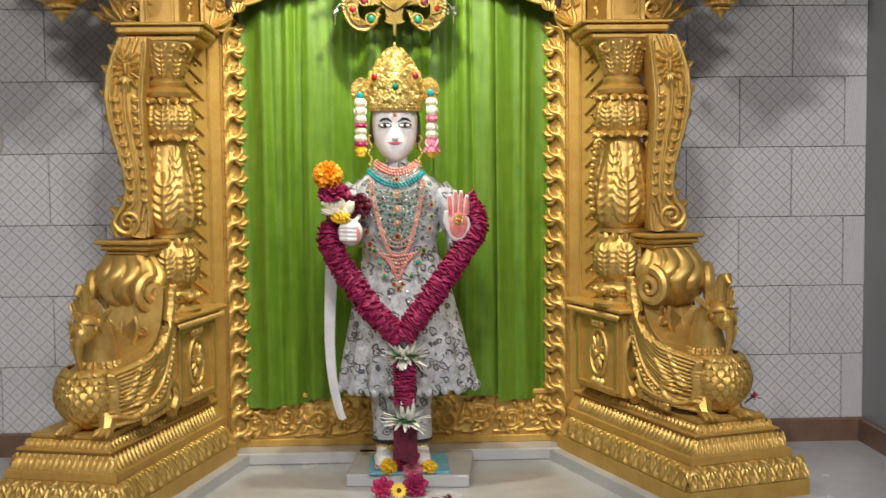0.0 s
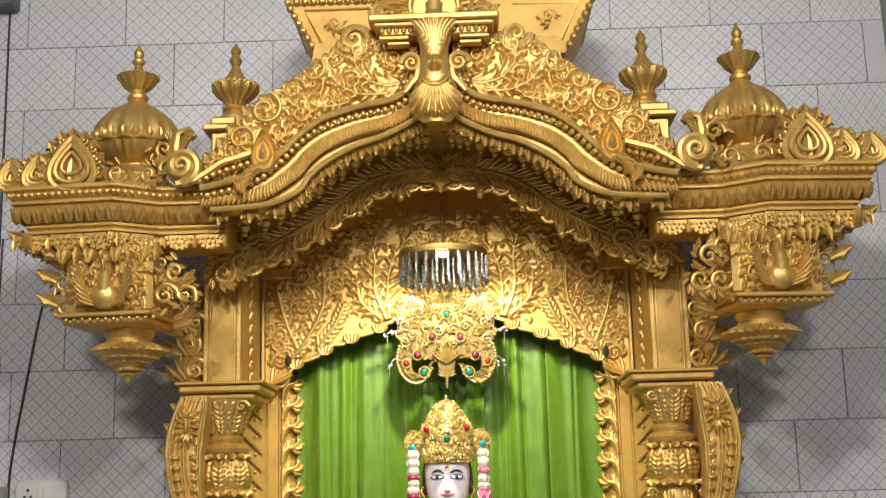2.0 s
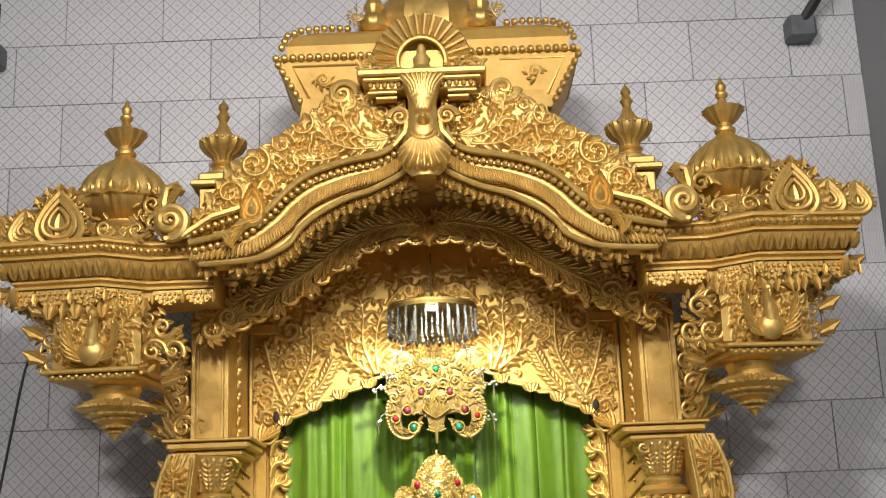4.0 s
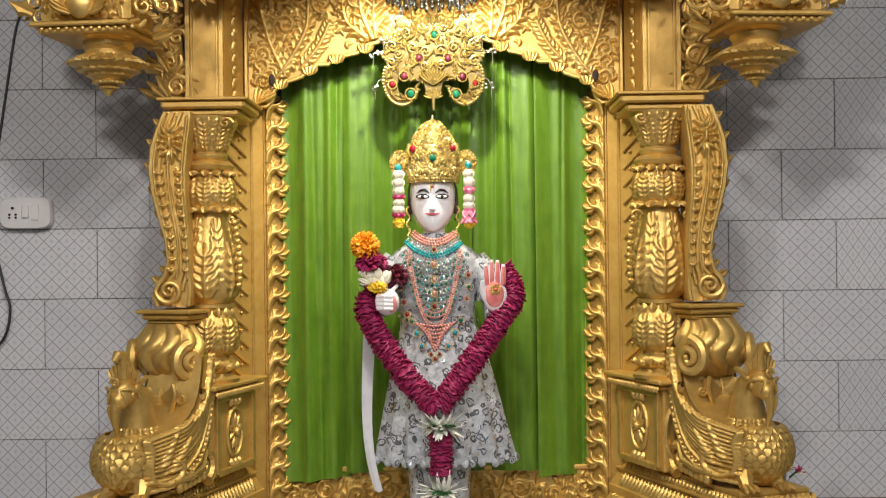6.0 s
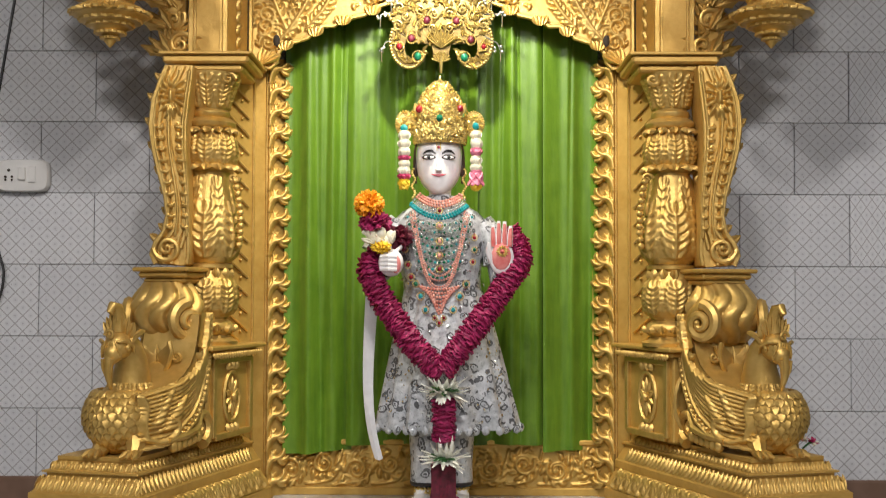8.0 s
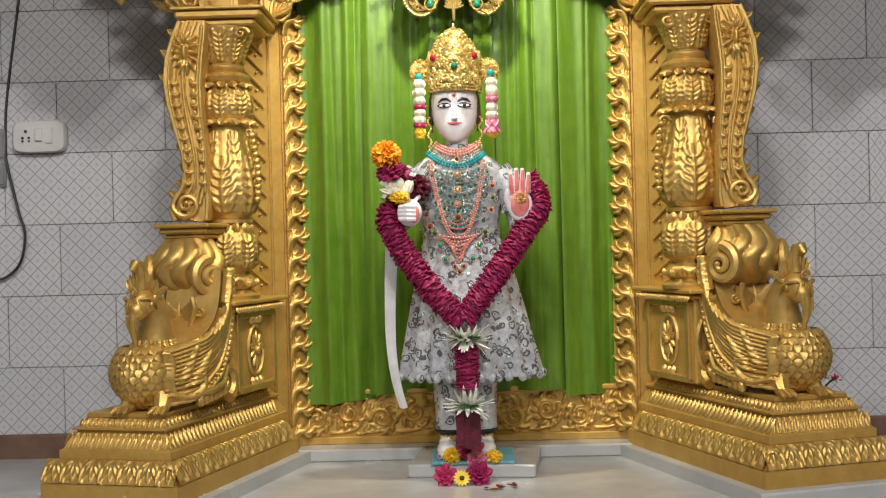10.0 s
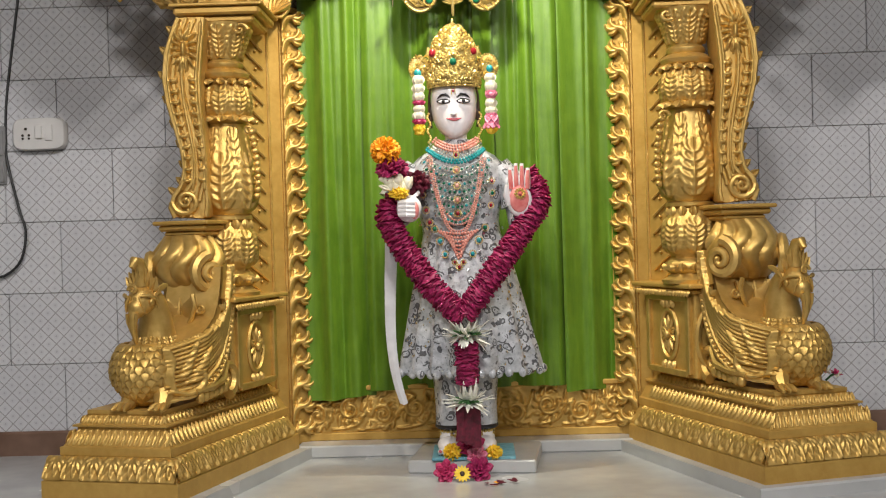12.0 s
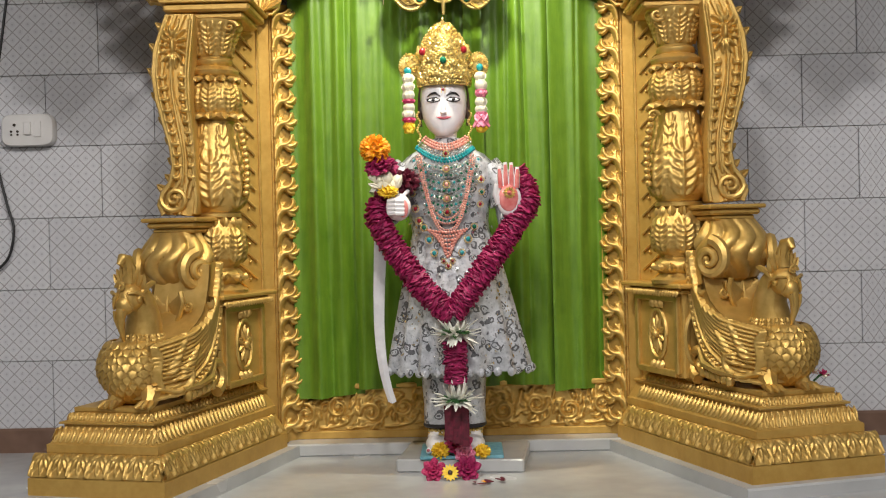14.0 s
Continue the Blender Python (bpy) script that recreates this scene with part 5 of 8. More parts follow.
for s in (1, -1):
    box(b, (s * 0.10, 2.41, 1.349), (0.075, 0.03, 0.008), 0, 0.002)
    box(b, (s * 0.09, 2.42, 1.338), (0.055, 0.03, 0.008), 0, 0.002)
part("platform", b, GOLD, arch, smooth=False).location.z = -0.018
b = B()
n = 34
rows = []
for r, y in ((0.058, 2.500), (0.060, 2.478), (0.125, 2.470), (0.130, 2.478), (0.130, 2.500)):
    rows.append([(r * (1 + (0.02 if k % 2 else -0.01)) * math.cos(math.pi * k / n * 1.16 - 0.25), y + (0.006 if k % 2 else 0), 1.462 + 1.05 * r * math.sin(math.pi * k / n * 1.16 - 0.25)) for k in range(n + 1)])
quads(b, rows, close_u=True)
tube(b, [(0.062 * math.cos(a), 2.47, 1.462 + 0.065 * math.sin(a)) for a in (math.pi * 1.16 * i / 16 - 0.25 for i in range(17))], 0.006, 6)
for k in range(18):
    a = math.pi * 1.1 * k / 17 - 0.16
    tube(b, [(0.07 * math.cos(a), 2.466, 1.462 + 0.073 * math.sin(a)), (0.124 * math.cos(a), 2.463, 1.462 + 0.131 * math.sin(a))], [0.0035, 0.006], 5)
box(b, (0, 2.50, 1.45), (0.14, 0.02, 0.10))
for s in (1, -1):
    foliage(b, at(s * 0.115, 2.455, 1.43), 0.026, s, 5, 7)
    foliage(b, at(s * 0.140, 2.46, 1.45), 0.020, -s, 6, 6)
    foliage(b, at(s * 0.075, 2.452, 1.425), 0.018, -s, 7, 6)
part("sunburst", b, GOLD, arch, "fan-shaped carved sunburst niche").location.z = -0.018
# plain seated figure in the niche
b = B()
lathe(b, [(0.034, 0), (0.038, 0.012), (0.026, 0.026), (0.020, 0.034), (0.023, 0.052), (0.012, 0.066), (0.013, 0.076), (0.006, 0.092)], (CX, 2.452, 1.390), 14, 0, 0, 1.0, 0.7)
thing("niche_statuette", b, GOLD, "small plain gold seated statuette under the sunburst", "statuette")

# upper tier behind the arch
b = B()
rows = []
for w, y, z in ((0.345, 2.62, 1.405), (0.425, 2.585, 1.548), (0.432, 2.58, 1.552), (0.432, 2.58, 1.562), (0.40, 2.60, 1.566), (0.405, 2.60, 1.60), (0.385, 2.615, 1.635), (0.33, 2.64, 1.655), (0.20, 2.68, 1.665)):
    rows.append([(-w, y, z), (w, y, z), (w, 2.95, z), (-w, 2.95, z)])
quads(b, rows, close_v=True, cap=True)
tier = part("upper_tier", b, GOLD_FLAT, shrine, smooth=False)
tier.location, tier.scale = (0.016, 0, -0.042), (0.95, 1, 1)
b = B()
bead_line(b, [(-0.43, 2.578, 1.556), (0.43, 2.578, 1.556)], 0.011, 0.024)
for s in (1, -1):
    bead_line(b, [(s * 0.425, 2.585, 1.54), (s * 0.348, 2.61, 1.41)], 0.011, 0.023)
    bead_line(b, [(s * 0.415, 2.585, 1.59), (s * 0.40, 2.60, 1.63), (s * 0.36, 2.62, 1.655), (s * 0.28, 2.64, 1.668), (s * 0.21, 2.66, 1.672)], 0.011, 0.023)
    foliage(b, at(s * 0.30, 2.598, 1.50), 0.022, s, 21, 6)
    foliage(b, at(s * 0.205, 2.62, 1.69), 0.018, s, 22, 6)
    # thin frame lines
    tube(b, [(s * 0.20, 2.588, 1.535), (s * 0.385, 2.588, 1.535), (s * 0.335, 2.608, 1.44)], 0.004, 5)
part("beading", b, GOLD, tier)
for s in (1, -1):
    b = B()
    lathe(b, [(0.03, 1.655), (0.044, 1.667), (0.046, 1.685), (0.040, 1.70), (0.026, 1.708), (0.024, 1.72), (0.03, 1.735), (0.012, 1.77), (0.004, 1.80)], (s * 0.155, 2.66, 0), 24, 10, 0.05)
    part("lotus_pot", b, GOLD, tier)
b = B()
lathe(b, [(0.16, 1.66), (0.165, 1.70), (0.15, 1.76), (0.10, 1.82), (0.05, 1.85), (0.03, 1.90), (0.05, 1.93), (0.01, 2.0)], (0, 2.78, 0), 32, 16, 0.03)
part("top_dome", b, GOLD, tier)

# cornices with their mouldings, fringe, box, pendant, dome and finial
PLAN = [(0.54, 2.475), (0.695, 2.475), (0.795, 2.41), (1.065, 2.435), (1.085, 2.92)]


def cornice(s):
    path = [(s * x, y) for x, y in PLAN]
    path = path if s > 0 else path[::-1]
    b = B()
    sweep(b, path, [(-0.20, 0.99), (0.000, 0.990), (0.006, 0.984), (0.006, 0.978), (-0.004, 0.974), (-0.008, 0.958), (-0.012, 0.956), (-0.006, 0.950), (-0.006, 0.945), (-0.016, 0.942),
                    (-0.022, 0.925), (-0.036, 0.905), (-0.044, 0.900), (-0.036, 0.896), (-0.036, 0.890), (-0.046, 0.886), (-0.040, 0.882), (-0.040, 0.876), (-0.055, 0.872), (-0.055, 0.850), (-0.20, 0.850)])
    c = part("cornice", b, GOLD_FLAT, shrine, smooth=False)
    b = B()
    d = B()
    e = B()
    segs = list(zip(PLAN, PLAN[1:]))
    for i, (p, q) in enumerate(segs):
        P, Q = Vector((s * p[0], p[1])), Vector((s * q[0], q[1]))
        way = (Q - P).normalized()
        out = Vector((way.y, -way.x)) * s
        L = (Q - P).length
        Pi, Qi = P - out * 0.004, Q - out * 0.004
        bead_line(b, [(*Pi, 0.966), (*Qi, 0.966)], 0.0085, 0.0175)
        leaf_row(d, P - out * 0.030, Q - out * 0.030, 0.900, 0.044, max(2, int(L / 0.026)), out, -0.50, 0.95)
        # hanging half-round plates with pearls
        n = max(1, round(L / 0.078))
        for k in range(n):
            o = P.lerp(Q, (k + 0.5) / n) - out * 0.046
            r = L / n / 2 * 0.95
            m = Matrix.Translation((o.x, o.y, 0.872)) @ Matrix.Rotation(math.atan2(out.y, out.x) + math.pi / 2, 4, "Z")
            rows = [[m @ Vector((r * f * math.cos(a), yy, -abs(r * 1.02 * f * math.sin(a)))) for a in (math.pi * j / 10 for j in range(11))] for f, yy in ((0.02, -0.004), (1.0, -0.004), (1.0, 0.010), (0.02, 0.010))]
            quads(e, rows, close_u=True)
            for f, nb in ((0.82, 7), (0.52, 5), (0.22, 2)):
                for j in range(nb):
                    a = math.pi * (j + 0.5) / nb
                    blob(e, m @ Vector((r * f * math.cos(a), -0.006, -r * f * math.sin(a) - 0.003)), r * 0.13, 6, 3)
            for qq in (-1, 1):
                leaf(e, m @ Matrix.Translation((qq * r, -0.002, -0.006)) @ Matrix.Rotation(math.pi, 4, "Y"), r * 0.75, r * 0.36, 0.5, 0.1, n=4)
    part("beading", b, GOLD, c)
    part("leaf_moulding", d, GOLD, c)
    part("pearl_fringe", e, GOLD, c)
    # crest on the cornice: pointed leaf arches and corner leaves
    b = B()
    for x, y, z, k in ((0.905, 2.43, 0.985, 0.92), (0.995, 2.44, 0.99, 0.55), (1.065, 2.45, 0.99, 0.5)):
        m = at(s * x, y, z, 0, 0, 0, k)
        for f in (1.0, 0.72, 0.42):
            tube(b, [m @ Vector((-0.080 * f * math.sin(a) * abs(math.sin(a / 2)) ** 1.1, -0.012 * (1 - f) - 0.004, 0.062 + 0.074 * f * math.cos(a))) for a in (0.12 + 6.04 * k / 26 for k in range(27))], 0.0075 * f + 0.002, 7)
        leaf(b, m @ Matrix.Translation((0, 0.006, 0)), 0.135, 0.15, 0.05, 0.0)
        leaf(b, m, 0.085, 0.040, 0.3, 0.0)
        for i in range(9):
            t = i / 8
            a = math.pi * (t - 0.5)
            leaf(b, m @ Matrix.Translation((0.068 * math.sin(a), 0.004, 0.03 + 0.10 * math.cos(a))) @ Matrix.Rotation(a * 0.75, 4, "Y"), 0.030, 0.038, 0.40, 0.5, lobes=2)
            spiral(b, m @ Matrix.Translation((0.070 * math.sin(a), -0.004, 0.032 + 0.100 * math.cos(a))), 0.014, 1.2, 0.5, s)
    for x, z, r in ((0.80, 1.02, 0.026), (1.03, 1.015, 0.022), (0.965, 1.02, 0.026), (0.85, 1.015, 0.02), (0.72, 1.015, 0.024)):
        foliage(b, at(s * x, 2.45, z), r, s, int(x * 777), 7)
    # curling hook crest beside the dome
    tube(b, [(s * 0.66, 2.52, 1.04), (s * 0.672, 2.52, 1.10), (s * 0.665, 2.52, 1.14), (s * 0.64, 2.52, 1.15), (s * 0.625, 2.52, 1.13), (s * 0.632, 2.52, 1.12)], [0.015, 0.014, 0.012, 0.011, 0.010, 0.005], 8)
    for k in range(6):
        leaf(b, at(s * (0.668 - 0.004 * k), 2.508, 1.06 + 0.016 * k) @ Matrix.Rotation(-s * (0.5 + 0.25 * k), 4, "Y"), 0.030, 0.022, 0.4, 0.4, n=5)
    foliage(b, at(s * 0.70, 2.52, 1.10), 0.030, s, 44, 7)
    foliage(b, at(s * 0.69, 2.51, 1.045), 0.030, -s, 45, 7)
    part("leaf_crest", b, GOLD, c)
    # box with relief under the corner
    b = B()
    bx, by = s * 0.815, 2.575
    box(b, (bx, by, 0.755), (0.20, 0.20, 0.19), s * radians(6), 0.004)
    box(b, (bx, by, 0.668), (0.245, 0.25, 0.010), s * radians(6), 0.003)
    box(b, (bx, by, 0.656), (0.215, 0.22, 0.016), s * radians(6), 0.004)
    box(b, (s * 0.735, 2.47, 0.755), (0.014, 0.014, 0.18), s * radians(6), 0.003)
    bxp = part("bracket_box", b, GOLD_FLAT, c, smooth=False)
    b = B()
    bead_line(b, [(s * 0.70, 2.452, 0.657), (s * 0.925, 2.472, 0.657)], 0.006, 0.020)
    # crouching bird with raised wings on the box
    blob(b, (s * 0.822, 2.452, 0.712), (0.034, 0.020, 0.034), 12, 8)
    tube(b, [(s * 0.822, 2.450, 0.73), (s * 0.818, 2.440, 0.765), (s * 0.815, 2.432, 0.795)], [0.020, 0.014, 0.012], 9)
    blob(b, (s * 0.815, 2.428, 0.800), (0.014, 0.016, 0.014), 9, 6)
    leaf(b, at(s * 0.815, 2.416, 0.798) @ Matrix.Rotation(math.pi, 4, "Y"), 0.030, 0.011, 0.4, -0.2)
    for q in (-1, 1):
        for k in range(6):
            leaf(b, at(s * 0.822 + q * (0.022 + 0.005 * k), 2.446, 0.690 + 0.007 * k) @ Matrix.Rotation(q * (1.25 - 0.20 * k), 4, "Y"), 0.040 + 0.006 * k, 0.016, 0.45, 0.35, n=5)
    cv = Carving(0.705, 0.925, 0.680, 0.845)
    rg = random.Random(31)
    for u, v, r, q in ((0.76, 0.72, 0.026, 1), (0.885, 0.72, 0.026, -1), (0.765, 0.785, 0.024, -1), (0.885, 0.785, 0.024, 1)):
        cv.scroll(u, v, r, q, rg, 8)
    cv.fill(lambda u, v: True, rg, [0.014] * 8, 20, 90)
    cv.object("box_carving", lambda U, V, H: (s * U, 2.462 + 0.105 * (U - 0.715) - H, V), GOLD, bxp, depth=0.020)
    for x, z, r in ((0.69, 0.72, 0.034), (0.665, 0.78, 0.032), (0.64, 0.72, 0.030), (0.70, 0.80, 0.028)):
        foliage(b, at(s * x, 2.52, z), r, s if z > 0.73 else -s, int(x * 991 + z * 37), 7)
    for x, z in ((0.95, 0.70), (0.955, 0.76), (0.95, 0.82), (0.99, 0.845), (1.03, 0.86)):
        leaf(b, at(s * x, 2.50, z) @ Matrix.Rotation(s * 1.1, 4, "Y"), 0.055, 0.036, 0.45, 0.4, lobes=2)
        foliage(b, at(s * (x - 0.01), 2.52, z), 0.024, s, int(z * 1000), 6)
    for i in range(12):
        leaf(b, at(s * (0.70 + 0.022 * i), 2.47, 0.845) @ Matrix.Rotation(math.pi + 0.2 * math.sin(i * 2.1), 4, "Y"), 0.05, 0.026, 0.5, 0.35, lobes=2)
    for dx, dz in ((0.0, 0), (-0.012, -0.02)):
        leaf(b, at(s * 0.675, 2.55, 0.665 + dz) @ Matrix.Rotation(-s * 1.3, 4, "Y"), 0.05, 0.03, 0.4, 0.1)
    part("foliage_relief", b, GOLD, bxp)
    b = B()
    lathe(b, [(0.002, 0.508), (0.014, 0.522), (0.020, 0.536), (0.032, 0.542), (0.050, 0.560), (0.075, 0.575), (0.088, 0.582), (0.090, 0.590), (0.080, 0.597), (0.062, 0.602), (0.055, 0.618), (0.062, 0.630), (0.060, 0.640), (0.075, 0.648)], (s * 0.790, 2.565, 0), 28, 0)
    lathe(b, [(0.080, 0.582), (0.094, 0.585), (0.095, 0.591), (0.082, 0.595)], (s * 0.790, 2.565, 0), 52, 26, 0.05)
    for r, z in ((0.070, 0.571), (0.052, 0.560), (0.034, 0.542), (0.020, 0.530)):
        lathe(b, [(r - 0.006, z - 0.005), (r + 0.003, z - 0.003), (r + 0.004, z + 0.002), (r - 0.004, z + 0.006)], (s * 0.790, 2.565, 0), 40, 20, 0.04)
    pend = part("pendant", b, GOLD, bxp)
    c2 = B()
    leaf(c2, Matrix.Translation((0, -0.054, 0)) @ Matrix.Rotation(2.05, 4, "X"), 0.047, 0.024, -0.35, 0.0, n=4)
    petal_mesh = mesh_of("petal", c2, GOLD)
    for i in range(20):
        a = 2 * math.pi * i / 20
        ob = new("petal", petal_mesh)
        ob.parent = pend
        ob.matrix_local = Matrix.Translation((s * 0.790, 2.565, 0.606)) @ Matrix.Rotation(a, 4, "Z")
    # ribbed dome on its drum
    b = B()
    dx, dy = s * 0.795, 2.60
    box(b, (dx, dy, 1.015), (0.15, 0.15, 0.06), s * radians(10), 0.005)
    lathe(b, [(0.066, 1.04), (0.078, 1.05), (0.082, 1.062), (0.060, 1.070), (0.058, 1.085)], (dx, dy, 0), 28)
    lathe(b, [(0.062, 1.074), (0.088, 1.088), (0.108, 1.110), (0.113, 1.122)], (dx, dy, 0), 64, 28, 0.04)
    lathe(b, [(0.113, 1.122), (0.119, 1.127), (0.114, 1.134), (0.111, 1.152), (0.103, 1.178), (0.087, 1.204), (0.063, 1.226), (0.041, 1.240), (0.028, 1.249), (0.022, 1.258)], (dx, dy, 0), 96, 16, 0.05)
    lathe(b, [(0.022, 1.256), (0.028, 1.262), (0.028, 1.270), (0.020, 1.276), (0.022, 1.284)], (dx, dy, 0), 20)
    lathe(b, [(0.022, 1.284), (0.036, 1.296), (0.046, 1.312), (0.056, 1.324), (0.050, 1.328), (0.026, 1.332)], (dx, dy, 0), 40, 14, 0.06)
    lathe(b, [(0.026, 1.332), (0.014, 1.344), (0.010, 1.356), (0.017, 1.364), (0.017, 1.371), (0.010, 1.378), (0.014, 1.388), (0.014, 1.396), (0.006, 1.406), (0.003, 1.420)], (dx, dy, 0), 16)
    for i in range(24):
        a = 2 * math.pi * i / 24
        leaf(b, Matrix.Translation((dx, dy, 1.130)) @ Matrix.Rotation(a, 4, "Z") @ Matrix.Translation((0, -0.112, 0)) @ Matrix.Rotation(0.15, 4, "X"), 0.030, 0.024, 0.35, 0.0, n=4)
    bead_line(b, [(dx + 0.074 * math.cos(a), dy + 0.074 * math.sin(a), 1.044) for a in (2 * math.pi * i / 24 for i in range(25))], 0.007, 0.016)
    part("dome", b, GOLD, shrine)
    # smaller finial behind
    b = B()
    fx, fy = s * 0.567, 2.76
    box(b, (fx, fy, 1.10), (0.11, 0.11, 0.20), 0, 0.005)
    box(b, (fx, fy, 1.210), (0.150, 0.150, 0.018), 0, 0.004)
    box(b, (fx, fy, 1.232), (0.115, 0.115, 0.024), 0, 0.005)
    lathe(b, [(0.052, 1.243), (0.050, 1.252), (0.034, 1.262), (0.030, 1.270), (0.036, 1.277), (0.034, 1.283), (0.026, 1.289)], (fx, fy, 0), 24)
    lathe(b, [(0.026, 1.289), (0.030, 1.302), (0.050, 1.316), (0.062, 1.334), (0.064, 1.346), (0.056, 1.352), (0.040, 1.360), (0.025, 1.374), (0.015, 1.392), (0.010, 1.406)], (fx, fy, 0), 48, 16, 0.06)
    lathe(b, [(0.010, 1.405), (0.013, 1.412), (0.019, 1.424), (0.013, 1.434), (0.010, 1.440), (0.015, 1.450), (0.012, 1.460), (0.005, 1.468), (0.002, 1.476)], (fx, fy, 0), 16)
    bead_line(b, [(fx + 0.062 * math.cos(a), fy + 0.062 * math.sin(a), 1.347) for a in (2 * math.pi * i / 24 for i in range(25))], 0.006, 0.015)
    part("finial", b, GOLD, shrine)


for s in (1, -1):
    cornice(s)

# ---------------------------------------------------------------- curtain
def curtain(name, x0, x1, hem0, hem1, seed, y=2.962):
    rg = random.Random(seed)
    folds = [(rg.uniform(26, 40), rg.uniform(0, 6.3), 1.3), (rg.uniform(70, 100), rg.uniform(0, 6.3), 0.65), (rg.uniform(150, 200), rg.uniform(0, 6.3), 0.14)]
    creases = [(rg.uniform(x0, x1), rg.uniform(0.004, 0.012), rg.uniform(0.008, 0.018), rg.uniform(-0.02, 0.02)) for _ in range(int((x1 - x0) * 18))]
    b = B()
    nx, nz = 130, 44
    front = []
    for j in range(nz + 1):
        t = j / nz
        row = []
        for i in range(nx + 1):
            k = i / nx
            x = x0 + (x1 - x0) * k
            hem = hem0 + (hem1 - hem0) * k + 0.0015 * math.sin(k * 9 + seed)
            z = 0.78 + (hem - 0.78) * t
            d = sum(a * math.sin(f * (x - x0) + p + 0.5 * math.sin(t * 2.2 + p)) for f, p, a in folds) * 0.0105
            for cx, w, h, drift in creases:
                q = (x - cx - drift * t) / w
                d += -h * 0.9 * math.exp(-q * q) * (0.55 + 0.45 * math.sin(t * 3 + cx * 40))
            d += 0.0016 * noise.noise((x * 26, z * 7, seed))
            row.append((CX + x, y - d * (0.75 + 0.35 * t), z))
        front.append(row)
    quads(b, front)
    back = [[(p[0], p[1] + 0.003, p[2]) for p in r] for r in front[::11]]
    return thing(name, b, SATIN, "bright green pleated satin curtain hung inside the golden shrine", "curtain", "curtain lengths")


curtain("curtain", -0.425, -0.24, -0.512, -0.500, 1)
curtain("curtain", -0.255, 0.10, -0.488, -0.478, 2, 2.970)
curtain("curtain", 0.05, 0.29, -0.486, -0.482, 3)
curtain("curtain", 0.275, 0.425, -0.500, -0.497, 4, 2.968)

# ---------------------------------------------------------------- ornament over the statue, and the chandelier
def hanging_disc():
    root = empty("hanging_ornament", (CX, 2.86, 0.63), "round gold filigree ornament with red and teal stones before curtain", "ornament")
    rg = random.Random(4)
    b = B()
    edge = lambda a: 1 + 0.035 * math.cos(a * 12)
    rows = []
    for f, y in ((0.02, -0.004), (1, -0.004), (1, 0.006), (0.02, 0.006)):
        rows.append([(0.132 * f * math.cos(a) * edge(a), y, 0.022 + 0.078 * f * math.sin(a) * edge(a)) for a in (2 * math.pi * k / 72 for k in range(72))])
    quads(b, rows, close_u=True, close_v=True)
    plate(b, [(-0.075, 0.07), (0.075, 0.07), (0.060, 0.098), (0.030, 0.112), (0.0, 0.126), (-0.030, 0.112), (-0.060, 0.098)], -0.006, 0.006)
    plate(b, [(-0.030, -0.040), (0.030, -0.040), (0.022, -0.085), (0.006, -0.100), (0.004, -0.128), (-0.004, -0.128), (-0.006, -0.100), (-0.022, -0.085)], -0.006, 0.004)
    for s in (1, -1):      # large lower lobes that curl towards the middle stem
        rows = []
        for k in range(17):
            t = k / 16
            a = 0.55 - 3.3 * t
            w = 0.030 * (1 - 0.55 * t)
            c = Vector((s * (0.082 + 0.040 * math.cos(a)), -0.050 + 0.058 * math.sin(a)))
            d = Vector((s * math.cos(a), math.sin(a)))
            p, q = c + d * w * 0.55, c - d * w
            rows.append([(p.x, -0.005, p.y), (q.x, -0.005, q.y), (q.x, 0.005, q.y), (p.x, 0.005, p.y)])
        quads(b, rows, close_v=True, cap=True)
    # Solid plate, coloured dark for the shaded holes of lacy filigree.
    plt = part("dark_backing_plate", b, BACKPLATE, root)
    b = B()
    for s in (1, -1):
        for x, z, r in ((0.030, 0.092, 0.018), (0.070, 0.080, 0.020), (0.108, 0.045, 0.018), (0.112, 0.000, 0.018), (0.055, 0.040, 0.018), (0.020, 0.030, 0.018), (0.022, -0.010, 0.016), (0.094, 0.022, 0.014), (0.050, 0.006, 0.014)):
            spiral(b, at(s * x, -0.007, z), r, 1.5, 0.30, s)
        for k in range(26):                  # beaded and leafy lower lobe
            t = k / 25
            a = 0.55 - 3.3 * t
            p = Vector((s * (0.082 + (0.044 + 0.010 * (1 - t)) * math.cos(a)), -0.006, -0.050 + (0.062 + 0.008 * (1 - t)) * math.sin(a)))
            blob(b, p, 0.0050, 6, 4)
            c = Vector((s * (0.082 + 0.036 * math.cos(a)), -0.006, -0.050 + 0.052 * math.sin(a)))
            leaf(b, Matrix.Translation(c) @ Matrix.Rotation(rg.uniform(-3, 3), 4, "Y"), rg.uniform(0.014, 0.022), 0.009, 0.6, 0.3, n=3)
        for i in range(95):
            a, r = rg.uniform(0, math.pi), math.sqrt(rg.uniform(0.02, 1.0))
            leaf(b, at(s * 0.126 * r * math.sin(a), -0.006, 0.022 + 0.074 * r * math.cos(a)) @ Matrix.Rotation(rg.uniform(-3, 3), 4, "Y"), rg.uniform(0.012, 0.022), 0.008, 0.6, 0.3, n=3)
    for i in range(64):
        a = 2 * math.pi * i / 64
        if not -2.6 < (a if a < math.pi else a - 2 * math.pi) < -0.54:
            blob(b, (0.132 * math.cos(a) * edge(a), -0.005, 0.022 + 0.078 * math.sin(a) * edge(a)), 0.0055, 6, 4)
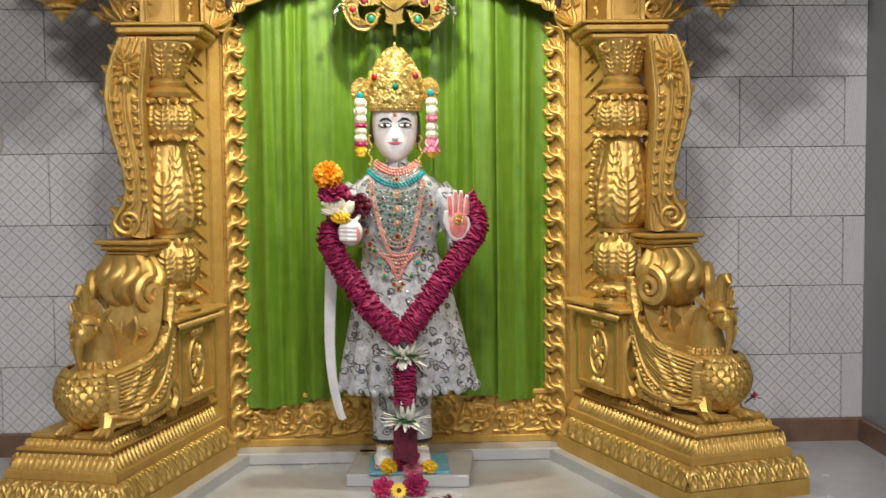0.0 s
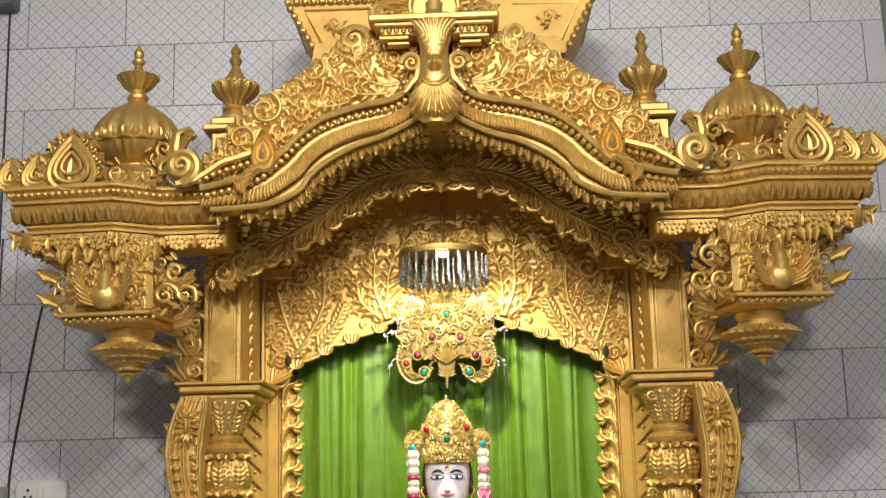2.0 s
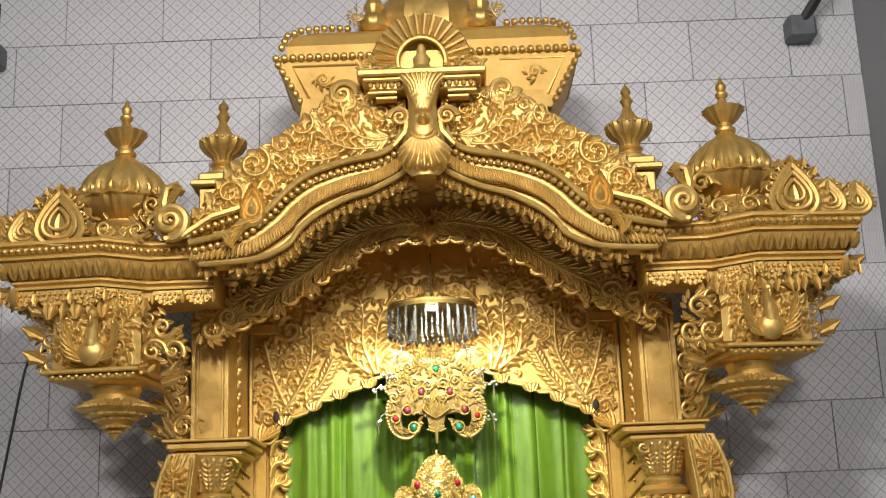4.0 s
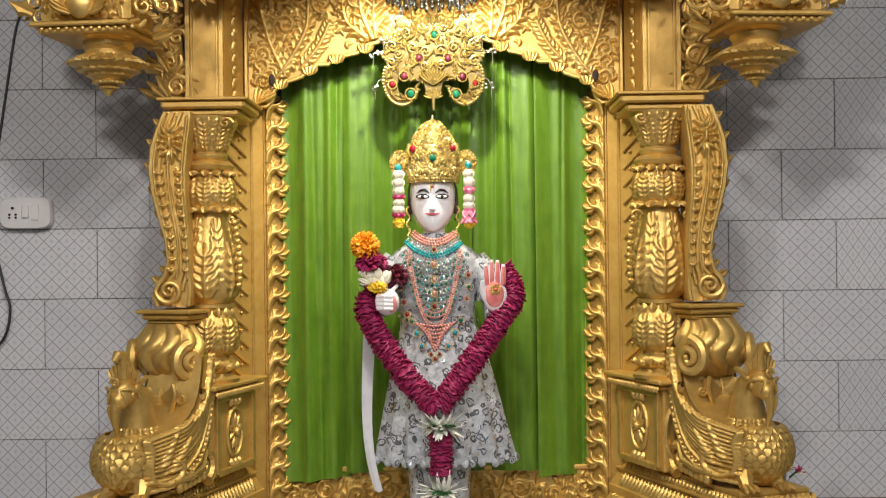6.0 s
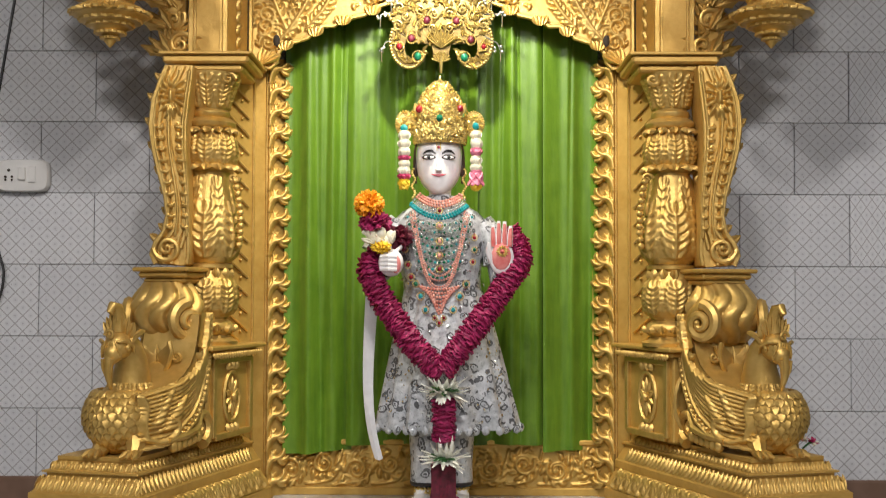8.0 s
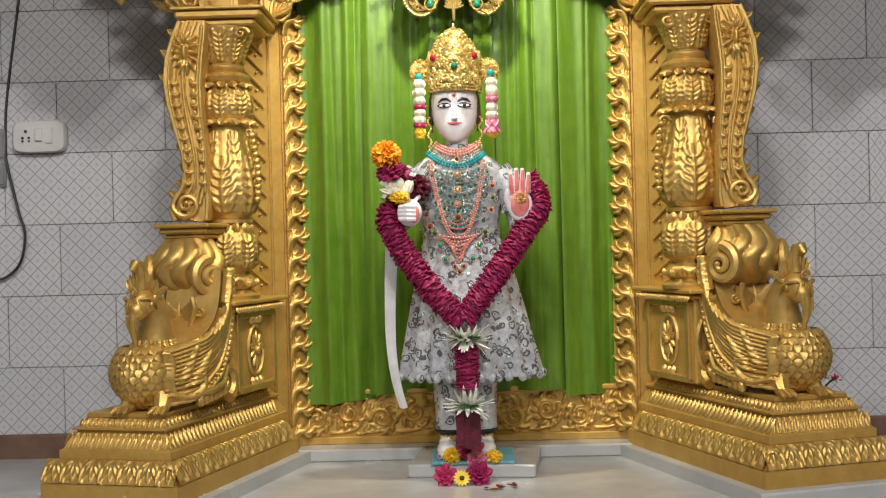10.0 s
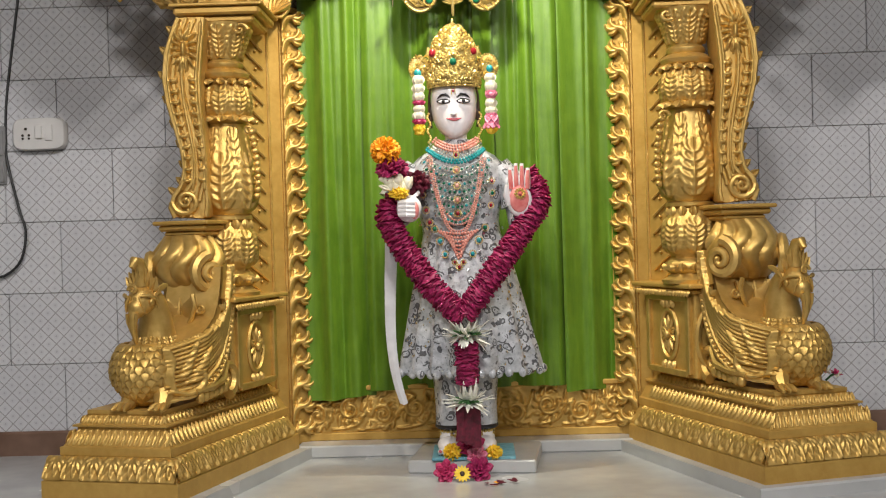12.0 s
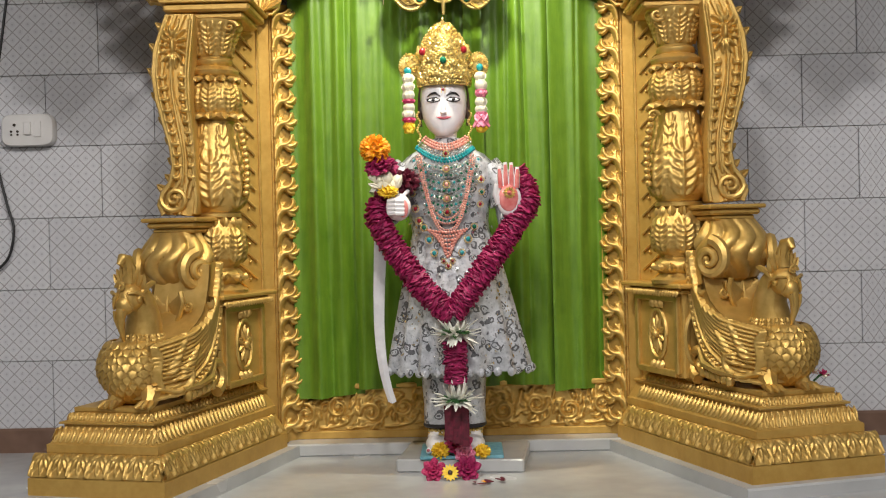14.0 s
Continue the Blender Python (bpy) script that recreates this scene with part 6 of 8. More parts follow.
    for k in range(9):                       # crest at the top and palm fan at the middle
        q = (k - 4) / 4
        leaf(b, at(0.058 * q, -0.006, 0.100 - 0.022 * q * q) @ Matrix.Rotation(q * 0.7, 4, "Y"), 0.026, 0.018, 0.5, 0.1, n=4)
        leaf(b, at(0, -0.010, -0.062) @ Matrix.Rotation(q * 0.95, 4, "Y"), 0.050, 0.013, 0.5, 0.12, n=4)
        leaf(b, at(0, -0.008, -0.098) @ Matrix.Rotation(q * 1.3, 4, "Y"), 0.028, 0.010, 0.5, 0.12, n=4)
    tube(b, [(0, -0.008, -0.085), (0, -0.008, -0.130)], [0.006, 0.003], 7)
    part("filigree", b, FILIGREE, plt)
    for x, z, r, m in ((-0.038, 0.010, 0.0085, DEEPRED), (0.040, 0.008, 0.0085, DEEPRED), (-0.078, -0.038, 0.0085, DEEPRED), (0.078, -0.042, 0.0085, DEEPRED), (-0.110, -0.060, 0.0075, RUBY), (0.112, -0.060, 0.0065, RUBY), (-0.061, -0.086, 0.0095, EMERALD), (0.061, -0.088, 0.0095, EMERALD), (0.004, 0.072, 0.008, EMERALD)):
        b = B()
        blob(b, (x, -0.012, z), (r, 0.006, r * 1.15), 10, 6)
        part("stone", b, m, root)
        b = B()
        bead_line(b, [(x + 1.55 * r * math.cos(a), -0.012, z + 1.6 * r * math.sin(a)) for a in (2 * math.pi * i / 14 for i in range(15))], 0.0024, 0.0048)
        part("stone_rim", b, GOLD_LEAF, root)
    b = B()
    for s in (1, -1):      # little wire sprays of beads at its sides
        for z0, dx, dz in ((0.085, 0.075, 0.030), (0.06, 0.115, 0.0), (0.035, 0.15, -0.012), (-0.02, 0.145, -0.05), (0.10, 0.05, 0.05)):
            tube(b, [(s * 0.09, 0, z0 * 0.8), (s * (0.06 + dx * 0.6), -0.01, z0 + dz * 0.6), (s * (0.04 + dx * 0.8), -0.012, z0 + dz)], 0.0016, 5)
            for k in range(7):
                blob(b, (s * (0.035 + dx * 0.8) + rg.uniform(-0.014, 0.014), -0.012 + rg.uniform(-0.008, 0.008), z0 + dz + rg.uniform(-0.01, 0.01)), rg.uniform(0.003, 0.0055), 6, 4)
            tube(b, [(s * (0.04 + dx * 0.8), -0.012, z0 + dz), (s * (0.04 + dx * 0.8), -0.012, z0 + dz - 0.03)], 0.0012, 4)
    part("bead_spray", b, [SILVER], root, "silver and green bead sprays")
    b = B()
    for s in (1, -1):
        tube(b, [(s * 0.055, 0.004, 0.11), (s * 0.06, -0.05, 0.16)], 0.0012, 4)
    part("hanger", b, GREY_METAL, root)


hanging_disc()


def chandelier():
    root = empty("chandelier", (CX, 2.775, 0.848), "small round crystal chandelier with a lit bulb under the vault", "chandelier")
    b = B()
    # Ring closed to an opaque disc to keep light off the vault above.
    lathe(b, [(0.004, 0.024), (0.06, 0.02), (0.118, 0.014), (0.122, 0.006), (0.118, -0.002), (0.06, -0.004), (0.004, -0.004)], (0, 0, 0), 40)
    lathe(b, [(0.0025, 0.01), (0.0025, 0.16)], (0, 0, 0), 8)
    part("ring", b, BACKPLATE, root, "darkened gold metal ring, closed to a disc that blocks light")
    b = B()
    lathe(b, [(0.004, -0.008), (0.012, -0.006), (0.016, -0.002), (0.014, 0.003), (0.004, 0.005)], (0, -0.100, -0.012), 18)
    part("bulb", b, BULB, root, "glowing warm white bulb")
    b = B()
    for r, n, k in ((0.118, 26, 5), (0.092, 18, 6), (0.055, 12, 6)):
        for i in range(n):
            a = 2 * math.pi * i / n
            for j in range(k):
                blob(b, (r * math.cos(a), r * math.sin(a), -0.008 - 0.0105 * j), (0.0042, 0.0042, 0.0052), 6, 3)
            lathe(b, [(0.0005, -0.014), (0.006, -0.004), (0.004, 0.004)], (r * math.cos(a), r * math.sin(a), -0.008 - 0.0105 * k), 6)
    strands = part("crystal_strand", b, [CRYSTAL], root, "clear crystal bead strands")
    strands["kind"] = "stuff"
    strands.visible_shadow = False


chandelier()
# Unseen spot added under the outer arch, apart from the bulb, to brighten the curtain.
glow = bpy.data.lights.new("added_arch_spot", "SPOT")
glow.energy, glow.color, glow.shadow_soft_size = 46.0, (1.0, 0.92, 0.72), 0.03
glow.spot_size, glow.spot_blend = radians(104), 0.8
new("added_arch_spot", glow).matrix_world = look((CX, 2.500, 0.905), (CX, 2.93, 0.26))

# ---------------------------------------------------------------- peacocks
def peacock(s):
    turn = TURN[s]
    cx, cy = ped(s, 0.151 if s > 0 else 0.128, 0.0)
    M = Matrix(((s * math.cos(turn), -s * math.sin(turn), 0, CX + cx), (math.sin(turn), math.cos(turn), 0, cy), (0, 0, 1, 0), (0, 0, 0, 1)))
    b = B()
    V = lambda a, v, z: M @ Vector((a, v, z))
    BA, BV = 0.020, 0.150                    # middle of the body
    belly = lambda t: 0.082 * math.sin(math.pi * (0.10 + 0.80 * t)) ** 0.7
    rows = []
    for i in range(13):
        t = i / 12
        r = belly(t)
        rows.append([V(BA + 0.92 * r * math.cos(a), BV + r * 1.12 * math.sin(a), -0.436 + 0.146 * t) for a in (2 * math.pi * k / 24 for k in range(24))])
    quads(b, rows, close_v=True, cap=True)
    for i in range(9):                       # overlapping scale feathers
        t = 0.12 + 0.095 * i
        r = belly(t)
        n = 21
        for k in range(n):
            a = 2 * math.pi * (k + 0.5 * (i % 2)) / n
            if math.sin(a) > 0.6:
                continue
            m = M @ Matrix.Translation((BA, BV, -0.436 + 0.146 * t + 0.013)) @ Matrix.Diagonal((0.92, 1.12, 1, 1)) @ Matrix.Rotation(a + math.pi / 2, 4, "Z") @ Matrix.Translation((0, -r * 0.985, 0)) @ Matrix.Rotation(-1.7 * (t - 0.45) - 0.16, 4, "X")
            leaf(b, m, -0.026, 0.033, 0.16, 0.0, n=6)
    # upright neck with its collar of small feathers
    tube(b, [V(0.010, 0.160, -0.315), V(0.002, 0.158, -0.275), V(-0.002, 0.152, -0.238), V(0.0, 0.140, -0.206), V(0.004, 0.122, -0.186)], [0.056, 0.045, 0.037, 0.033, 0.031], 18)
    for rowk, (zz, rr) in enumerate(((-0.286, 0.047), (-0.297, 0.055), (-0.278, 0.044))):
        for k in range(18):
            a = 2 * math.pi * (k + 0.5 * rowk) / 18
            leaf(b, M @ Matrix.Translation((0.005, 0.159, zz)) @ Matrix.Rotation(a, 4, "Z") @ Matrix.Translation((0, -rr + 0.004, 0)) @ Matrix.Rotation(-0.80, 4, "X"), -0.017, 0.016, 0.25, 0, n=3)
    # drooping head, long beak laid on the breast, brows and eyes
    blob(b, V(0.004, 0.106, -0.196), (0.031, 0.038, 0.033), 18, 12)
    blob(b, V(0.005, 0.086, -0.212), (0.021, 0.026, 0.023), 14, 9)
    tube(b, [V(0.006, 0.078, -0.216), V(0.008, 0.070, -0.240), V(0.010, 0.076, -0.266), V(0.012, 0.090, -0.294)], [0.016, 0.011, 0.008, 0.003], 12)
    for q in (-1, 1):
        tube(b, [V(0.006 + q * 0.012, 0.062, -0.224), V(0.008 + q * 0.010, 0.064, -0.244), V(0.010 + q * 0.005, 0.074, -0.268)], [0.004, 0.0035, 0.002], 6)
        blob(b, V(0.004 + q * 0.031, 0.094, -0.200), (0.006, 0.010, 0.009), 10, 6)
        tube(b, [V(0.004 + q * 0.016, 0.068, -0.186), V(0.004 + q * 0.030, 0.082, -0.184), V(0.004 + q * 0.035, 0.106, -0.194), V(0.004 + q * 0.033, 0.118, -0.212)], [0.003, 0.005, 0.005, 0.003], 7)
        for k in range(5):                   # cheek and nape plumes that sweep back
            leaf(b, M @ Matrix.Translation((0.004 + q * 0.028, 0.108 + 0.008 * k, -0.190 + 0.004 * k)) @ Matrix.Rotation(q * 0.30, 4, "Y") @ Matrix.Rotation(-0.55 - 0.10 * k, 4, "X"), 0.040 - 0.003 * k, 0.015, 0.5, -0.25, n=5)
    # leaf on the forehead, tall crest that rolls forward at its tip
    for q in (-1, 0, 1):
        leaf(b, M @ Matrix.Translation((0.005 + 0.010 * q, 0.072, -0.186)) @ Matrix.Rotation(math.pi - 0.35 * q, 4, "Y") @ Matrix.Rotation(-0.25, 4, "X"), 0.040, 0.017, 0.5, 0.1, n=5)
    spiral(b, M @ Matrix.Translation((0.005, 0.070, -0.172)), 0.013, 1.2, 0.5, 1)
    for k in range(7):
        q = (k - 3) / 3
        leaf(b, M @ Matrix.Translation((0.004 + 0.020 * q, 0.100 + 0.012 * abs(q), -0.172 - 0.010 * abs(q))) @ Matrix.Rotation(q * 0.45, 4, "Y"), 0.060 - 0.018 * abs(q), 0.022, 0.45, 0.18, n=6)
    tube(b, [V(0.004, 0.104, -0.165), V(0.002, 0.104, -0.132), V(0.003, 0.094, -0.112), V(0.005, 0.078, -0.108), V(0.006, 0.072, -0.120), V(0.006, 0.080, -0.126)], [0.016, 0.015, 0.014, 0.011, 0.008, 0.004], 10)
    # legs and claws
    for q in (-1, 1):
        tube(b, [V(q * 0.034, 0.120, -0.405), V(q * 0.042, 0.100, -0.425), V(q * 0.044, 0.088, -0.437)], [0.026, 0.020, 0.014], 8)
        for k in (-1, 0, 1):
            tube(b, [V(q * 0.044 + 0.004 * k, 0.092, -0.432), V(q * 0.046 + 0.013 * k, 0.072, -0.433), V(q * 0.046 + 0.017 * k, 0.056, -0.438)], [0.011, 0.009, 0.003], 7)
    # crescent tail and wing, one carved sweep from the shoulder up to the volute
    outer = [(0.100, -0.425), (0.160, -0.420), (0.215, -0.402), (0.260, -0.376), (0.295, -0.345), (0.325, -0.305), (0.346, -0.262), (0.358, -0.217), (0.364, -0.175), (0.364, -0.130)]
    inner = [(0.100, -0.305), (0.135, -0.296), (0.170, -0.289), (0.205, -0.280), (0.235, -0.266), (0.262, -0.246), (0.284, -0.222), (0.298, -0.195), (0.308, -0.165), (0.315, -0.130)]
    side = lambda v: np.interp(v, [0.10, 0.15, 0.20, 0.26, 0.31, 0.37], [0.047, 0.074, 0.093, 0.098, 0.094, 0.086])
    quads(b, [[V(-side(o[0]) + 0.006, o[0], o[1]), V(-side(i[0]) + 0.006, i[0], i[1]), V(0.6 * side(i[0]) - 0.006, i[0], i[1]), V(0.6 * side(o[0]) - 0.006, o[0], o[1])] for o, i in zip(outer, inner)], close_v=True, cap=True)
    cv = Carving(0.098, 0.372, -0.432, -0.125, 0.0024)
    ou, ov = np.array([p[0] for p in outer]), np.array([p[1] for p in outer])
    iu, iv = np.array([p[0] for p in inner]), np.array([p[1] for p in inner])
    for f, w, h in ((0.0, 0.0065, 1.0), (0.16, 0.0050, 0.9), (0.26, 0.0040, 0.7)):
        cv.stroke(np.stack([ou + (iu - ou) * f, ov + (iv - ov) * f], 1), [w] * 10, h)
    for k in np.linspace(1.2, 8.8, 24):      # beads between the two rims
        p = [(np.interp(k, range(10), ou + (iu - ou) * 0.08), np.interp(k, range(10), ov + (iv - ov) * 0.08))]
        cv.stroke(p + [(p[0][0] + 0.001, p[0][1])], [0.0052, 0.0052], 1.15)
    for k in range(9):                       # long wing feathers
        f = 0.36 + 0.075 * k
        n0 = 8.6 - 0.62 * k
        idx = np.linspace(0.2, n0, 12)
        cv.stroke(np.stack([np.interp(idx, range(10), ou + (iu - ou) * f), np.interp(idx, range(10), ov + (iv - ov) * f)], 1), np.linspace(0.0045, 0.0066, 12), 0.95 + 0.05 * (k % 2))
    for k in range(5):                       # short covert feathers at the shoulder
        cv.leaf(0.150 + 0.010 * k, -0.385 + 0.012 * k, 0.15 + 0.12 * k, 0.052, 0.0075, 0.8, 1.25)
        cv.leaf(0.128 + 0.008 * k, -0.372 + 0.014 * k, 0.35 + 0.10 * k, 0.040, 0.0065, 0.9, 1.2)
    cv.stroke([(0.118, -0.405), (0.150, -0.412), (0.185, -0.398), (0.190, -0.370), (0.168, -0.362)], [0.005, 0.0075, 0.0085, 0.0075, 0.006], 1.3)
    cv.stroke([(0.105, -0.31), (0.114, -0.335), (0.110, -0.37), (0.118, -0.405)], [0.005, 0.0065, 0.0065, 0.005], 1.1)
    cv.leaf(0.292, -0.232, 1.6, 0.036, 0.008, 1.4, 1.1)
    nu, nv = cv.U.shape
    okay = (cv.V > np.interp(cv.U, ou, ov) - 0.004) & (cv.V < np.interp(cv.U, iu, iv, right=-0.12) + 0.004)
    for q in (-1, 1):
        grid = {}
        X = q * (side(cv.U) * (0.6 if q > 0 else 1.0) + cv.H * 0.014)
        for i in range(nu - 1):
            for j in range(nv - 1):
                if okay[i, j] and okay[i + 1, j + 1]:
                    for c in ((i, j), (i + 1, j), (i + 1, j + 1), (i, j + 1)):
                        if c not in grid:
                            grid[c] = b.verts.new(V(X[c], cv.U[c], cv.V[c]))
                    b.faces.new([grid[c] for c in ((i, j), (i + 1, j), (i + 1, j + 1), (i, j + 1))])
        # curled foot scroll with its beads
        spiral(b, M @ Matrix.Translation((q * 0.0880, 0.335, -0.395)) @ Matrix.Rotation(-q * 1.57, 4, "Z"), 0.042, 1.7, 0.55, -q, start=-math.pi / 2)
        for k in range(6):
            blob(b, V(q * 0.0937, 0.180 + 0.024 * k, -0.425 + 0.002 * k), (0.012, 0.014, 0.014), 8, 5)
        tube(b, [V(q * 0.0937, 0.16, -0.41), V(q * 0.1022, 0.22, -0.405), V(q * 0.1022, 0.28, -0.395), V(q * 0.0937, 0.32, -0.36)], [0.006, 0.010, 0.010, 0.006], 7)
    lathe(b, [(0.028, 0), (0.028, 0.11)], seg=14, m=M @ at(-0.055, 0.335, -0.395, 0, 90, 0))
    # stub of tail behind the neck that carries the volute's stem
    tube(b, [V(0, 0.33, -0.33), V(0, 0.335, -0.26), V(0, 0.35, -0.17)], [0.040, 0.036, 0.046], 12)
    rim = [(0.040, -0.192), (0.046, -0.215), (0.036, -0.248), (0.022, -0.275), (0.0, -0.284)]
    rim = [(-a, z) for a, z in rim] + [(a, z) for a, z in rim[-2::-1]]
    tube(b, [V(a * 1.15, 0.258 - 0.3 * abs(a), z) for a, z in rim], 0.0065, 7)
    quads(b, [[V(a * 1.15 * f, 0.264 - 0.3 * abs(a) + 0.014 * (1 - f), -0.225 + (z + 0.225) * f) for a, z in rim] for f in (1.0, 0.6, 0.05)])
    for q in (-1, 0, 1):
        leaf(b, M @ Matrix.Translation((0.014 * q, 0.272, -0.270)) @ Matrix.Rotation(0.25 * q, 4, "Y"), 0.070, 0.018, 0.4, 0.0, n=5)
    for q in (-1, 1):
        spiral(b, M @ Matrix.Translation((q * 0.060, 0.258, -0.226)), 0.014, 1.3, 0.55, q)
    thing("peacock_statue", b, GOLD, "gold-painted carved peacock crouching on the shrine's stepped base", "statue", "peacock pair")


for s in (1, -1):
    peacock(s)

# ---------------------------------------------------------------- plinth and statue
b = B()
box(b, (CX + 0.030, 2.775, FLOOR + 0.0165), (0.315, 0.27, 0.033), radians(-6), 0.004)
thing("plinth", b, MARBLE, "small white marble plinth under the dressed statue", "plinth", smooth=False)
PZ = FLOOR + 0.033
b = B()
box(b, (CX + 0.022, 2.735, PZ + 0.004), (0.205, 0.19, 0.008), 0, 0.002)
thing("foot_mat", b, MAT_BLUE, "thin blue printed mat on the marble plinth", "mat", smooth=False)
FZ = PZ + 0.008


def statue():
    b = B()
    yc = 2.745

    def body(rows_in, mi, seg=48, pleats=0):
        rows = []
        for z, hw, hd, dx, amp in rows_in:
            row = []
            for k in range(seg):
                a = 2 * math.pi * k / seg
                f = 1 + amp * (math.cos(pleats * a + 1.3 * math.sin(3 * a)) if pleats else 0)
                row.append((CX + dx + hw * f * math.cos(a), yc + hd * f * math.sin(a), z))
            rows.append(row)
        quads(b, rows, close_v=True, cap=True, mi=mi)

    # coat: chest, waist, pleated skirt
    body([(0.168, 0.034, 0.034, 0, 0), (0.150, 0.052, 0.046, 0, 0), (0.128, 0.095, 0.058, 0, 0), (0.100, 0.124, 0.066, 0, 0), (0.05, 0.118, 0.070, 0, 0), (0.0, 0.106, 0.070, 0, 0), (-0.04, 0.098, 0.066, 0.004, 0), (-0.075, 0.098, 0.066, 0.008, 0.0)], 1)
    body([(-0.070, 0.099, 0.067, 0.008, 0.0), (-0.10, 0.106, 0.072, 0.010, 0.02), (-0.16, 0.122, 0.082, 0.012, 0.035), (-0.24, 0.140, 0.092, 0.014, 0.045), (-0.32, 0.156, 0.102, 0.016, 0.055), (-0.375, 0.168, 0.108, 0.018, 0.065), (-0.405, 0.172, 0.110, 0.018, 0.085), (-0.412, 0.168, 0.106, 0.018, 0.085)], 1, 120, 15)
    # scalloped hem edging
    for k in range(40):
        a = 2 * math.pi * k / 40
        f = 1 + 0.085 * math.cos(15 * a + 1.3 * math.sin(3 * a))
        blob(b, (CX + 0.018 + 0.170 * f * math.cos(a), yc + 0.108 * f * math.sin(a), -0.412), (0.011, 0.009, 0.012), 7, 4, 1)
    # legs in patterned trousers with a dark hem, feet
    for q in (-1, 1):
        x = CX + 0.006 + q * 0.037
        lathe(b, [(0.038, -0.552), (0.041, -0.545), (0.040, -0.50), (0.044, -0.44), (0.05, -0.38)], (x, yc - 0.005, 0), 20, 0, 0, 1, 1, 1)
        lathe(b, [(0.0385, -0.556), (0.0425, -0.552), (0.0425, -0.546), (0.04, -0.545)], (x, yc - 0.005, 0), 20, 0, 0, 1, 1, 3)
        lathe(b, [(0.026, -0.605), (0.024, -0.58), (0.026, -0.55)], (x, yc - 0.005, 0), 16, 0, 0, 1, 1, 0)
        for z in (-0.562, -0.572, -0.582):
            bead_line(b, [(x + 0.028 * math.cos(a), yc - 0.005 + 0.028 * math.sin(a), z) for a in (2 * math.pi * i / 14 for i in range(15))], 0.0052, 0.010, 5)
        fx = CX + 0.006 + q * 0.046
        blob(b, (fx, yc - 0.035, FZ + 0.020), (0.028, 0.055, 0.022), 14, 8, 0)
        blob(b, (fx, yc - 0.008, FZ + 0.030), (0.024, 0.032, 0.030), 12, 7, 0)
        for k in range(5):
            tx = fx + q * (-0.020 + 0.010 * k)
            blob(b, (tx, yc - 0.088 + 0.003 * k, FZ + 0.009), (0.0065, 0.012, 0.008), 8, 5, 0)
            blob(b, (tx, yc - 0.098 + 0.003 * k, FZ + 0.012), (0.0042, 0.005, 0.004), 6, 4, 4)
    # neck and head
    lathe(b, [(0.034, 0.130), (0.028, 0.160), (0.028, 0.19)], (CX, yc - 0.004, 0), 18, 0, 0, 1, 1, 0)
    rows = []
    for z, rx, ry, dy in ((0.172, 0.012, 0.020, -0.024), (0.176, 0.022, 0.033, -0.017), (0.185, 0.033, 0.045, -0.010), (0.199, 0.0440, 0.053, -0.006), (0.217, 0.0525, 0.057, -0.003), (0.240, 0.0570, 0.060, 0), (0.265, 0.0580, 0.061, 0), (0.290, 0.0565, 0.060, 0.002), (0.315, 0.050, 0.053, 0.003), (0.335, 0.034, 0.036, 0.003), (0.343, 0.012, 0.014, 0.003)):
        rows.append([(CX - 0.003 + rx * math.cos(a), yc + dy + ry * math.sin(a), z) for a in (2 * math.pi * k / 28 for k in range(28))])
    quads(b, rows, close_v=True, cap=True, mi=0)
    fy = yc - 0.060
    hx = CX - 0.003
    leaf(b, at(hx, fy + 0.004, 0.226), 0.036, 0.017, 0.42, -0.10, 0)              # nose
    blob(b, (hx, fy - 0.004, 0.2285), (0.0085, 0.007, 0.0055), 8, 5, 0)
    for q in (-1, 1):                                                              # plain painted brows and eyes
        tube(b, [(hx + q * 0.008, fy - 0.0008, 0.2690), (hx + q * 0.019, fy + 0.0010, 0.2770), (hx + q * 0.031, fy + 0.0060, 0.2760), (hx + q * 0.040, fy + 0.0125, 0.2690)], [0.0018, 0.0031, 0.0028, 0.0010], 6, 3, 0.5)
        blob(b, (hx + q * 0.0245, fy + 0.0036, 0.2600), (0.0178, 0.0030, 0.0062), 12, 6, 3, Matrix.Rotation(q * 0.22, 4, "Z"))
        blob(b, (hx + q * 0.0245, fy + 0.0018, 0.2598), (0.0138, 0.0027, 0.0040), 12, 6, 0, Matrix.Rotation(q * 0.22, 4, "Z"))
        blob(b, (hx + q * 0.0245, fy - 0.0002, 0.2603), (0.0052, 0.0018, 0.0046), 10, 5, 3)
        tube(b, [(hx + q * 0.008, fy - 0.0004, 0.2605), (hx + q * 0.018, fy - 0.0002, 0.2660), (hx + q * 0.030, fy + 0.0040, 0.2655), (hx + q * 0.043, fy + 0.0120, 0.2620)], [0.0008, 0.0015, 0.0016, 0.0006], 6, 3, 0.6)
        blob(b, (hx + q * 0.058, yc + 0.006, 0.24), (0.008, 0.016, 0.024), 10, 6, 6)
        tube(b, [(hx + q * 0.054, yc - 0.030, 0.308), (hx + q * 0.061, yc - 0.014, 0.280), (hx + q * 0.062, yc - 0.006, 0.24), (hx + q * 0.060, yc, 0.20)], [0.002, 0.003, 0.004, 0.005], 6, 6)
        for k in range(14):
            bead = (hx + q * (0.064 + 0.004 * math.sin(k)), yc - 0.012, 0.235 - 0.0055 * k)
            blob(b, bead, 0.0034, 6, 4, 5)
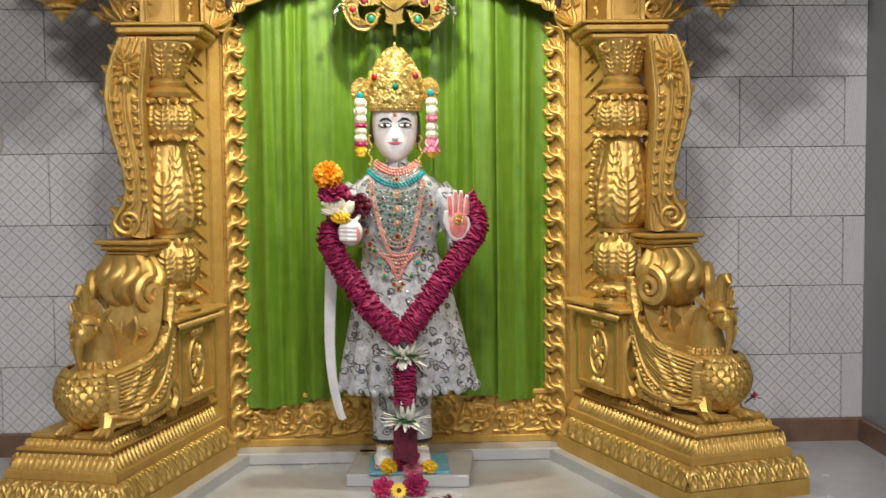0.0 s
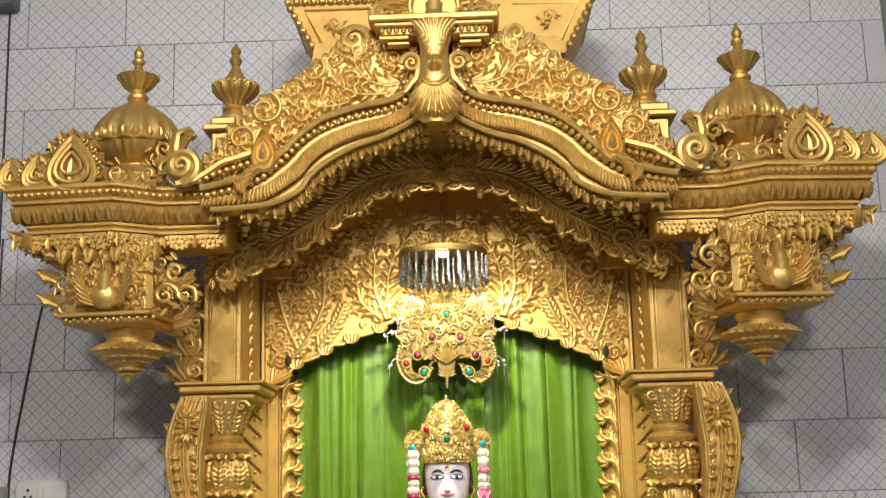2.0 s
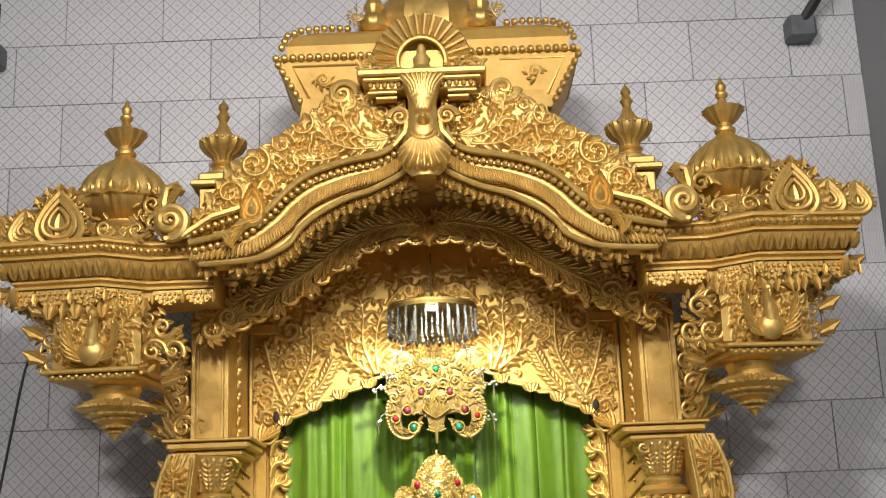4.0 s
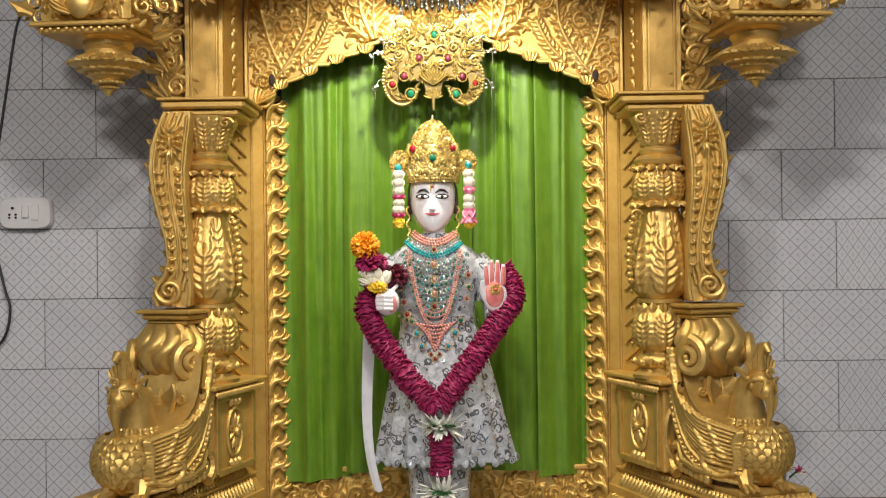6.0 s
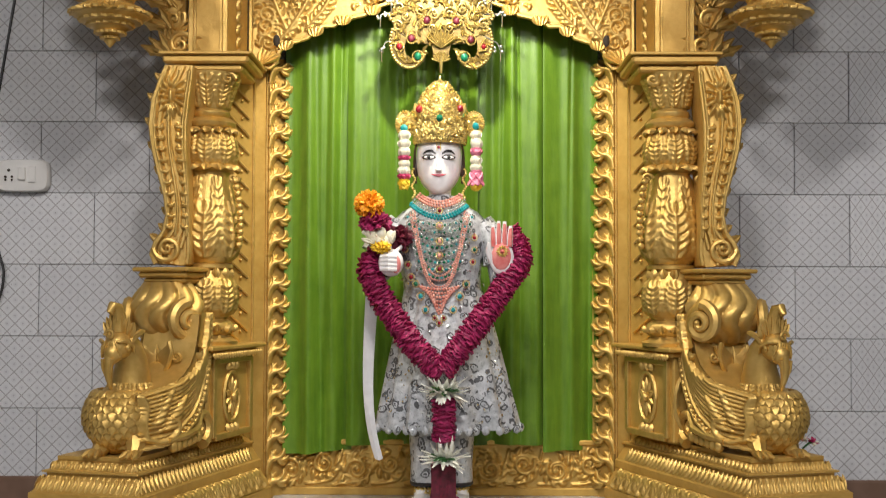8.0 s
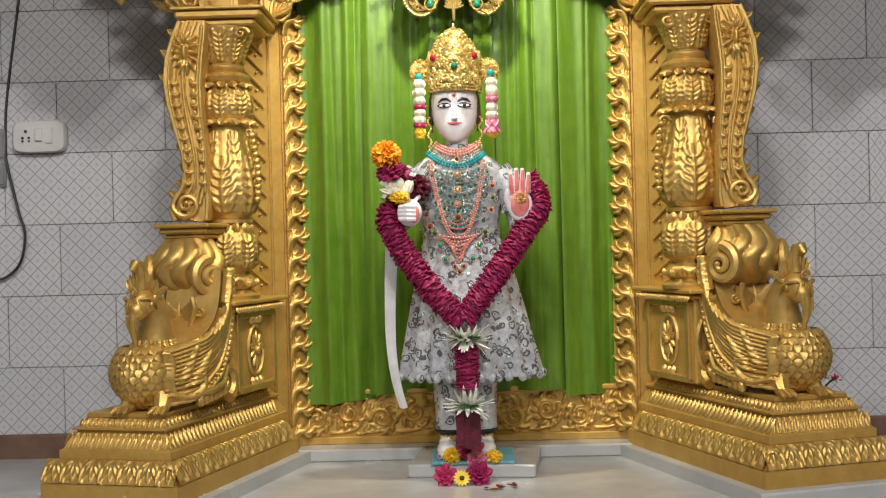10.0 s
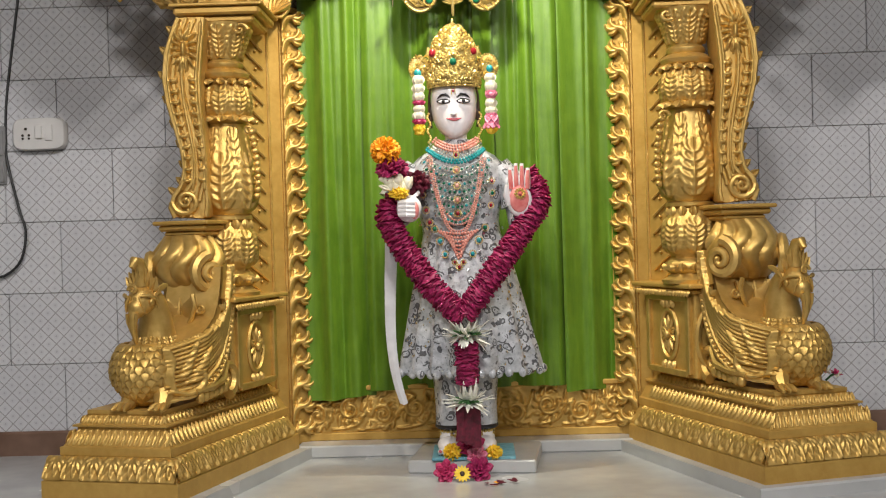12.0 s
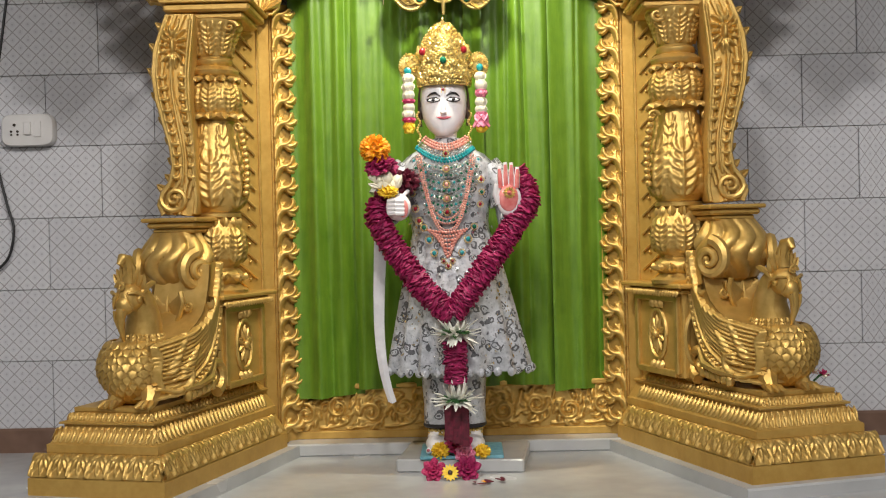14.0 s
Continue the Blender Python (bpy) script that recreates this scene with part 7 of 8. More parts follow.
    tube(b, [(hx - 0.0185, fy + 0.0040, 0.2180), (hx - 0.008, fy - 0.0010, 0.2155), (hx, fy - 0.0020, 0.2145), (hx + 0.008, fy - 0.0010, 0.2155), (hx + 0.0185, fy + 0.0040, 0.2180)], [0.0008, 0.0032, 0.0036, 0.0032, 0.0008], 6, 4, 0.6)
    for dx in (-0.005, 0.005):
        tube(b, [(hx + dx, fy + 0.002, 0.304), (hx + dx * 0.9, fy - 0.0020, 0.276)], 0.0009, 5, 7)
    blob(b, (hx, fy - 0.0012, 0.285), (0.0036, 0.0018, 0.0036), 8, 5, 4)
    # arm that holds the flowers
    tube(b, [(CX - 0.100, yc, 0.095), (CX - 0.135, yc - 0.005, 0.060), (CX - 0.150, yc - 0.010, 0.02)], [0.036, 0.040, 0.050], 14, 1)
    tube(b, [(CX - 0.145, yc - 0.01, 0.02), (CX - 0.150, yc - 0.02, -0.02), (CX - 0.140, yc - 0.06, -0.025), (CX - 0.122, yc - 0.105, -0.012)], [0.030, 0.028, 0.024, 0.020], 12, 1)
    tube(b, [(CX - 0.127, yc - 0.095, -0.016), (CX - 0.122, yc - 0.108, -0.012)], [0.024, 0.023], 12, 3)
    blob(b, (CX - 0.117, yc - 0.125, -0.004), (0.031, 0.020, 0.034), 14, 8, 0)
    for k in range(4):
        tube(b, [(CX - 0.103, yc - 0.144, 0.010 - 0.010 * k), (CX - 0.122, yc - 0.152, 0.011 - 0.010 * k), (CX - 0.140, yc - 0.140, 0.010 - 0.0095 * k)], 0.0062, 8, 0)
    blob(b, (CX - 0.104, yc - 0.142, -0.008), (0.012, 0.006, 0.022), 10, 6, 2)
    tube(b, [(CX - 0.085, yc - 0.09, 0.045), (CX - 0.115, yc - 0.135, 0.012)], 0.005, 6, 0)
    # raised palm
    tube(b, [(CX + 0.100, yc, 0.095), (CX + 0.138, yc - 0.004, 0.050), (CX + 0.150, yc - 0.008, 0.0)], [0.036, 0.038, 0.044], 14, 1)
    tube(b, [(CX + 0.148, yc - 0.008, 0.0), (CX + 0.154, yc - 0.03, -0.05), (CX + 0.152, yc - 0.075, -0.050), (CX + 0.150, yc - 0.105, -0.032)], [0.030, 0.028, 0.024, 0.020], 12, 1)
    blob(b, (CX + 0.151, yc - 0.118, 0.008), (0.0305, 0.013, 0.040), 16, 9, 0)
    blob(b, (CX + 0.150, yc - 0.1265, 0.012), (0.0235, 0.0062, 0.033), 16, 9, 2)
    for k, top in enumerate((0.088, 0.098, 0.097, 0.086)):
        x = CX + 0.151 + (-0.0195 + 0.013 * k)
        tube(b, [(x, yc - 0.119, 0.036), (x + 0.001 * (k - 1.5), yc - 0.122, 0.065), (x + 0.0015 * (k - 1.5), yc - 0.121, top)], [0.0072, 0.0068, 0.0045], 8, 0)
        tube(b, [(x, yc - 0.1236, 0.036), (x + 0.001 * (k - 1.5), yc - 0.1265, 0.065), (x + 0.0015 * (k - 1.5), yc - 0.1246, top - 0.006)], [0.0055, 0.0052, 0.0035], 8, 2)
    tube(b, [(CX + 0.128, yc - 0.118, 0.0), (CX + 0.119, yc - 0.126, 0.022), (CX + 0.121, yc - 0.130, 0.046)], [0.009, 0.0078, 0.005], 8, 0)
    for k in range(12):
        a = 2 * math.pi * k / 12
        leaf(b, at(CX + 0.152, yc - 0.134, 0.024) @ Matrix.Rotation(a, 4, "Y") @ Matrix.Translation((0, 0, 0.006)), 0.010, 0.0055, 0.4, 0, 5, n=3)
    blob(b, (CX + 0.152, yc - 0.135, 0.024), 0.0042, 8, 5, 2)
    return thing("deity_statue", b, [SKIN, BROCADE, HENNA, INK, LIP, GOLD_LEAF, HAIR, YELLOW], "white marble deity statue dressed in silver brocade coat on a plinth", "statue")


statue()


def crown():
    root = empty("crown", (CX - 0.001, 2.742, 0.300), "tall gold filigree crown with teal and red stones", "crown")
    prof = [(0.062, -0.003), (0.0645, 0.002), (0.0655, 0.020), (0.064, 0.048), (0.061, 0.070), (0.057, 0.090), (0.050, 0.108), (0.041, 0.124), (0.030, 0.138), (0.018, 0.150), (0.006, 0.162)]
    b = B()
    lathe(b, prof, (0, 0, 0), 28)
    shell = part("shell", b, FILIGREE, root)
    rg = random.Random(9)

    def radius(z):
        for (r0, z0), (r1, z1) in zip(prof, prof[1:]):
            if z <= z1:
                return r0 + (r1 - r0) * (z - z0) / (z1 - z0)
        return 0.006

    b = B()
    for i in range(760):
        z = 0.002 + 0.150 * (i + rg.random()) / 760
        a = rg.uniform(-1.75, 1.75)
        m = Matrix.Rotation(a, 4, "Z") @ Matrix.Translation((0, -radius(z) - 0.0005, z)) @ Matrix.Rotation(rg.uniform(-3, 3), 4, "Y")
        if i % 3:                            # curling wire work
            r = rg.uniform(0.0045, 0.0075)
            tube(b, [m @ Vector((r * math.cos(q) * (1 - 0.09 * q), -0.002, r * math.sin(q) * (1 - 0.09 * q))) for q in (0.85 * j for j in range(7))], 0.0019, 5)
        else:
            blob(b, (0, 0, 0), rg.uniform(0.0026, 0.0042), 6, 4, 0, m)
    for z in (-0.001, 0.006):
        r = radius(z) + 0.002
        bead_line(b, [(r * math.cos(a), r * math.sin(a), z) for a in (2 * math.pi * i / 40 for i in range(41))], 0.0030, 0.0066)
    for k in range(16):                      # rosette round the middle stone
        a = 2 * math.pi * k / 16
        blob(b, (0.017 * math.cos(a), -0.0665, 0.056 + 0.017 * math.sin(a)), 0.0036, 7, 4)
    for k in range(15):                      # low uneven leaf points along the upper outline
        q = (k - 7) / 7
        zz = 0.150 - 0.098 * abs(q) ** 1.5
        leaf(b, at(q * 0.060, -0.018, zz - 0.006) @ Matrix.Rotation(q * 0.95, 4, "Y"), rg.uniform(0.014, 0.020), 0.016, 0.4, 0.1, n=4)
    tube(b, [(0, -0.01, 0.152), (0, -0.01, 0.172)], [0.005, 0.002], 6)
    part("filigree", b, GOLD_LEAF, shell)
    for q in (-1, 1):
        b = B()
        m = at(q * 0.086, -0.014, 0.048, 0, 0, -q * 15)
        rows = [[m @ Vector((0.026 * f * math.cos(a) * (1 + 0.06 * math.cos(8 * a)), y, 0.032 * f * math.sin(a))) for a in (2 * math.pi * k / 24 for k in range(24))] for f, y in ((0.02, -0.006), (0.95, -0.004), (1, 0.004), (0.02, 0.006))]
        quads(b, rows, close_u=True, close_v=True)
        for i in range(40):
            a, r = rg.uniform(0, 6.28), rg.uniform(0.006, 0.024)
            leaf(b, m @ Matrix.Translation((r * math.cos(a), -0.006, r * 1.2 * math.sin(a))) @ Matrix.Rotation(rg.uniform(-3, 3), 4, "Y"), 0.010, 0.006, 0.7, 0.2, n=3)
        bead_line(b, [m @ Vector((0.026 * math.cos(a), -0.003, 0.032 * math.sin(a))) for a in (2 * math.pi * k / 24 for k in range(25))], 0.003, 0.0066)
        tube(b, [(q * 0.060, -0.01, 0.045), (q * 0.075, -0.01, 0.055)], 0.008, 6)
        part("ear_disc", b, GOLD_LEAF, root)
    for x, y, z, r, m in ((0, -0.069, 0.056, 0.0085, EMERALD), (-0.090, -0.026, 0.036, 0.0095, TEAL), (0.090, -0.026, 0.042, 0.0085, TEAL), (-0.051, -0.042, 0.082, 0.009, RUBY), (0.051, -0.042, 0.084, 0.008, RUBY)):
        b = B()
        blob(b, (x, y, z), (r, 0.005, r * 1.1), 10, 6)
        part("stone", b, m, root)
    for q in (-1, 1):
        b = B()
        leaf(b, at(q * 0.052, -0.034, 0.064) @ Matrix.Rotation(q * 0.30, 4, "Y"), 0.036, 0.024, 0.4, 0.0, lobes=2)
        part("side_plume", b, GOLD_LEAF, root)


crown()


def flower_string(q, stack):
    root = empty("flower_string", (CX + q * 0.090, 2.710, 0.328), "hanging string of white, pink and yellow flowers beside the statue's face", "flower string", "flower strings")
    z = 0.0
    mats = {"w": CREAM, "p": ROSE, "k": PINK, "y": YELLOW}
    rg = random.Random(30 + q)
    for c, h, w in stack:
        w *= 1.45
        b = B()
        n = 7
        for k in range(n):
            a = 2 * math.pi * k / n + rg.uniform(-0.2, 0.2)
            m = Matrix.Translation((rg.uniform(-0.002, 0.002), 0, z)) @ Matrix.Rotation(a, 4, "Z") @ Matrix.Translation((0, -w * 0.35, 0)) @ Matrix.Rotation(0.5 if c == "w" else 0.9, 4, "X")
            leaf(b, m, -h * 1.40, w * 1.20, 0.3, -0.25, n=4)
        blob(b, (0, 0, z - h * 0.5), (w * 0.58, w * 0.55, h * 0.52), 9, 6)
        part("flower", b, mats[c], root)
        z -= h


flower_string(-1, [("w", 0.020, 0.017), ("w", 0.021, 0.018), ("w", 0.020, 0.018), ("p", 0.012, 0.018), ("w", 0.016, 0.017), ("w", 0.018, 0.018), ("p", 0.014, 0.019), ("y", 0.022, 0.018)])
flower_string(1, [("w", 0.018, 0.016), ("w", 0.024, 0.018), ("k", 0.020, 0.019), ("w", 0.020, 0.017), ("w", 0.016, 0.017), ("k", 0.034, 0.021), ("y", 0.015, 0.018)])


def necklaces():
    root = empty("jewelled_necklaces", (CX, 2.745, 0.1), "layered turquoise, silver and coral bead necklaces over the brocade coat", "necklace")

    def arc(w, z0, z1, p=2.0, lift=0.006, n=40):
        out = []
        for i in range(n + 1):
            t = 2 * i / n - 1
            x = w * t
            z = z1 + (z0 - z1) * abs(t) ** p
            hw, hd = (0.118, 0.070) if z < 0.095 else (0.118 - 1.1 * (z - 0.095), 0.069 - 0.55 * (z - 0.095))
            y = -hd * math.sqrt(max(0.05, 1 - (x / hw) ** 2)) - lift
            out.append((x, y, z - 0.1))
        return out

    rg = random.Random(2)
    def strand(name, rows, mat, r, step, label=""):
        b = B()
        for w, z0, z1, p, lift in rows:
            bead_line(b, arc(w, z0, z1, p, lift), r, step)
        part(name, b, mat, root, label)

    strand("bead_strand", [(0.072, 0.148, 0.113, 2, 0.016), (0.074, 0.144, 0.106, 2, 0.015)], TEAL, 0.0042, 0.0086, "turquoise bead collar")
    strand("bead_strand", [(0.050, 0.172, 0.150, 2, 0.018), (0.054, 0.168, 0.143, 2, 0.018), (0.058, 0.163, 0.136, 2, 0.017)], CORAL, 0.0038, 0.0076, "coral pink bead collar")
    strand("bead_strand", [(0.064, 0.158, 0.127, 2, 0.017), (0.068, 0.152, 0.120, 2, 0.016), (0.070, 0.125, 0.084, 2, 0.010), (0.072, 0.110, 0.068, 2, 0.010), (0.080, 0.090, 0.040, 2, 0.009), (0.082, 0.065, 0.012, 2, 0.009)], SILVER, 0.0034, 0.0085, "silver bead strand")
    strand("bead_strand", [(0.062, 0.128, -0.062, 2.6, 0.010), (0.068, 0.128, -0.068, 2.6, 0.010), (0.074, 0.128, -0.046, 2.6, 0.009), (0.056, 0.05, -0.035, 2.2, 0.009)], CORAL, 0.0028, 0.0058, "long coral pink chain")
    for k in range(8):
        z = 0.096 - 0.0185 * k
        w = 0.080 - 0.005 * k
        b = B()
        c = B()
        d = B()
        pts = arc(w, z + 0.016, z - 0.006, 2, 0.009, 12 - k // 2)
        for i, p in enumerate(pts):
            tgt = c if (i + k) % 3 == 0 else b
            blob(tgt, p, (0.0034, 0.003, 0.0034), 8, 4)
            bead_line(d, [(p[0] + 0.0068 * math.cos(a), p[1] + 0.001, p[2] + 0.0068 * math.sin(a)) for a in (2 * math.pi * j / 9 for j in range(10))], 0.0022, 0.0046)
        part("stone_strand", b, EMERALD, root)
        part("stone_strand", c, TEAL, root)
        part("stone_setting", d, SILVER, root)
    # fan of coral rows at the waist with its end stones
    strand("bib", [(0.050 - 0.006 * k, -0.060 - 0.004 * k, -0.068 - 0.010 * k, 2, 0.010) for k in range(7)], CORAL, 0.0040, 0.0076, "fan-shaped coral bib")
    for x, z, m, r in ((-0.058, -0.055, EMERALD, 0.007), (0.066, -0.055, EMERALD, 0.007), (0, -0.150, RUBY, 0.006), (-0.011, -0.138, RUBY, 0.005), (0.011, -0.138, RUBY, 0.005), (-0.046, -0.085, TEAL, 0.008), (0.050, -0.085, TEAL, 0.008), (-0.034, -0.118, TEAL, 0.007), (0.034, -0.118, TEAL, 0.007), (-0.078, -0.008, RUBY, 0.007), (-0.070, -0.038, RUBY, 0.007), (0.082, 0.0, RUBY, 0.006), (0, 0.125, RUBY, 0.006), (0, 0.088, CORAL, 0.007), (0, 0.050, CORAL, 0.007), (0, 0.015, CORAL, 0.007), (0, -0.018, RUBY, 0.007), (-0.082, 0.06, RUBY, 0.006), (0.086, 0.06, RUBY, 0.006), (0.086, 0.03, EMERALD, 0.006), (-0.085, 0.03, EMERALD, 0.006)):
        hd = 0.078
        y = -hd * math.sqrt(max(0.05, 1 - (x / 0.124) ** 2)) - 0.008
        b = B()
        blob(b, (x, y, z - 0.1), (r * 0.7, 0.004, r * 0.8), 9, 5)
        s1 = part("pendant_stone", b, m, root)
        b = B()
        bead_line(b, [(x + r * 1.15 * math.cos(a), y, z - 0.1 + r * 1.2 * math.sin(a)) for a in (2 * math.pi * j / 12 for j in range(13))], 0.0019, 0.0042)
        part("setting", b, GOLD_LEAF, root)


necklaces()


def sequins():
    b = B()
    rg = random.Random(14)
    for i in range(210):
        z = rg.uniform(-0.40, 0.09)
        a = rg.uniform(math.pi + 0.35, 2 * math.pi - 0.35)
        hw, hd = (0.121, 0.072) if z > -0.05 else (0.105 + 0.20 * (-0.05 - z), 0.070 + 0.115 * (-0.05 - z))
        x, y = hw * math.cos(a) + (0.012 if z < -0.05 else 0), hd * math.sin(a)
        m = Matrix.Translation((CX + x * 1.03, 2.745 + y * 1.05, z)) @ Matrix.Rotation(a + math.pi / 2, 4, "Z") @ Matrix.Rotation(rg.uniform(-0.5, 0.5), 4, "X")
        r = rg.uniform(0.0018, 0.0042)
        lathe(b, [(r * 0.3, 0), (r, 0.0004), (r, 0.0010), (r * 0.3, 0.0014)], seg=7, m=m @ Matrix.Rotation(math.pi / 2, 4, "X"))
    thing("sequins", b, SILVER, "small mirror sequins scattered over the brocade coat", "sequins", kind="stuff")


sequins()

# white scarf end hanging at the statue's side
b = B()
rows = []
for k in range(13):
    t = k / 12
    x = CX - 0.168 - 0.012 * math.sin(t * 2.2) + 0.030 * t ** 4
    w = 0.016 - 0.006 * t
    z = -0.085 - 0.40 * t
    y = 2.70 + 0.01 * math.sin(t * 5)
    rows.append([(x - w, y, z), (x, y - 0.005, z - 0.004), (x + w, y, z), (x + w, y + 0.004, z), (x, y, z - 0.004), (x - w, y + 0.004, z)])
quads(b, rows, close_v=True, cap=True)
thing("scarf", b, SCARF, "long white satin scarf end hanging beside the statue", "scarf")


# ---------------------------------------------------------------- garland and flowers
def petal_rope(b, pts, r, step, per, seed, size=0.017, mi=0):
    rg = random.Random(seed)
    pts = [Vector(p) for p in pts]
    fine = []
    for a in range(len(pts) - 1):
        p0, p1, p2, p3 = pts[max(a - 1, 0)], pts[a], pts[a + 1], pts[min(a + 2, len(pts) - 1)]
        n = max(1, int((p2 - p1).length / step))
        for i in range(n):
            t = i / n
            fine.append(0.5 * (2 * p1 + (p2 - p0) * t + (2 * p0 - 5 * p1 + 4 * p2 - p3) * t * t + (3 * p1 - p0 - 3 * p2 + p3) * t ** 3))
    fine.append(pts[-1])
    tube(b, fine[::2] + [fine[-1]], r * 0.80, 10, mi)
    for i, p in enumerate(fine):
        d = (fine[min(i + 1, len(fine) - 1)] - fine[max(i - 1, 0)]).normalized()
        frame_m = d.to_track_quat("Z", "Y").to_matrix().to_4x4()
        for k in range(per):
            a = 2 * math.pi * (k + rg.random()) / per
            m = Matrix.Translation(p) @ frame_m @ Matrix.Rotation(a, 4, "Z") @ Matrix.Translation((0, -r * rg.uniform(0.58, 0.74), rg.uniform(-0.004, 0.004))) @ Matrix.Rotation(rg.uniform(1.15, 1.75), 4, "X") @ Matrix.Rotation(rg.uniform(-0.4, 0.4), 4, "Z")
            leaf(b, m, size * rg.uniform(0.50, 0.75), size * 1.25, 0.16, rg.uniform(-0.4, 0.5), mi, n=3)


def garland():
    root = empty("garland", (CX, 2.64, -0.05), "thick crimson flower garland with white flower tassel worn by the statue", "garland")
    V = lambda *p: (p[0], p[1] - 2.64, p[2] + 0.05)
    b = B()
    petal_rope(b, [V(-0.150, 2.665, 0.015), V(-0.170, 2.64, -0.022), V(-0.139, 2.628, -0.090), V(-0.102, 2.620, -0.146), V(-0.068, 2.614, -0.192), V(-0.030, 2.608, -0.236), V(0.006, 2.604, -0.268)], 0.0290, 0.0066, 11, 1, 0.0205)
    part("rope", b, CRIMSON, root)
    b = B()
    petal_rope(b, [V(0.170, 2.685, 0.075), V(0.190, 2.668, 0.040), V(0.195, 2.645, -0.004), V(0.154, 2.632, -0.066), V(0.116, 2.622, -0.120), V(0.080, 2.614, -0.170), V(0.042, 2.608, -0.220), V(0.008, 2.602, -0.262)], 0.0290, 0.0066, 11, 2, 0.0205)
    part("rope", b, CRIMSON, root)
    for z, sd in ((-0.312, 5), (-0.470, 6)):
        b = B()
        rg = random.Random(sd)
        for k in range(70):
            a = 2 * math.pi * rg.random()
            m = at(*V(0.014, 2.602, z)) @ Matrix.Rotation(a, 4, "Z") @ Matrix.Translation((0, -0.014, 0)) @ Matrix.Rotation(rg.uniform(0.3, 2.4), 4, "X")
            leaf(b, m, rg.uniform(0.032, 0.056), 0.0115, 0.25, rg.uniform(-0.3, 0.2), n=3)
        blob(b, V(0.014, 2.602, z), (0.016, 0.014, 0.018), 10, 6)
        cl = part("white_flower", b, WHITEPETAL, root)
        b = B()
        for k in range(9):
            a = math.pi + math.pi * k / 8
            m = at(*V(0.014, 2.588, z + 0.004)) @ Matrix.Rotation(a - math.pi * 1.5, 4, "Z") @ Matrix.Translation((0, -0.012, 0)) @ Matrix.Rotation(rg.uniform(0.8, 2.0), 4, "X")
            leaf(b, m, 0.024, 0.015, 0.2, 0.1, n=3)
        part("sepal", b, GREEN_LEAF, cl, "dark green sepals")
    b = B()
    petal_rope(b, [V(0.014, 2.602, -0.335), V(0.013, 2.602, -0.38), V(0.012, 2.602, -0.428)], 0.029, 0.0062, 12, 3)
    part("tassel_roll", b, CRIMSON, root)
    b = B()
    rg = random.Random(12)
    for k in range(5):
        x = -0.008 + 0.010 * k
        quads(b, [[V(x - 0.010 + rg.uniform(-0.003, 0.003), 2.60 + 0.004 * (k % 2), z), V(x, 2.597 + 0.004 * (k % 2), z), V(x + 0.010, 2.60 + 0.004 * (k % 2), z), V(x, 2.606 + 0.004 * (k % 2), z)] for z in (-0.485, -0.52, -0.545, -0.568 - 0.004 * k)], close_v=True, cap=True)
    part("tassel_end", b, DEEPRED, root, "dark red petal strips")


garland()


def pompon(name, x, y, z, r, mat, label, n=110, size=0.5, seed=1, flat=0.85, core=None):
    b = B()
    rg = random.Random(seed)
    blob(b, (0, 0, 0), (r * 0.72, r * 0.72, r * 0.65), 12, 8)
    for i in range(n):
        zz = 1 - 2 * (i + 0.5) / n
        a = i * 2.39996
        d = Vector((math.sqrt(1 - zz * zz) * math.cos(a), math.sqrt(1 - zz * zz) * math.sin(a), zz * flat))
        m = Matrix.Translation(d * r * 0.62) @ d.to_track_quat("Z", "Y").to_matrix().to_4x4() @ Matrix.Rotation(rg.uniform(0, 6.3), 4, "Z") @ Matrix.Rotation(rg.uniform(-0.5, 0.5), 4, "X")
        leaf(b, m, r * size, r * size * 0.8, 0.3, rg.uniform(-0.3, 0.3), n=3)
    ob = thing(name, b, mat, label, "flower")
    ob.location = (CX + x, y, z)
    return ob


def rose(x, y, z, r, mat, label, seed, tilt=(60, 0, 0)):
    b = B()
    rg = random.Random(seed)
    for ringi, (n, rad, open_a, ln) in enumerate(((3, 0.10, 0.05, 0.75), (5, 0.26, 0.25, 0.80), (6, 0.42, 0.55, 0.80), (7, 0.52, 0.95, 0.78))):
        for k in range(n):
            a = 2 * math.pi * (k + 0.37 * ringi) / n + rg.uniform(-0.15, 0.15)
            m = Matrix.Rotation(a, 4, "Z") @ Matrix.Translation((0, -rad * r, -0.3 * r)) @ Matrix.Rotation(open_a, 4, "X")
            leaf(b, m, r * ln, r * 0.80, -0.30, 0.15, n=4)
    blob(b, (0, 0, -0.25 * r), (0.5 * r, 0.5 * r, 0.3 * r), 10, 6)
    ob = thing("rose", b, mat, label, "flower", "roses at the feet")
    ob.matrix_world = pose(CX + x, y, z, *tilt)
    return ob


# the bunch in the hand
pompon("marigold", -0.170, 2.615, 0.137, 0.036, ORANGE, "bright orange marigold held at the top of the statue's bouquet", 170, 0.45, 1, 0.95)
pompon("dark_rose", -0.155, 2.622, 0.092, 0.030, CRIMSON, "crimson rose bunch under the orange marigold", 70, 0.8, 2, 0.7)
b = B()
for k, (x, z) in enumerate(((-0.160, 0.055), (-0.140, 0.066), (-0.128, 0.048), (-0.146, 0.046), (-0.118, 0.058), (-0.165, 0.068))):
    blob(b, (CX + x, 2.612 - 0.004 * (k % 2), z), (0.013, 0.011, 0.017), 10, 6)
    leaf(b, at(CX + x, 2.605, z - 0.012, 0, 0, 0) @ Matrix.Rotation(0.4 * (k - 3), 4, "Y"), 0.030, 0.014, 0.4, -0.1)
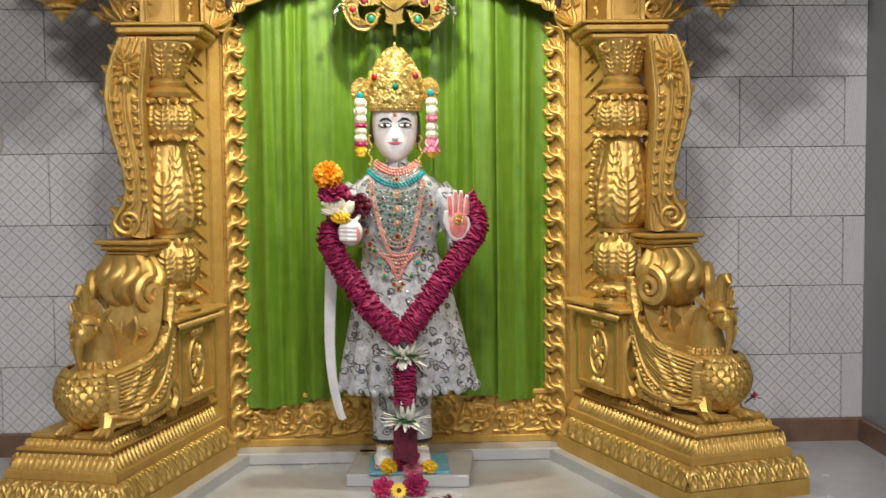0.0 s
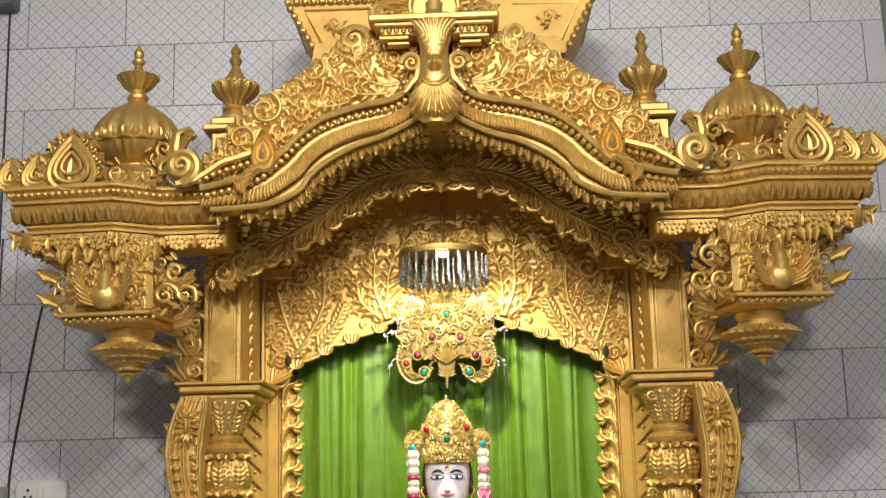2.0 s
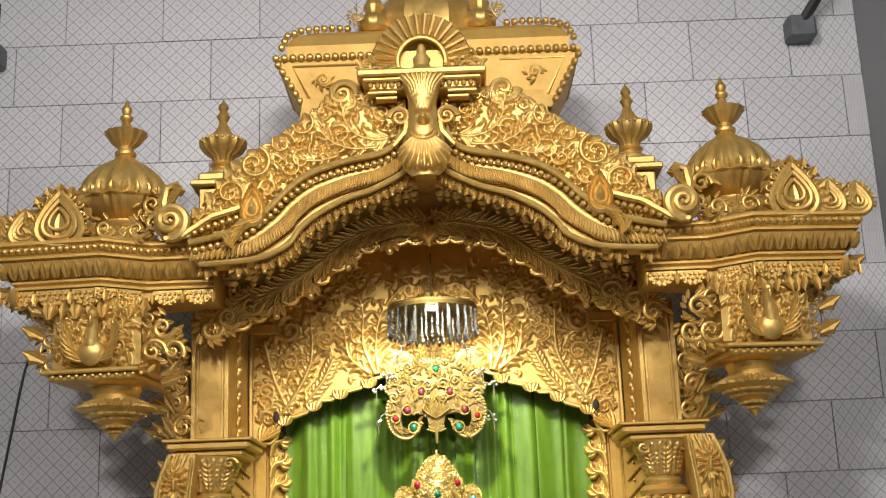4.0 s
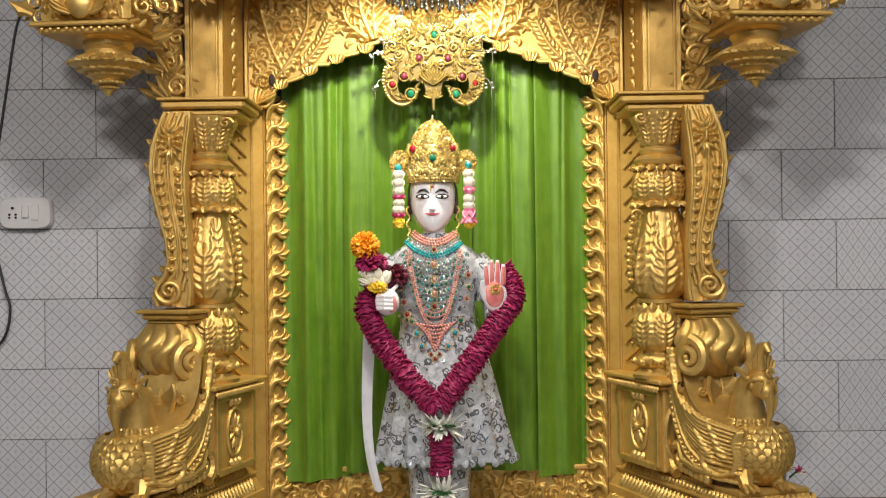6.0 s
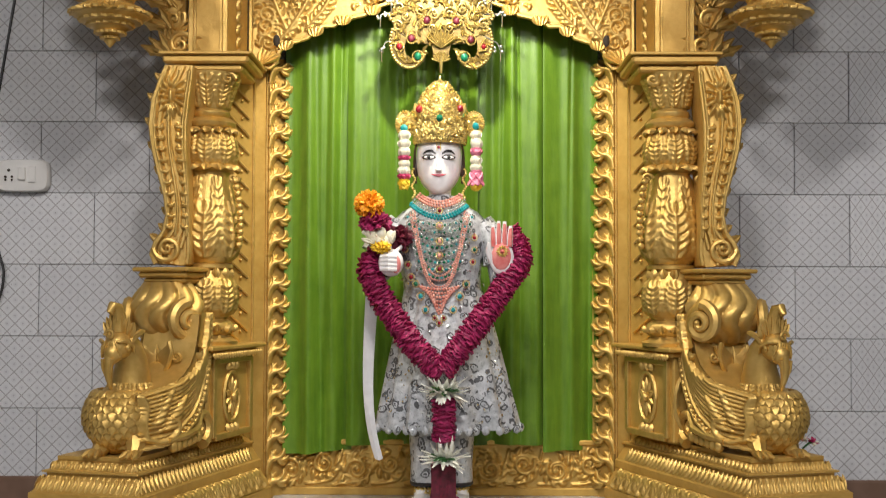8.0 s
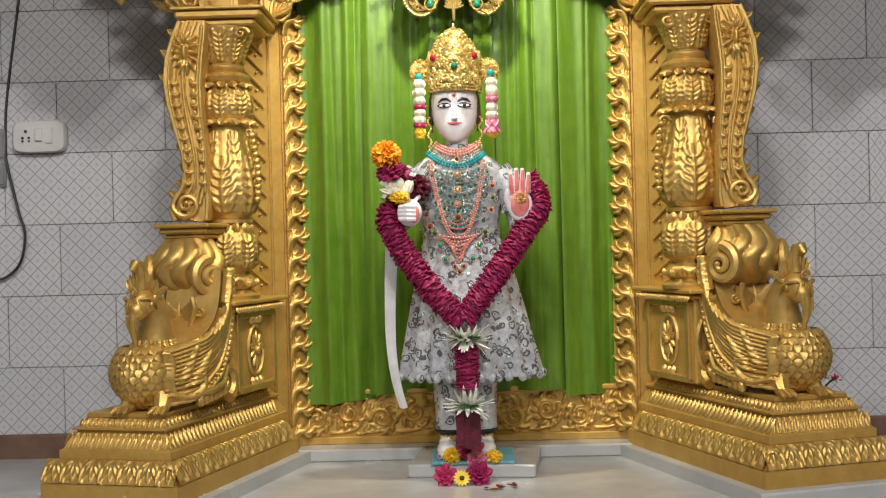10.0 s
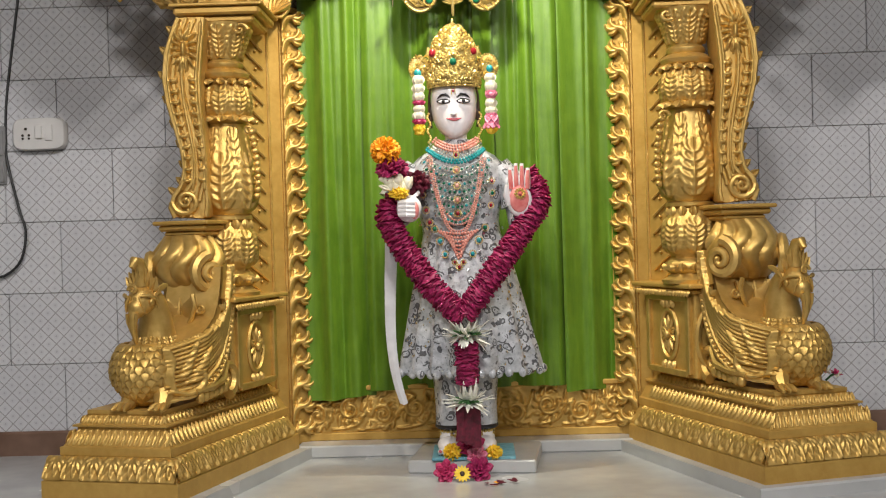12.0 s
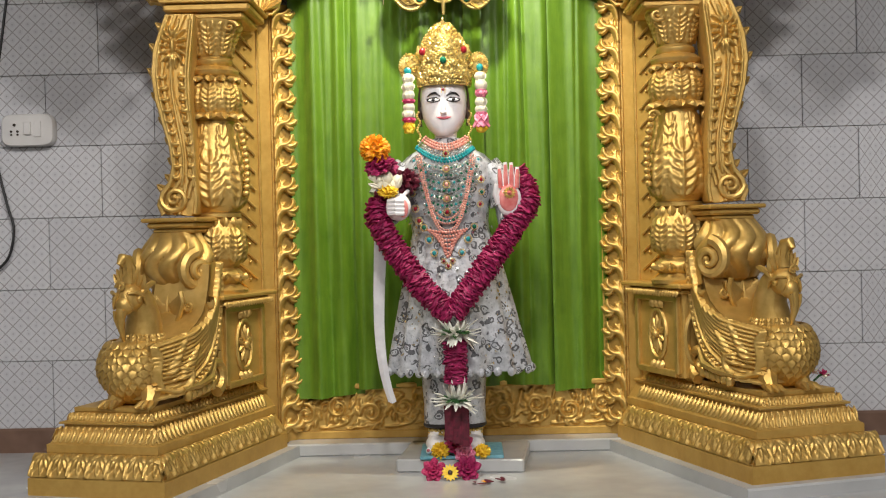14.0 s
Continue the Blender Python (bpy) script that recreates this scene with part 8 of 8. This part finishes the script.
tube(b, [(CX - 0.185, 2.61, 0.072), (CX - 0.165, 2.61, 0.058)], 0.006, 7)
thing("jasmine_buds", b, CREAM, "cluster of cream jasmine buds in the statue's hand", "flower")
pompon("yellow_flower", -0.140, 2.608, 0.034, 0.024, YELLOW, "small yellow marigold in the statue's hand", 80, 0.5, 3, 0.5)
# Dark ball added for the black sleeve and its shading behind the hand.
pompon("dark_sleeve_ball", -0.100, 2.66, 0.058, 0.026, DEEPRED, "dark petal ball standing for the black shaded sleeve behind the held flowers", 60, 0.9, 4, 0.8)
# at the feet
pompon("yellow_flower", -0.030, 2.650, PZ + 0.020, 0.022, YELLOW, "yellow marigold lying by the statue's toes", 90, 0.5, 5, 0.9)
pompon("yellow_flower", 0.072, 2.645, PZ + 0.018, 0.020, YELLOW, "yellow marigold lying by the statue's toes", 90, 0.5, 6, 0.8)
rose(0.016, 2.655, PZ + 0.036, 0.030, ROSE, "deep pink rose lying between the statue's feet", 1, (50, 0, 0))
rose(0.030, 2.632, PZ + 0.014, 0.022, PINK, "faded pink rose lying on the blue mat", 2, (70, 20, 0))
rose(-0.045, 2.560, FLOOR + 0.024, 0.025, ROSE, "deep pink rose lying on the marble floor", 3, (65, -15, 0))
rose(0.036, 2.565, FLOOR + 0.026, 0.028, CRIMSON, "dark crimson rose lying on the marble floor", 4, (60, 12, 0))
b = B()
for k in range(14):
    a = 2 * math.pi * k / 14
    leaf(b, Matrix.Rotation(a, 4, "Z") @ Matrix.Translation((0, -0.006, 0.002)) @ Matrix.Rotation(1.35, 4, "X"), 0.020, 0.009, 0.2, 0.1, n=4)
blob(b, (0, 0, 0.004), (0.0075, 0.0075, 0.004), 10, 5, 1)
fl = thing("yellow_daisy", b, [YELLOW, HAIR], "yellow daisy with a dark centre on the marble floor", "flower")
fl.matrix_world = pose(CX - 0.006, 2.550, FLOOR + 0.018, 62, 0, 5) @ Matrix.Scale(0.82, 4)
rg = random.Random(6)
for k in range(9):
    b = B()
    leaf(b, at(0, 0, 0, -88, 0, 0), 0.020, 0.013, 0.15, 0.0, n=3)
    px, py = ((0.06 + rg.uniform(-0.03, 0.04), 2.50 + rg.uniform(-0.02, 0.02)) if k < 6 else (0.115 + rg.uniform(-0.012, 0.012), 2.525 + rg.uniform(-0.012, 0.012)))
    pt = thing("petal", b, ORANGE if k == 5 else DEEPRED, "loose fallen flower petal on the marble floor", "petal", "fallen petals")
    pt.matrix_world = pose(CX + px, py, FLOOR + 0.004, rg.uniform(-12, 12), rg.uniform(-12, 12), rg.uniform(0, 360))


# ---------------------------------------------------------------- stray offerings on the shrine
def sprig(x, y, z, r, mat, label, seed):
    """A small wilted flower head on a short stalk."""
    rg = random.Random(seed)
    b = B()
    tube(b, [(-r * 1.6, 0, -r * 0.8), (-r * 0.8, -r * 0.3, 0.0), (0, 0, r * 0.3)], r * 0.16, 5, 1)
    for k in range(22):
        m = at(0, 0, r * 0.1) @ Matrix.Rotation(rg.uniform(0, 6.28), 4, "Z") @ Matrix.Rotation(rg.uniform(0.3, 1.7), 4, "X")
        leaf(b, m, r * rg.uniform(0.7, 1.1), r * 0.55, 0.3, rg.uniform(0.0, 0.5), n=4, mi=rg.choice((0, 0, 2)))
    ob = thing("wilted_flower", b, [mat, GREEN_LEAF, CREAM], label, "flower", "stray flowers")
    ob.location = (x, y, z)


sprig(0.925, 2.575, -0.428, 0.016, ROSE, "small wilted red flower lying behind the gold peacock", 1)
sprig(0.905, 2.590, -0.424, 0.013, CORAL, "tiny faded coral flower lying behind the gold peacock", 2)
sprig(0.775, 2.640, -0.262, 0.018, DEEPRED, "dark red and cream flower tucked behind the peacock's neck", 3)

# ---------------------------------------------------------------- fittings on the wall
def switch_box():
    root = empty("switch_socket", (CX - 1.166, WALL_Y, 0.246), "white plastic surface-mounted switch and socket box on the tiled wall", "switch")
    b = B()
    rows = []
    for f, y in ((0.97, 0.0), (1.0, -0.006), (1.0, -0.024), (0.94, -0.032), (0.02, -0.034)):
        rows.append([(0.075 * f * (1 if abs(math.cos(a)) > 0.999 else 1) * math.copysign(abs(math.cos(a)) ** 0.35, math.cos(a)), y, 0.045 * f * math.copysign(abs(math.sin(a)) ** 0.45, math.sin(a))) for a in (2 * math.pi * k / 40 for k in range(40))])
    quads(b, rows, close_v=True, cap=True)
    body = part("body", b, PLASTIC, root)
    b = B()
    box(b, (0.002, -0.036, 0.004), (0.020, 0.008, 0.036), 0, 0.002)
    part("rocker", b, PLASTIC, body, smooth=False)
    b = B()
    box(b, (0.030, -0.035, 0.002), (0.020, 0.004, 0.044), 0, 0.001)
    part("blank_rocker", b, PLASTIC, body, smooth=False)
    # Dark discs laid on the body for the shade in the socket's holes.
    for x, z, r in ((-0.035, 0.014, 0.0042), (-0.044, -0.004, 0.0035), (-0.026, -0.004, 0.0035), (-0.044, -0.013, 0.003), (-0.026, -0.013, 0.003)):
        b = B()
        lathe(b, [(r, 0), (r, 0.003)], seg=12, m=at(x, -0.0325, z, 90, 0, 0))
        part("socket_hole_dark_disc", b, DARKHOLE, body)


switch_box()


def old_plate():
    root = empty("socket_plate", (CX - 1.338, WALL_Y, 0.190), "grey metal socket plate with a black plug on the tiled wall", "socket")
    b = B()
    box(b, (0, -0.006, 0), (0.140, 0.012, 0.165), 0, 0.003)
    box(b, (0, -0.014, 0.035), (0.13, 0.006, 0.07), 0, 0.002)
    box(b, (0, -0.014, -0.045), (0.13, 0.006, 0.06), 0, 0.002)
    plt = part("plate", b, plain("grey_plate", (0.20, 0.20, 0.20), (0.28, 0.28, 0.28), 0.45), root, smooth=False)
    b = B()
    lathe(b, [(0.018, 0), (0.024, 0.012), (0.022, 0.030), (0.008, 0.038)], seg=16, m=at(0.006, -0.014, 0.035, 90, 0, 0))
    part("plug", b, BLACK, root, "black plug")


old_plate()


def cable(pts, r, label):
    out = []
    P = [Vector(p) for p in pts]
    for a in range(len(P) - 1):
        p0, p1, p2, p3 = P[max(a - 1, 0)], P[a], P[a + 1], P[min(a + 2, len(P) - 1)]
        for i in range(7):
            t = i / 7
            out.append(0.5 * (2 * p1 + (p2 - p0) * t + (2 * p0 - 5 * p1 + 4 * p2 - p3) * t * t + (3 * p1 - p0 - 3 * p2 + p3) * t ** 3))
    out.append(P[-1])
    b = B()
    tube(b, out, r, 7)
    return thing("cable", b, BLACK, label, "cable", "cables on the wall")


W = WALL_Y - 0.006
cable([(CX - 1.13, W, 0.835), (CX - 1.17, W, 0.82), (CX - 1.195, W, 0.78), (CX - 1.225, W, 0.60), (CX - 1.262, W, 0.35), (CX - 1.268, W, 0.22), (CX - 1.262, W - 0.01, 0.17), (CX - 1.232, W - 0.014, 0.04), (CX - 1.215, W - 0.014, -0.03), (CX - 1.235, W - 0.012, -0.11), (CX - 1.29, W - 0.01, -0.150), (CX - 1.33, W - 0.008, -0.13)], 0.0038, "thin black cable looping down the tiled wall from the canopy")
cable([(CX - 1.335, W, 1.95), (CX - 1.33, W, 1.0), (CX - 1.328, W, 0.80), (CX - 1.342, W, 0.72), (CX - 1.325, W, 0.55), (CX - 1.322, W, 0.30), (CX - 1.330, W - 0.03, 0.225)], 0.0034, "thin black cable running up the tiled wall")
cable([(CX - 1.320, W, 1.0), (CX - 1.322, W, 0.74), (CX - 1.312, W, 0.60), (CX - 1.345, W, 0.46), (CX - 1.335, W, 0.32)], 0.0026, "slack black wire beside the long cable")
cable([(CX - 1.332, W - 0.035, 0.225), (CX - 1.328, W - 0.03, 0.10), (CX - 1.350, W - 0.01, -0.02), (CX - 1.340, W - 0.01, -0.18), (CX - 1.345, W - 0.01, -0.32), (CX - 1.42, W - 0.01, -0.44), (CX - 1.6, W - 0.01, -0.50)], 0.0045, "black power lead hanging from the plug")
cable([(CX - 1.332, W - 0.035, 0.235), (CX - 1.385, W - 0.03, 0.20), (CX - 1.40, W - 0.02, 0.08), (CX - 1.355, W - 0.012, -0.10), (CX - 1.31, W - 0.01, -0.15)], 0.0042, "black lead looping from the plug")

for x, z, q in ((1.165, 1.742, 1), (-1.345, 1.755, -1)):
    root = empty("wall_bracket", (CX + x, WALL_Y, z), "dark grey steel bracket with a slanting rod on the upper wall", "bracket", "wall brackets")
    b = B()
    box(b, (0, -0.035, 0), (0.085, 0.07, 0.075), 0, 0.008)
    part("clamp", b, GREY_METAL, root, smooth=False)
    b = B()
    tube(b, [(q * 0.0, -0.05, 0.01), (q * 0.06, -0.10, 0.10), (q * 0.12, -0.20, 0.24)], 0.016, 8)
    part("rod", b, BLACK, root, "black slanting rod")

# ---------------------------------------------------------------- wall tiles, last
TW, TH, GAP = 0.305, 0.2, 0.0016
b = B()
x, z, c = (TW - GAP) / 2, (TH - GAP) / 2, 0.0012
quads(b, [[(x, 0.004, -z), (x, 0.004, z), (-x, 0.004, z), (-x, 0.004, -z)], [(x, -0.003 + c, -z), (x, -0.003 + c, z), (-x, -0.003 + c, z), (-x, -0.003 + c, -z)], [(x - c, -0.003, -z + c), (x - c, -0.003, z - c), (-x + c, -0.003, z - c), (-x + c, -0.003, -z + c)]], close_v=True, cap=True)
tile_mesh = mesh_of("tile", b, TILE, False)
LEFT, RIGHT = -0.93, 0.869
rgt = random.Random(77)
for k in range(-3, 12):
    zc = TH * (k - 0.5)
    off = 0.0 if k % 2 else 0.5
    xs = []
    n = -6
    while LEFT + TW * (n + off) < RIGHT - 2.6 * TW:
        xs.append((LEFT + TW * (n + off), LEFT + TW * (n + off + 1)))
        n += 1
    start = xs[-1][1]
    grid = [RIGHT + TW * (j + off) for j in range(-4, 3)]
    grid = [g for g in grid if g > start + 0.05]
    edges = [start] + grid
    xs += list(zip(edges, edges[1:]))
    for a, e in xs:
        e = min(e, X1)
        a = max(a, X0)
        if e - a < 0.02:
            continue
        low = max(zc - TH / 2, FLOOR)
        ob = new("tile", tile_mesh)
        ob.parent = wall_back
        ob.scale = ((e - a - GAP) / (TW - GAP), 1, (zc + TH / 2 - low - GAP) / (TH - GAP))
        ob.location = ((a + e) / 2, WALL_Y - 0.001 + rgt.uniform(-0.0006, 0.0006), (zc + TH / 2 + low) / 2)
        ob.rotation_euler = (rgt.uniform(-0.002, 0.002), 0, rgt.uniform(-0.002, 0.002))
